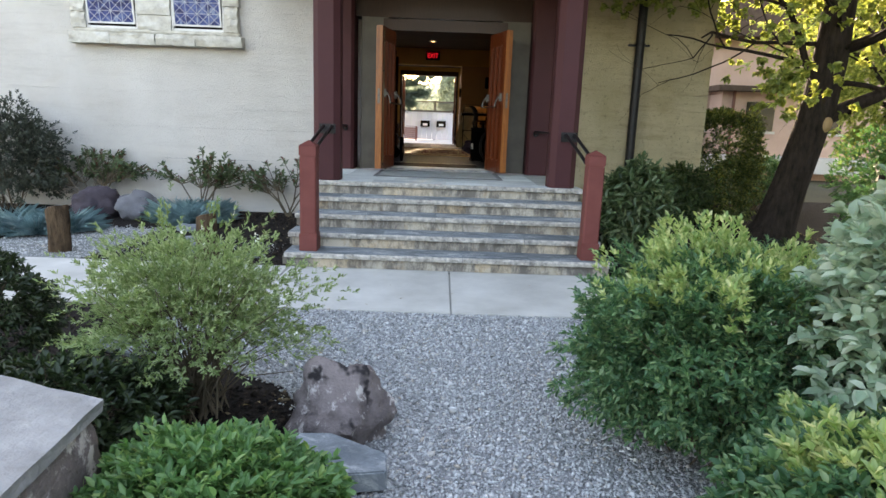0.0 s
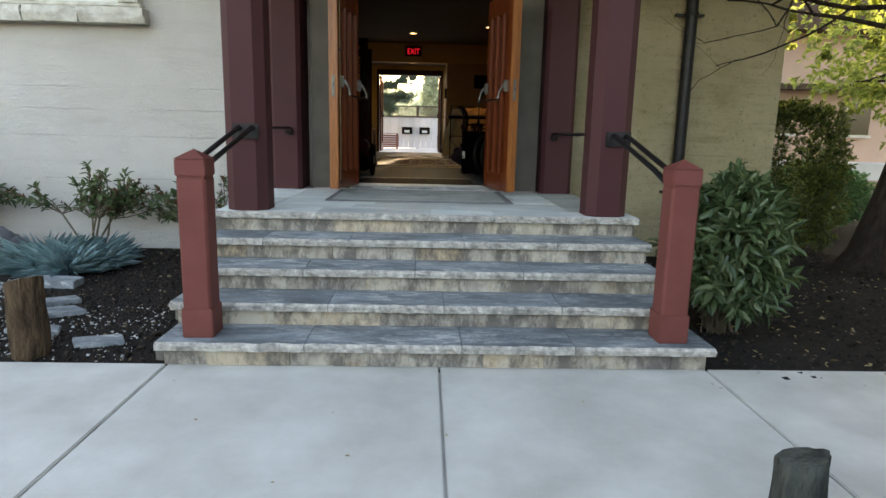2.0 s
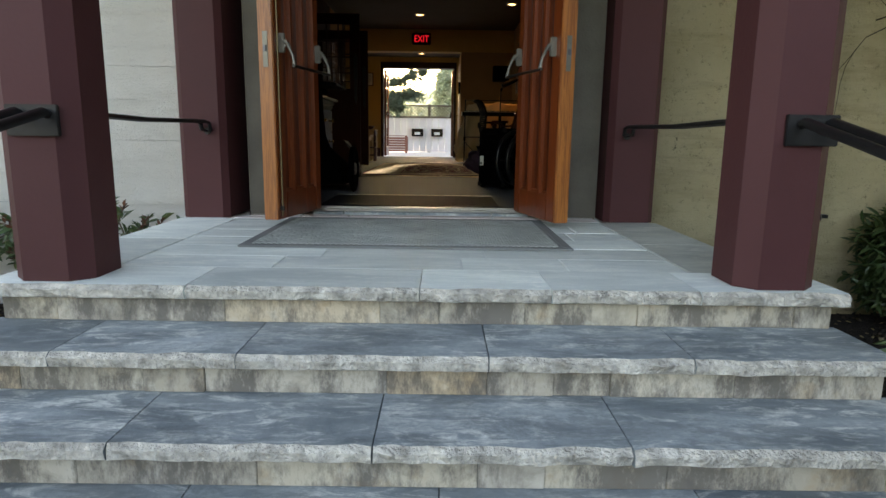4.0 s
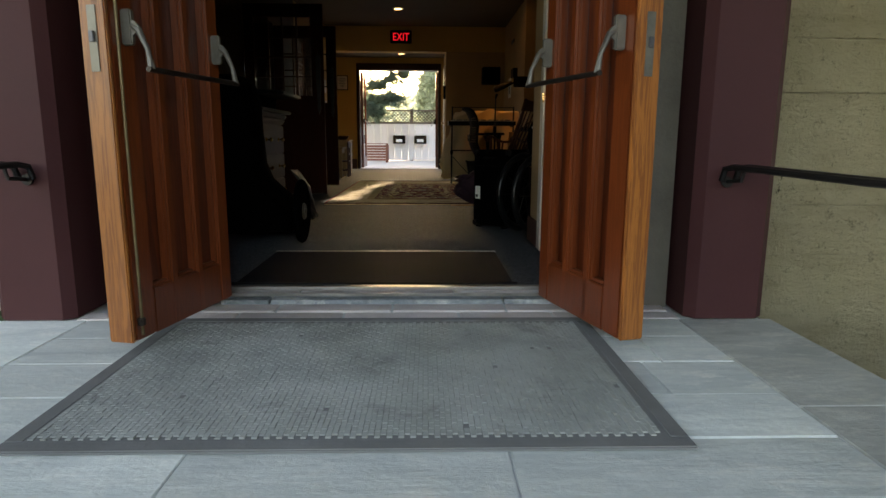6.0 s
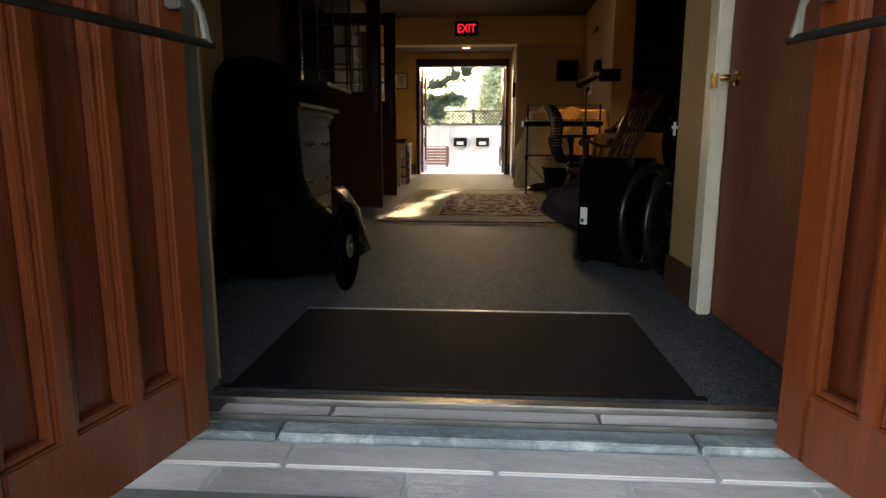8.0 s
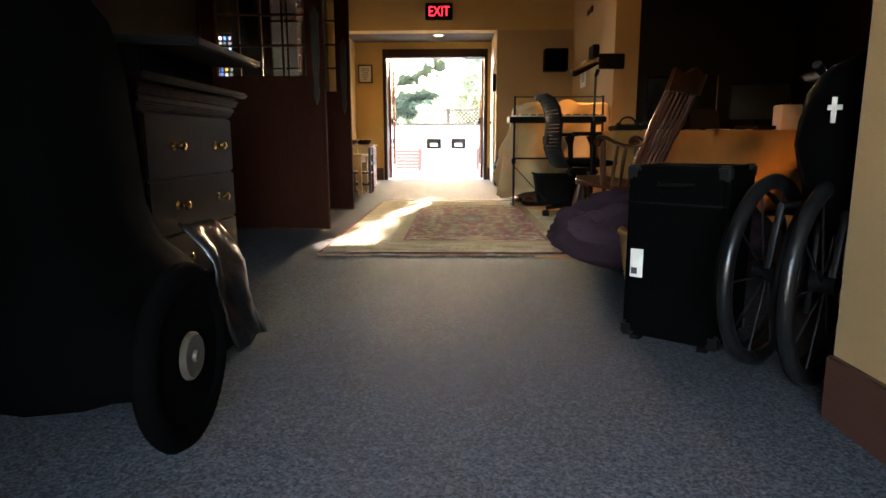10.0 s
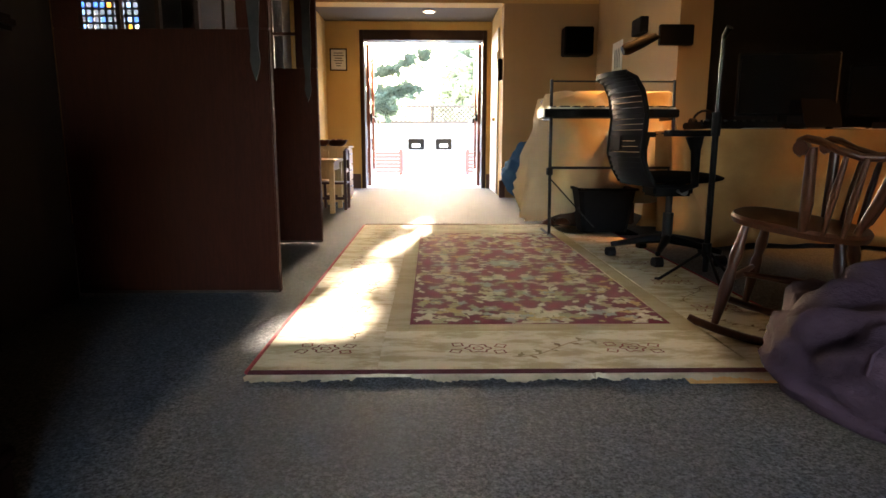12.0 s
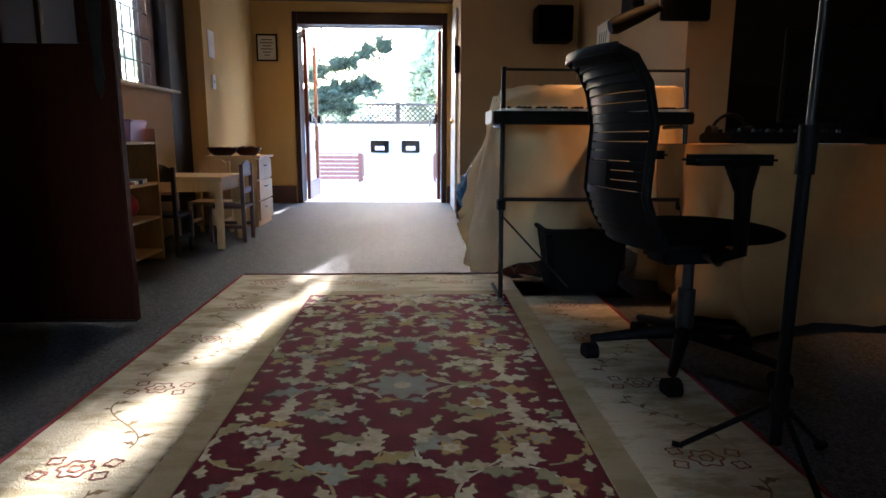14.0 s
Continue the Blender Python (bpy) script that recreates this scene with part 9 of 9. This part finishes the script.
def maple():
    t = thing("maple_tree", (5.50, 9.9, -0.03), "leaning dark-trunked tree with sunlit yellow-green leaves", "tree")
    r = np.random.default_rng(77)
    bm = bmesh.new()
    trunk = [(-0.24, 0.0, -0.1), (-0.18, 0.0, 0.15), (-0.07, -0.02, 0.7), (0.04, -0.05, 1.25), (0.13, -0.05, 1.7), (0.19, -0.05, 2.3), (0.22, -0.05, 3.1), (0.32, -0.1, 4.0), (0.30, -0.15, 5.0)]
    ring_tube(bm, trunk, [0.36, 0.26, 0.215, 0.205, 0.205, 0.20, 0.17, 0.13, 0.08], 18)
    part("trunk", bm, BARK, t, "dark ridged bark", 60)
    wound = part("pruning_cut", blob(0.075, 0.035, 0.10, 3, 0.1, 1, 3), CUT_WOOD, t, "pale brown pruning cut", 60)
    wound.location = (0.16, -0.23, 1.50)
    lm = bmesh.new()
    ends = []
    for p, d, l, rad in (((0.60, -0.05, 2.7), (-0.75, -0.35, 0.55), 1.0, 0.026), ((0.60, -0.05, 2.6), (-0.6, -0.6, 0.5), 1.0, 0.03), ((0.62, -0.05, 3.0), (0.1, -0.3, 0.9), 1.1, 0.13), ((0.56, -0.05, 1.55), (0.9, 0.1, 0.45), 1.2, 0.11), ((0.60, -0.05, 2.4), (0.8, -0.4, 0.5), 1.0, 0.08), ((0.50, 0.0, 1.9), (-0.45, 0.1, 1.1), 1.2, 0.055), ((0.5, 0, 2.2), (-0.9, -0.1, 0.25), 1.3, 0.032), ((0.5, 0, 2.5), (-0.8, 0.3, 0.2), 1.4, 0.032), ((0.55, 0, 2.0), (-0.9, -0.4, 0.45), 1.2, 0.028), ((0.6, 0, 2.4), (0.3, -0.9, 0.2), 1.3, 0.035), ((0.6, 0, 2.0), (0.9, -0.3, 0.3), 1.2, 0.04), ((0.60, 0.0, 2.8), (0.5, 0.8, 0.5), 1.2, 0.09)):
        limb(lm, r, np.array(p) - np.array([0.38, 0, 0]), np.array(d) / np.linalg.norm(d), l, rad, 3, ends)
    for k in range(11):
        a = 2.4 * k
        limb(lm, r, np.array([0.28, -0.1, 3.4 + 0.16 * k]), unit(np.array([math.cos(a), math.sin(a), 0.45])), 1.5, 0.06, 3, ends)
    part("branchwork", lm, BARK, t, "", 60)["kind"] = "stuff"
    tips = np.array([e[0] for e in ends])
    outs = np.array([e[1] for e in ends])
    reach = tips[:, None] + r.normal(0, 0.26, (len(tips), 5, 3))
    high = tips[:, 2] > 3.3
    wide = tips[high][:, None] + r.normal(0, 0.42, (int(high.sum()), 7, 3))
    tips = np.concatenate([tips, reach.reshape(-1, 3), wide.reshape(-1, 3)])
    outs = np.concatenate([outs, np.repeat(outs, 5, 0), np.repeat(outs[high], 7, 0)])
    ok = (tips[:, 2] > 1.55) & ((tips[:, 0] > -1.45) | (tips[:, 2] > 2.75))
    tips, outs = tips[ok], outs[ok]
    # the broad upper crown, added out of view to shade the east side
    dome, dome_outs = shell_tips(r, 5200, (3.3, 3.6, 2.3), (-0.2, -1.0, 6.1), -0.95, 0.35, 0.3, 2.4, 7)
    canopy = new("upper_crown", leaf_mesh("upper_crown", *tip_leaves(r, dome, dome_outs, 7, 0.13, 0.10, 1.3, -0.2), L_TREE))
    canopy.parent, canopy["kind"] = t, "stuff"
    leaves = new("crown", leaf_mesh("crown", *tip_leaves(r, tips, outs, 20, 0.064, 0.052, 1.4, -0.35), L_TREE))
    leaves.parent = t
    leaves["kind"] = "stuff"


maple()


def far_tree(at, h, w, seed, material, label, n=900, per=8, leaf=0.12, lumps=0.35, freq=1.8, layers=0):
    t = thing("tree", at, label, "tree", "trees behind")
    r = np.random.default_rng(seed)
    bm = bmesh.new()
    ring_tube(bm, [(0, 0, 0), (0.05, 0, h * 0.3), (0, 0.05, h * 0.7)], [0.16, 0.12, 0.05], 9)
    tips, outs = shell_tips(r, n, (w, w, h * 0.45), (0, 0, h * 0.58), -0.9, 0.45, lumps, freq, seed)
    for k in range(layers):
        # flat sprays out from the crown towards mid-yard, added to dapple the rug
        c = np.array([-w * 1.0 + (-0.26 if k % 2 else 0.06) + r.uniform(-0.10, 0.08), r.uniform(-0.2, 0.2), h * 0.47 + k * 0.165 + r.uniform(-0.03, 0.03)])
        more = c + r.normal(0, 1, (200, 3)) * np.array([0.17, 0.2, 0.012])
        inner = c + np.array([0.42, 0, 0]) + r.normal(0, 1, (240, 3)) * np.array([0.22, 0.2, 0.05])
        tips, outs = np.concatenate([tips, more, inner]), np.concatenate([outs, np.tile([[-1.0, 0, 0.1]], (440, 1))])
    for i in r.choice(len(tips), 26, False):
        ring_tube(bm, [(0, 0, h * r.uniform(0.25, 0.6)), tips[i] * 0.55 + np.array([0, 0, h * 0.2]), tips[i]], [0.06, 0.035, 0.012], 5)
    part("trunk", bm, BARK, t, "", 60)
    leaves = new("crown", leaf_mesh("crown", *tip_leaves(r, tips, outs, per, leaf, leaf * 0.55, 1.1, 0.1), material))
    leaves.parent = t
    leaves["kind"] = "stuff"


far_tree((9.6, 13.5, -0.06), 5.2, 1.8, 81, L_TREE, "sunlit yellow-green tree beyond the hedge", 1500, 8, 0.11)
far_tree((11.5, 16.5, -0.06), 7.0, 3.0, 82, L_TREE, "tall sunlit tree behind the neighbouring house", 1500, 8, 0.16)


def neighbour():
    h = thing("neighbour_house", (11.0, 22.5, -0.06), "salmon stucco house with dark window and brown trim", "house")
    part("wall", box(B(-3.2, 4.5, 0.0, 6.0, 0.0, 4.4), -1.4, 3.4, -0.9, -0.001, 0.0, 2.7), SALMON, h, "salmon pink stucco")
    part("roof", prism([(-3.8, 4.4), (4.9, 4.4), (4.9, 4.55), (0.6, 6.2), (-3.8, 4.6)], -0.7, 6.6), ROOF, h, "brown shingle roof")
    part("porch_roof", B(-1.7, 3.7, -1.3, -0.0015, 2.70, 2.86), ROOF, h)
    for x in (-2.4, -0.6, 1.6):
        w = part("window", B(x, x + 0.9, -0.03 if x < -1.4 else -0.93, 0.0 if x < -1.4 else -0.901, 1.5, 2.4), GLOSS_BLACK, h, "dark window")
        part("sill", B(x - 0.06, x + 0.96, -0.08 if x < -1.4 else -0.98, -0.031 if x < -1.4 else -0.931, 1.42, 1.499), TRIM, w)
    part("down_pipe", tube([(-1.05, -0.96, 0.3), (-1.05, -0.96, 2.7)], 0.05, 8), RED_WOOD, h)


SALMON = plain("salmon_stucco", (0.52, 0.34, 0.26), (0.62, 0.42, 0.33), 2, 0.9, 0, 0.4, 40, 0.01, 0.2)
ROOF = plain("brown_shingle", (0.07, 0.045, 0.035), (0.13, 0.085, 0.06), 6, 0.9, 0, 0.6, 30, 0.02, 0.2)
neighbour()


# ---- yard beyond the far door ----
YARD = 0.675
fence = thing("yard_fence", (0.0, 26.0, YARD), "whitewashed board fence with a dark lattice top", "fence")
x = -7.0
frng = np.random.default_rng(14)
while x < 8:
    part("fence_board", B(x + 0.004, x + 0.196, -0.012 - frng.uniform(0, 0.004), 0.012, 0.02, 1.07), FENCE, fence)
    x += 0.2
part("fence_rail", B(-7, 8, -0.05, 0.05, 1.071, 1.13, 0.006), FENCE_DARK, fence, "weathered brown cap rail")
part("top_rail", B(-7, 8, -0.035, 0.035, 1.43, 1.475, 0.005), FENCE_DARK, fence)
for k in range(9):
    px = -7 + 15 * k / 8
    part("fence_post", B(px - 0.045, px + 0.045, 0.013, 0.10, 0.0, 1.5), FENCE_DARK, fence)
lat = bmesh.new()
for k in range(-4, 150):
    x0 = -7 + 0.1 * k
    for s in (1, -1):
        a, b = (x0, x0 + 0.30) if s > 0 else (x0 + 0.30, x0)
        ring_tube(lat, [(a, 0.006 * s, 1.131), (b, 0.006 * s, 1.429)], 0.011, 4)
lattice = part("lattice", lat, FENCE_DARK, fence, "crossed lattice strips")
lattice["kind"] = "stuff"


def letter_box(x):
    b = thing("wall_grill_box", (x, 25.985, YARD + 0.50), "small dark box with a white lid on the fence", "fence box", "boxes on the fence")
    part("box_body", B(-0.18, 0.18, -0.20, -0.018, 0.0, 0.24, 0.012), GLOSS_BLACK, b)
    part("box_lid", B(-0.19, 0.19, -0.22, -0.019, 0.2405, 0.29, 0.008), WHITE_PLASTIC, b, "white sloping lid")
    part("front_label", B(-0.09, 0.09, -0.204, -0.2005, 0.05, 0.13), WHITE_PLASTIC, b, "white front label")
    part("bracket", B(-0.15, 0.15, -0.0175, -0.004, 0.02, 0.2), IRON, b)


letter_box(0.14)
letter_box(0.755)


def slat_planter(x, y, w):
    p = thing("slatted_planter", (x, y, YARD), "low red-brown slatted wooden planter", "planter", "planters by the fence")
    for k in range(6):
        z = 0.05 + 0.072 * k
        part("slat", B(-w / 2, w / 2, -0.02, 0.0, z, z + 0.058, 0.003), RED_WOOD, p)
    for s in (-1, 1):
        for yy in (0.001, 0.36):
            part("corner_post", B(min(s * w / 2, s * (w / 2 - 0.05)), max(s * w / 2, s * (w / 2 - 0.05)), yy, yy + 0.04, 0.0, 0.50, 0.003), RED_WOOD, p)
        part("end_board", B(min(s * (w / 2 + 0.001), s * (w / 2 + 0.02)), max(s * (w / 2 + 0.001), s * (w / 2 + 0.02)), 0.0, 0.40, 0.05, 0.48), RED_WOOD, p)
    part("top_rail", B(-w / 2 - 0.02, w / 2 + 0.02, -0.035, 0.012, 0.501, 0.52, 0.003), RED_WOOD, p)


slat_planter(-0.62, 24.6, 0.98)
slat_planter(1.75, 24.6, 1.1)


def juniper():
    """A big conifer whose lower boughs hang across the doorway's view."""
    t = thing("juniper_tree", (-2.2, 24.3, YARD), "tall juniper with hanging grey-green boughs", "tree")
    r = np.random.default_rng(58)
    bm = bmesh.new()
    ring_tube(bm, [(0, 0, -0.1), (0.1, 0, 1.2), (0.25, 0, 2.4), (0.3, 0, 4.9)], [0.2, 0.17, 0.13, 0.05], 10)
    part("trunk", bm, BARK, t, "", 60)
    lm = bmesh.new()
    spray, outs = [], []
    # each bough: height at the trunk, its way, its length, how it rises or droops
    # the long high boughs are added above the view to shade the hall carpet
    for z0, dx, dy, dz, l, bend in ((1.25, 1.0, 0.0, 0.62, 2.55, -0.01), (1.05, 1.0, -0.1, 0.32, 2.2, -0.015), (1.2, 0.95, 0.2, 0.18, 1.75, -0.03), (1.7, 0.9, 0.0, 0.7, 2.3, 0.0), (2.3, 0.6, -0.2, 0.6, 1.6, 0.0), (2.6, 0.3, -1.0, 0.3, 1.3, 0.0), (2.2, -0.7, 0.5, 0.3, 1.8, 0.0), (3.0, -0.2, -0.9, 0.4, 1.4, 0.0), (3.3, 0.6, 0.3, 0.6, 1.2, 0.0), (2.65, 1.0, 0.0, 0.28, 3.30, 0.0), (3.0, 1.0, 0.05, 0.28, 3.35, 0.0), (3.3, 1.0, -0.08, 0.27, 3.3, 0.0), (3.6, 1.0, 0.1, 0.26, 3.2, 0.0), (3.9, 1.0, 0.0, 0.22, 2.8, 0.0), (1.0, 0.8, 0.6, 0.25, 1.6, 0.0)):
        p = np.array([0.1, 0, z0])
        d = np.array([dx, dy, dz])
        d /= np.linalg.norm(d)
        pts = [p.copy()]
        for k in range(9):
            d = d + np.array([0, 0, bend]) + r.normal(0, 0.05, 3)
            d /= np.linalg.norm(d)
            p = p + d * l / 9
            pts.append(p.copy())
            if k > 1:
                for j in range(26 if dx > 0.85 else 13):
                    s = d * 0.7 + r.normal(0, 0.55, 3) + np.array([0, 0, 0.25])
                    s /= np.linalg.norm(s)
                    q = p + s * r.uniform(0.12, 0.42)
                    ring_tube(lm, [p, q], [0.008, 0.003], 4)
                    for m in range(16):
                        spray.append(p + (q - p) * r.uniform(0.35, 1.1) + r.normal(0, 0.028, 3))
                        outs.append(s + np.array([0, 0, 0.35]))
        ring_tube(lm, pts, [0.032 * (1 - k / 10.5) for k in range(10)], 6)
    part("branchwork", lm, BARK, t, "", 60)["kind"] = "stuff"
    leaves = new("foliage", leaf_mesh("foliage", *tip_leaves(r, np.array(spray), np.array(outs), 9, 0.052, 0.014, 0.8, 0.1), L_PINE))
    leaves.parent = t
    leaves["kind"] = "stuff"


juniper()
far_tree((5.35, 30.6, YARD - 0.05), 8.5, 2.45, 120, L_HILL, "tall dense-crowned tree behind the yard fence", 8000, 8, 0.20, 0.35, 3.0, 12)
# two trees added to keep direct sun off the hall carpet
far_tree((2.45, 30.6, YARD - 0.05), 3.7, 1.9, 121, L_HILL, "low dense tree added behind the yard fence to block sun", 7000, 8, 0.20, 0.12)
far_tree((1.50, 31.2, YARD - 0.05), 6.7, 0.52, 136, L_HILL, "slender pale green tree added behind the yard fence to block sun", 2600, 8, 0.18, 0.14)
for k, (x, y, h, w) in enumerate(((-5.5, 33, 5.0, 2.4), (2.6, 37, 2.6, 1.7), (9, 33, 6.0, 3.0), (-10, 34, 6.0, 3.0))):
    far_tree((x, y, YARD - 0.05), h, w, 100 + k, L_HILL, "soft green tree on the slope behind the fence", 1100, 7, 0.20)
hill = bmesh.new()
hx, hy = 33, 12
grid = [[hill.verts.new((-60 + 120 * i / (hx - 1), 40 + 70 * j / (hy - 1), 0.3 + 7.4 * math.sin(min(1, j / 9) * math.pi / 2) * (0.8 + 0.3 * noise.noise(Vector((i * 0.4, j * 0.4, 1)))) if j else 0.3)) for i in range(hx)] for j in range(hy)]
for j in range(hy - 1):
    for i in range(hx - 1):
        hill.faces.new((grid[j][i], grid[j][i + 1], grid[j + 1][i + 1], grid[j + 1][i]))
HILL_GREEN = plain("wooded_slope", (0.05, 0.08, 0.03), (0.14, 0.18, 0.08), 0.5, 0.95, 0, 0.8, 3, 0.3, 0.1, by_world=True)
structure("backdrop_hill", hill, HILL_GREEN, "wooded green hillside in the distance", "hillside", 60)
wr = np.random.default_rng(66)
n = 26000
hxy = np.stack([wr.uniform(-22, 24, n), wr.uniform(40, 62, n)], 1)
hz = 0.3 + 6.4 * np.sin(np.clip((hxy[:, 1] - 40) / 57, 0, 1) * math.pi / 2) + wr.uniform(0, 1.2, n)
hb = np.concatenate([hxy, hz[:, None]], 1)
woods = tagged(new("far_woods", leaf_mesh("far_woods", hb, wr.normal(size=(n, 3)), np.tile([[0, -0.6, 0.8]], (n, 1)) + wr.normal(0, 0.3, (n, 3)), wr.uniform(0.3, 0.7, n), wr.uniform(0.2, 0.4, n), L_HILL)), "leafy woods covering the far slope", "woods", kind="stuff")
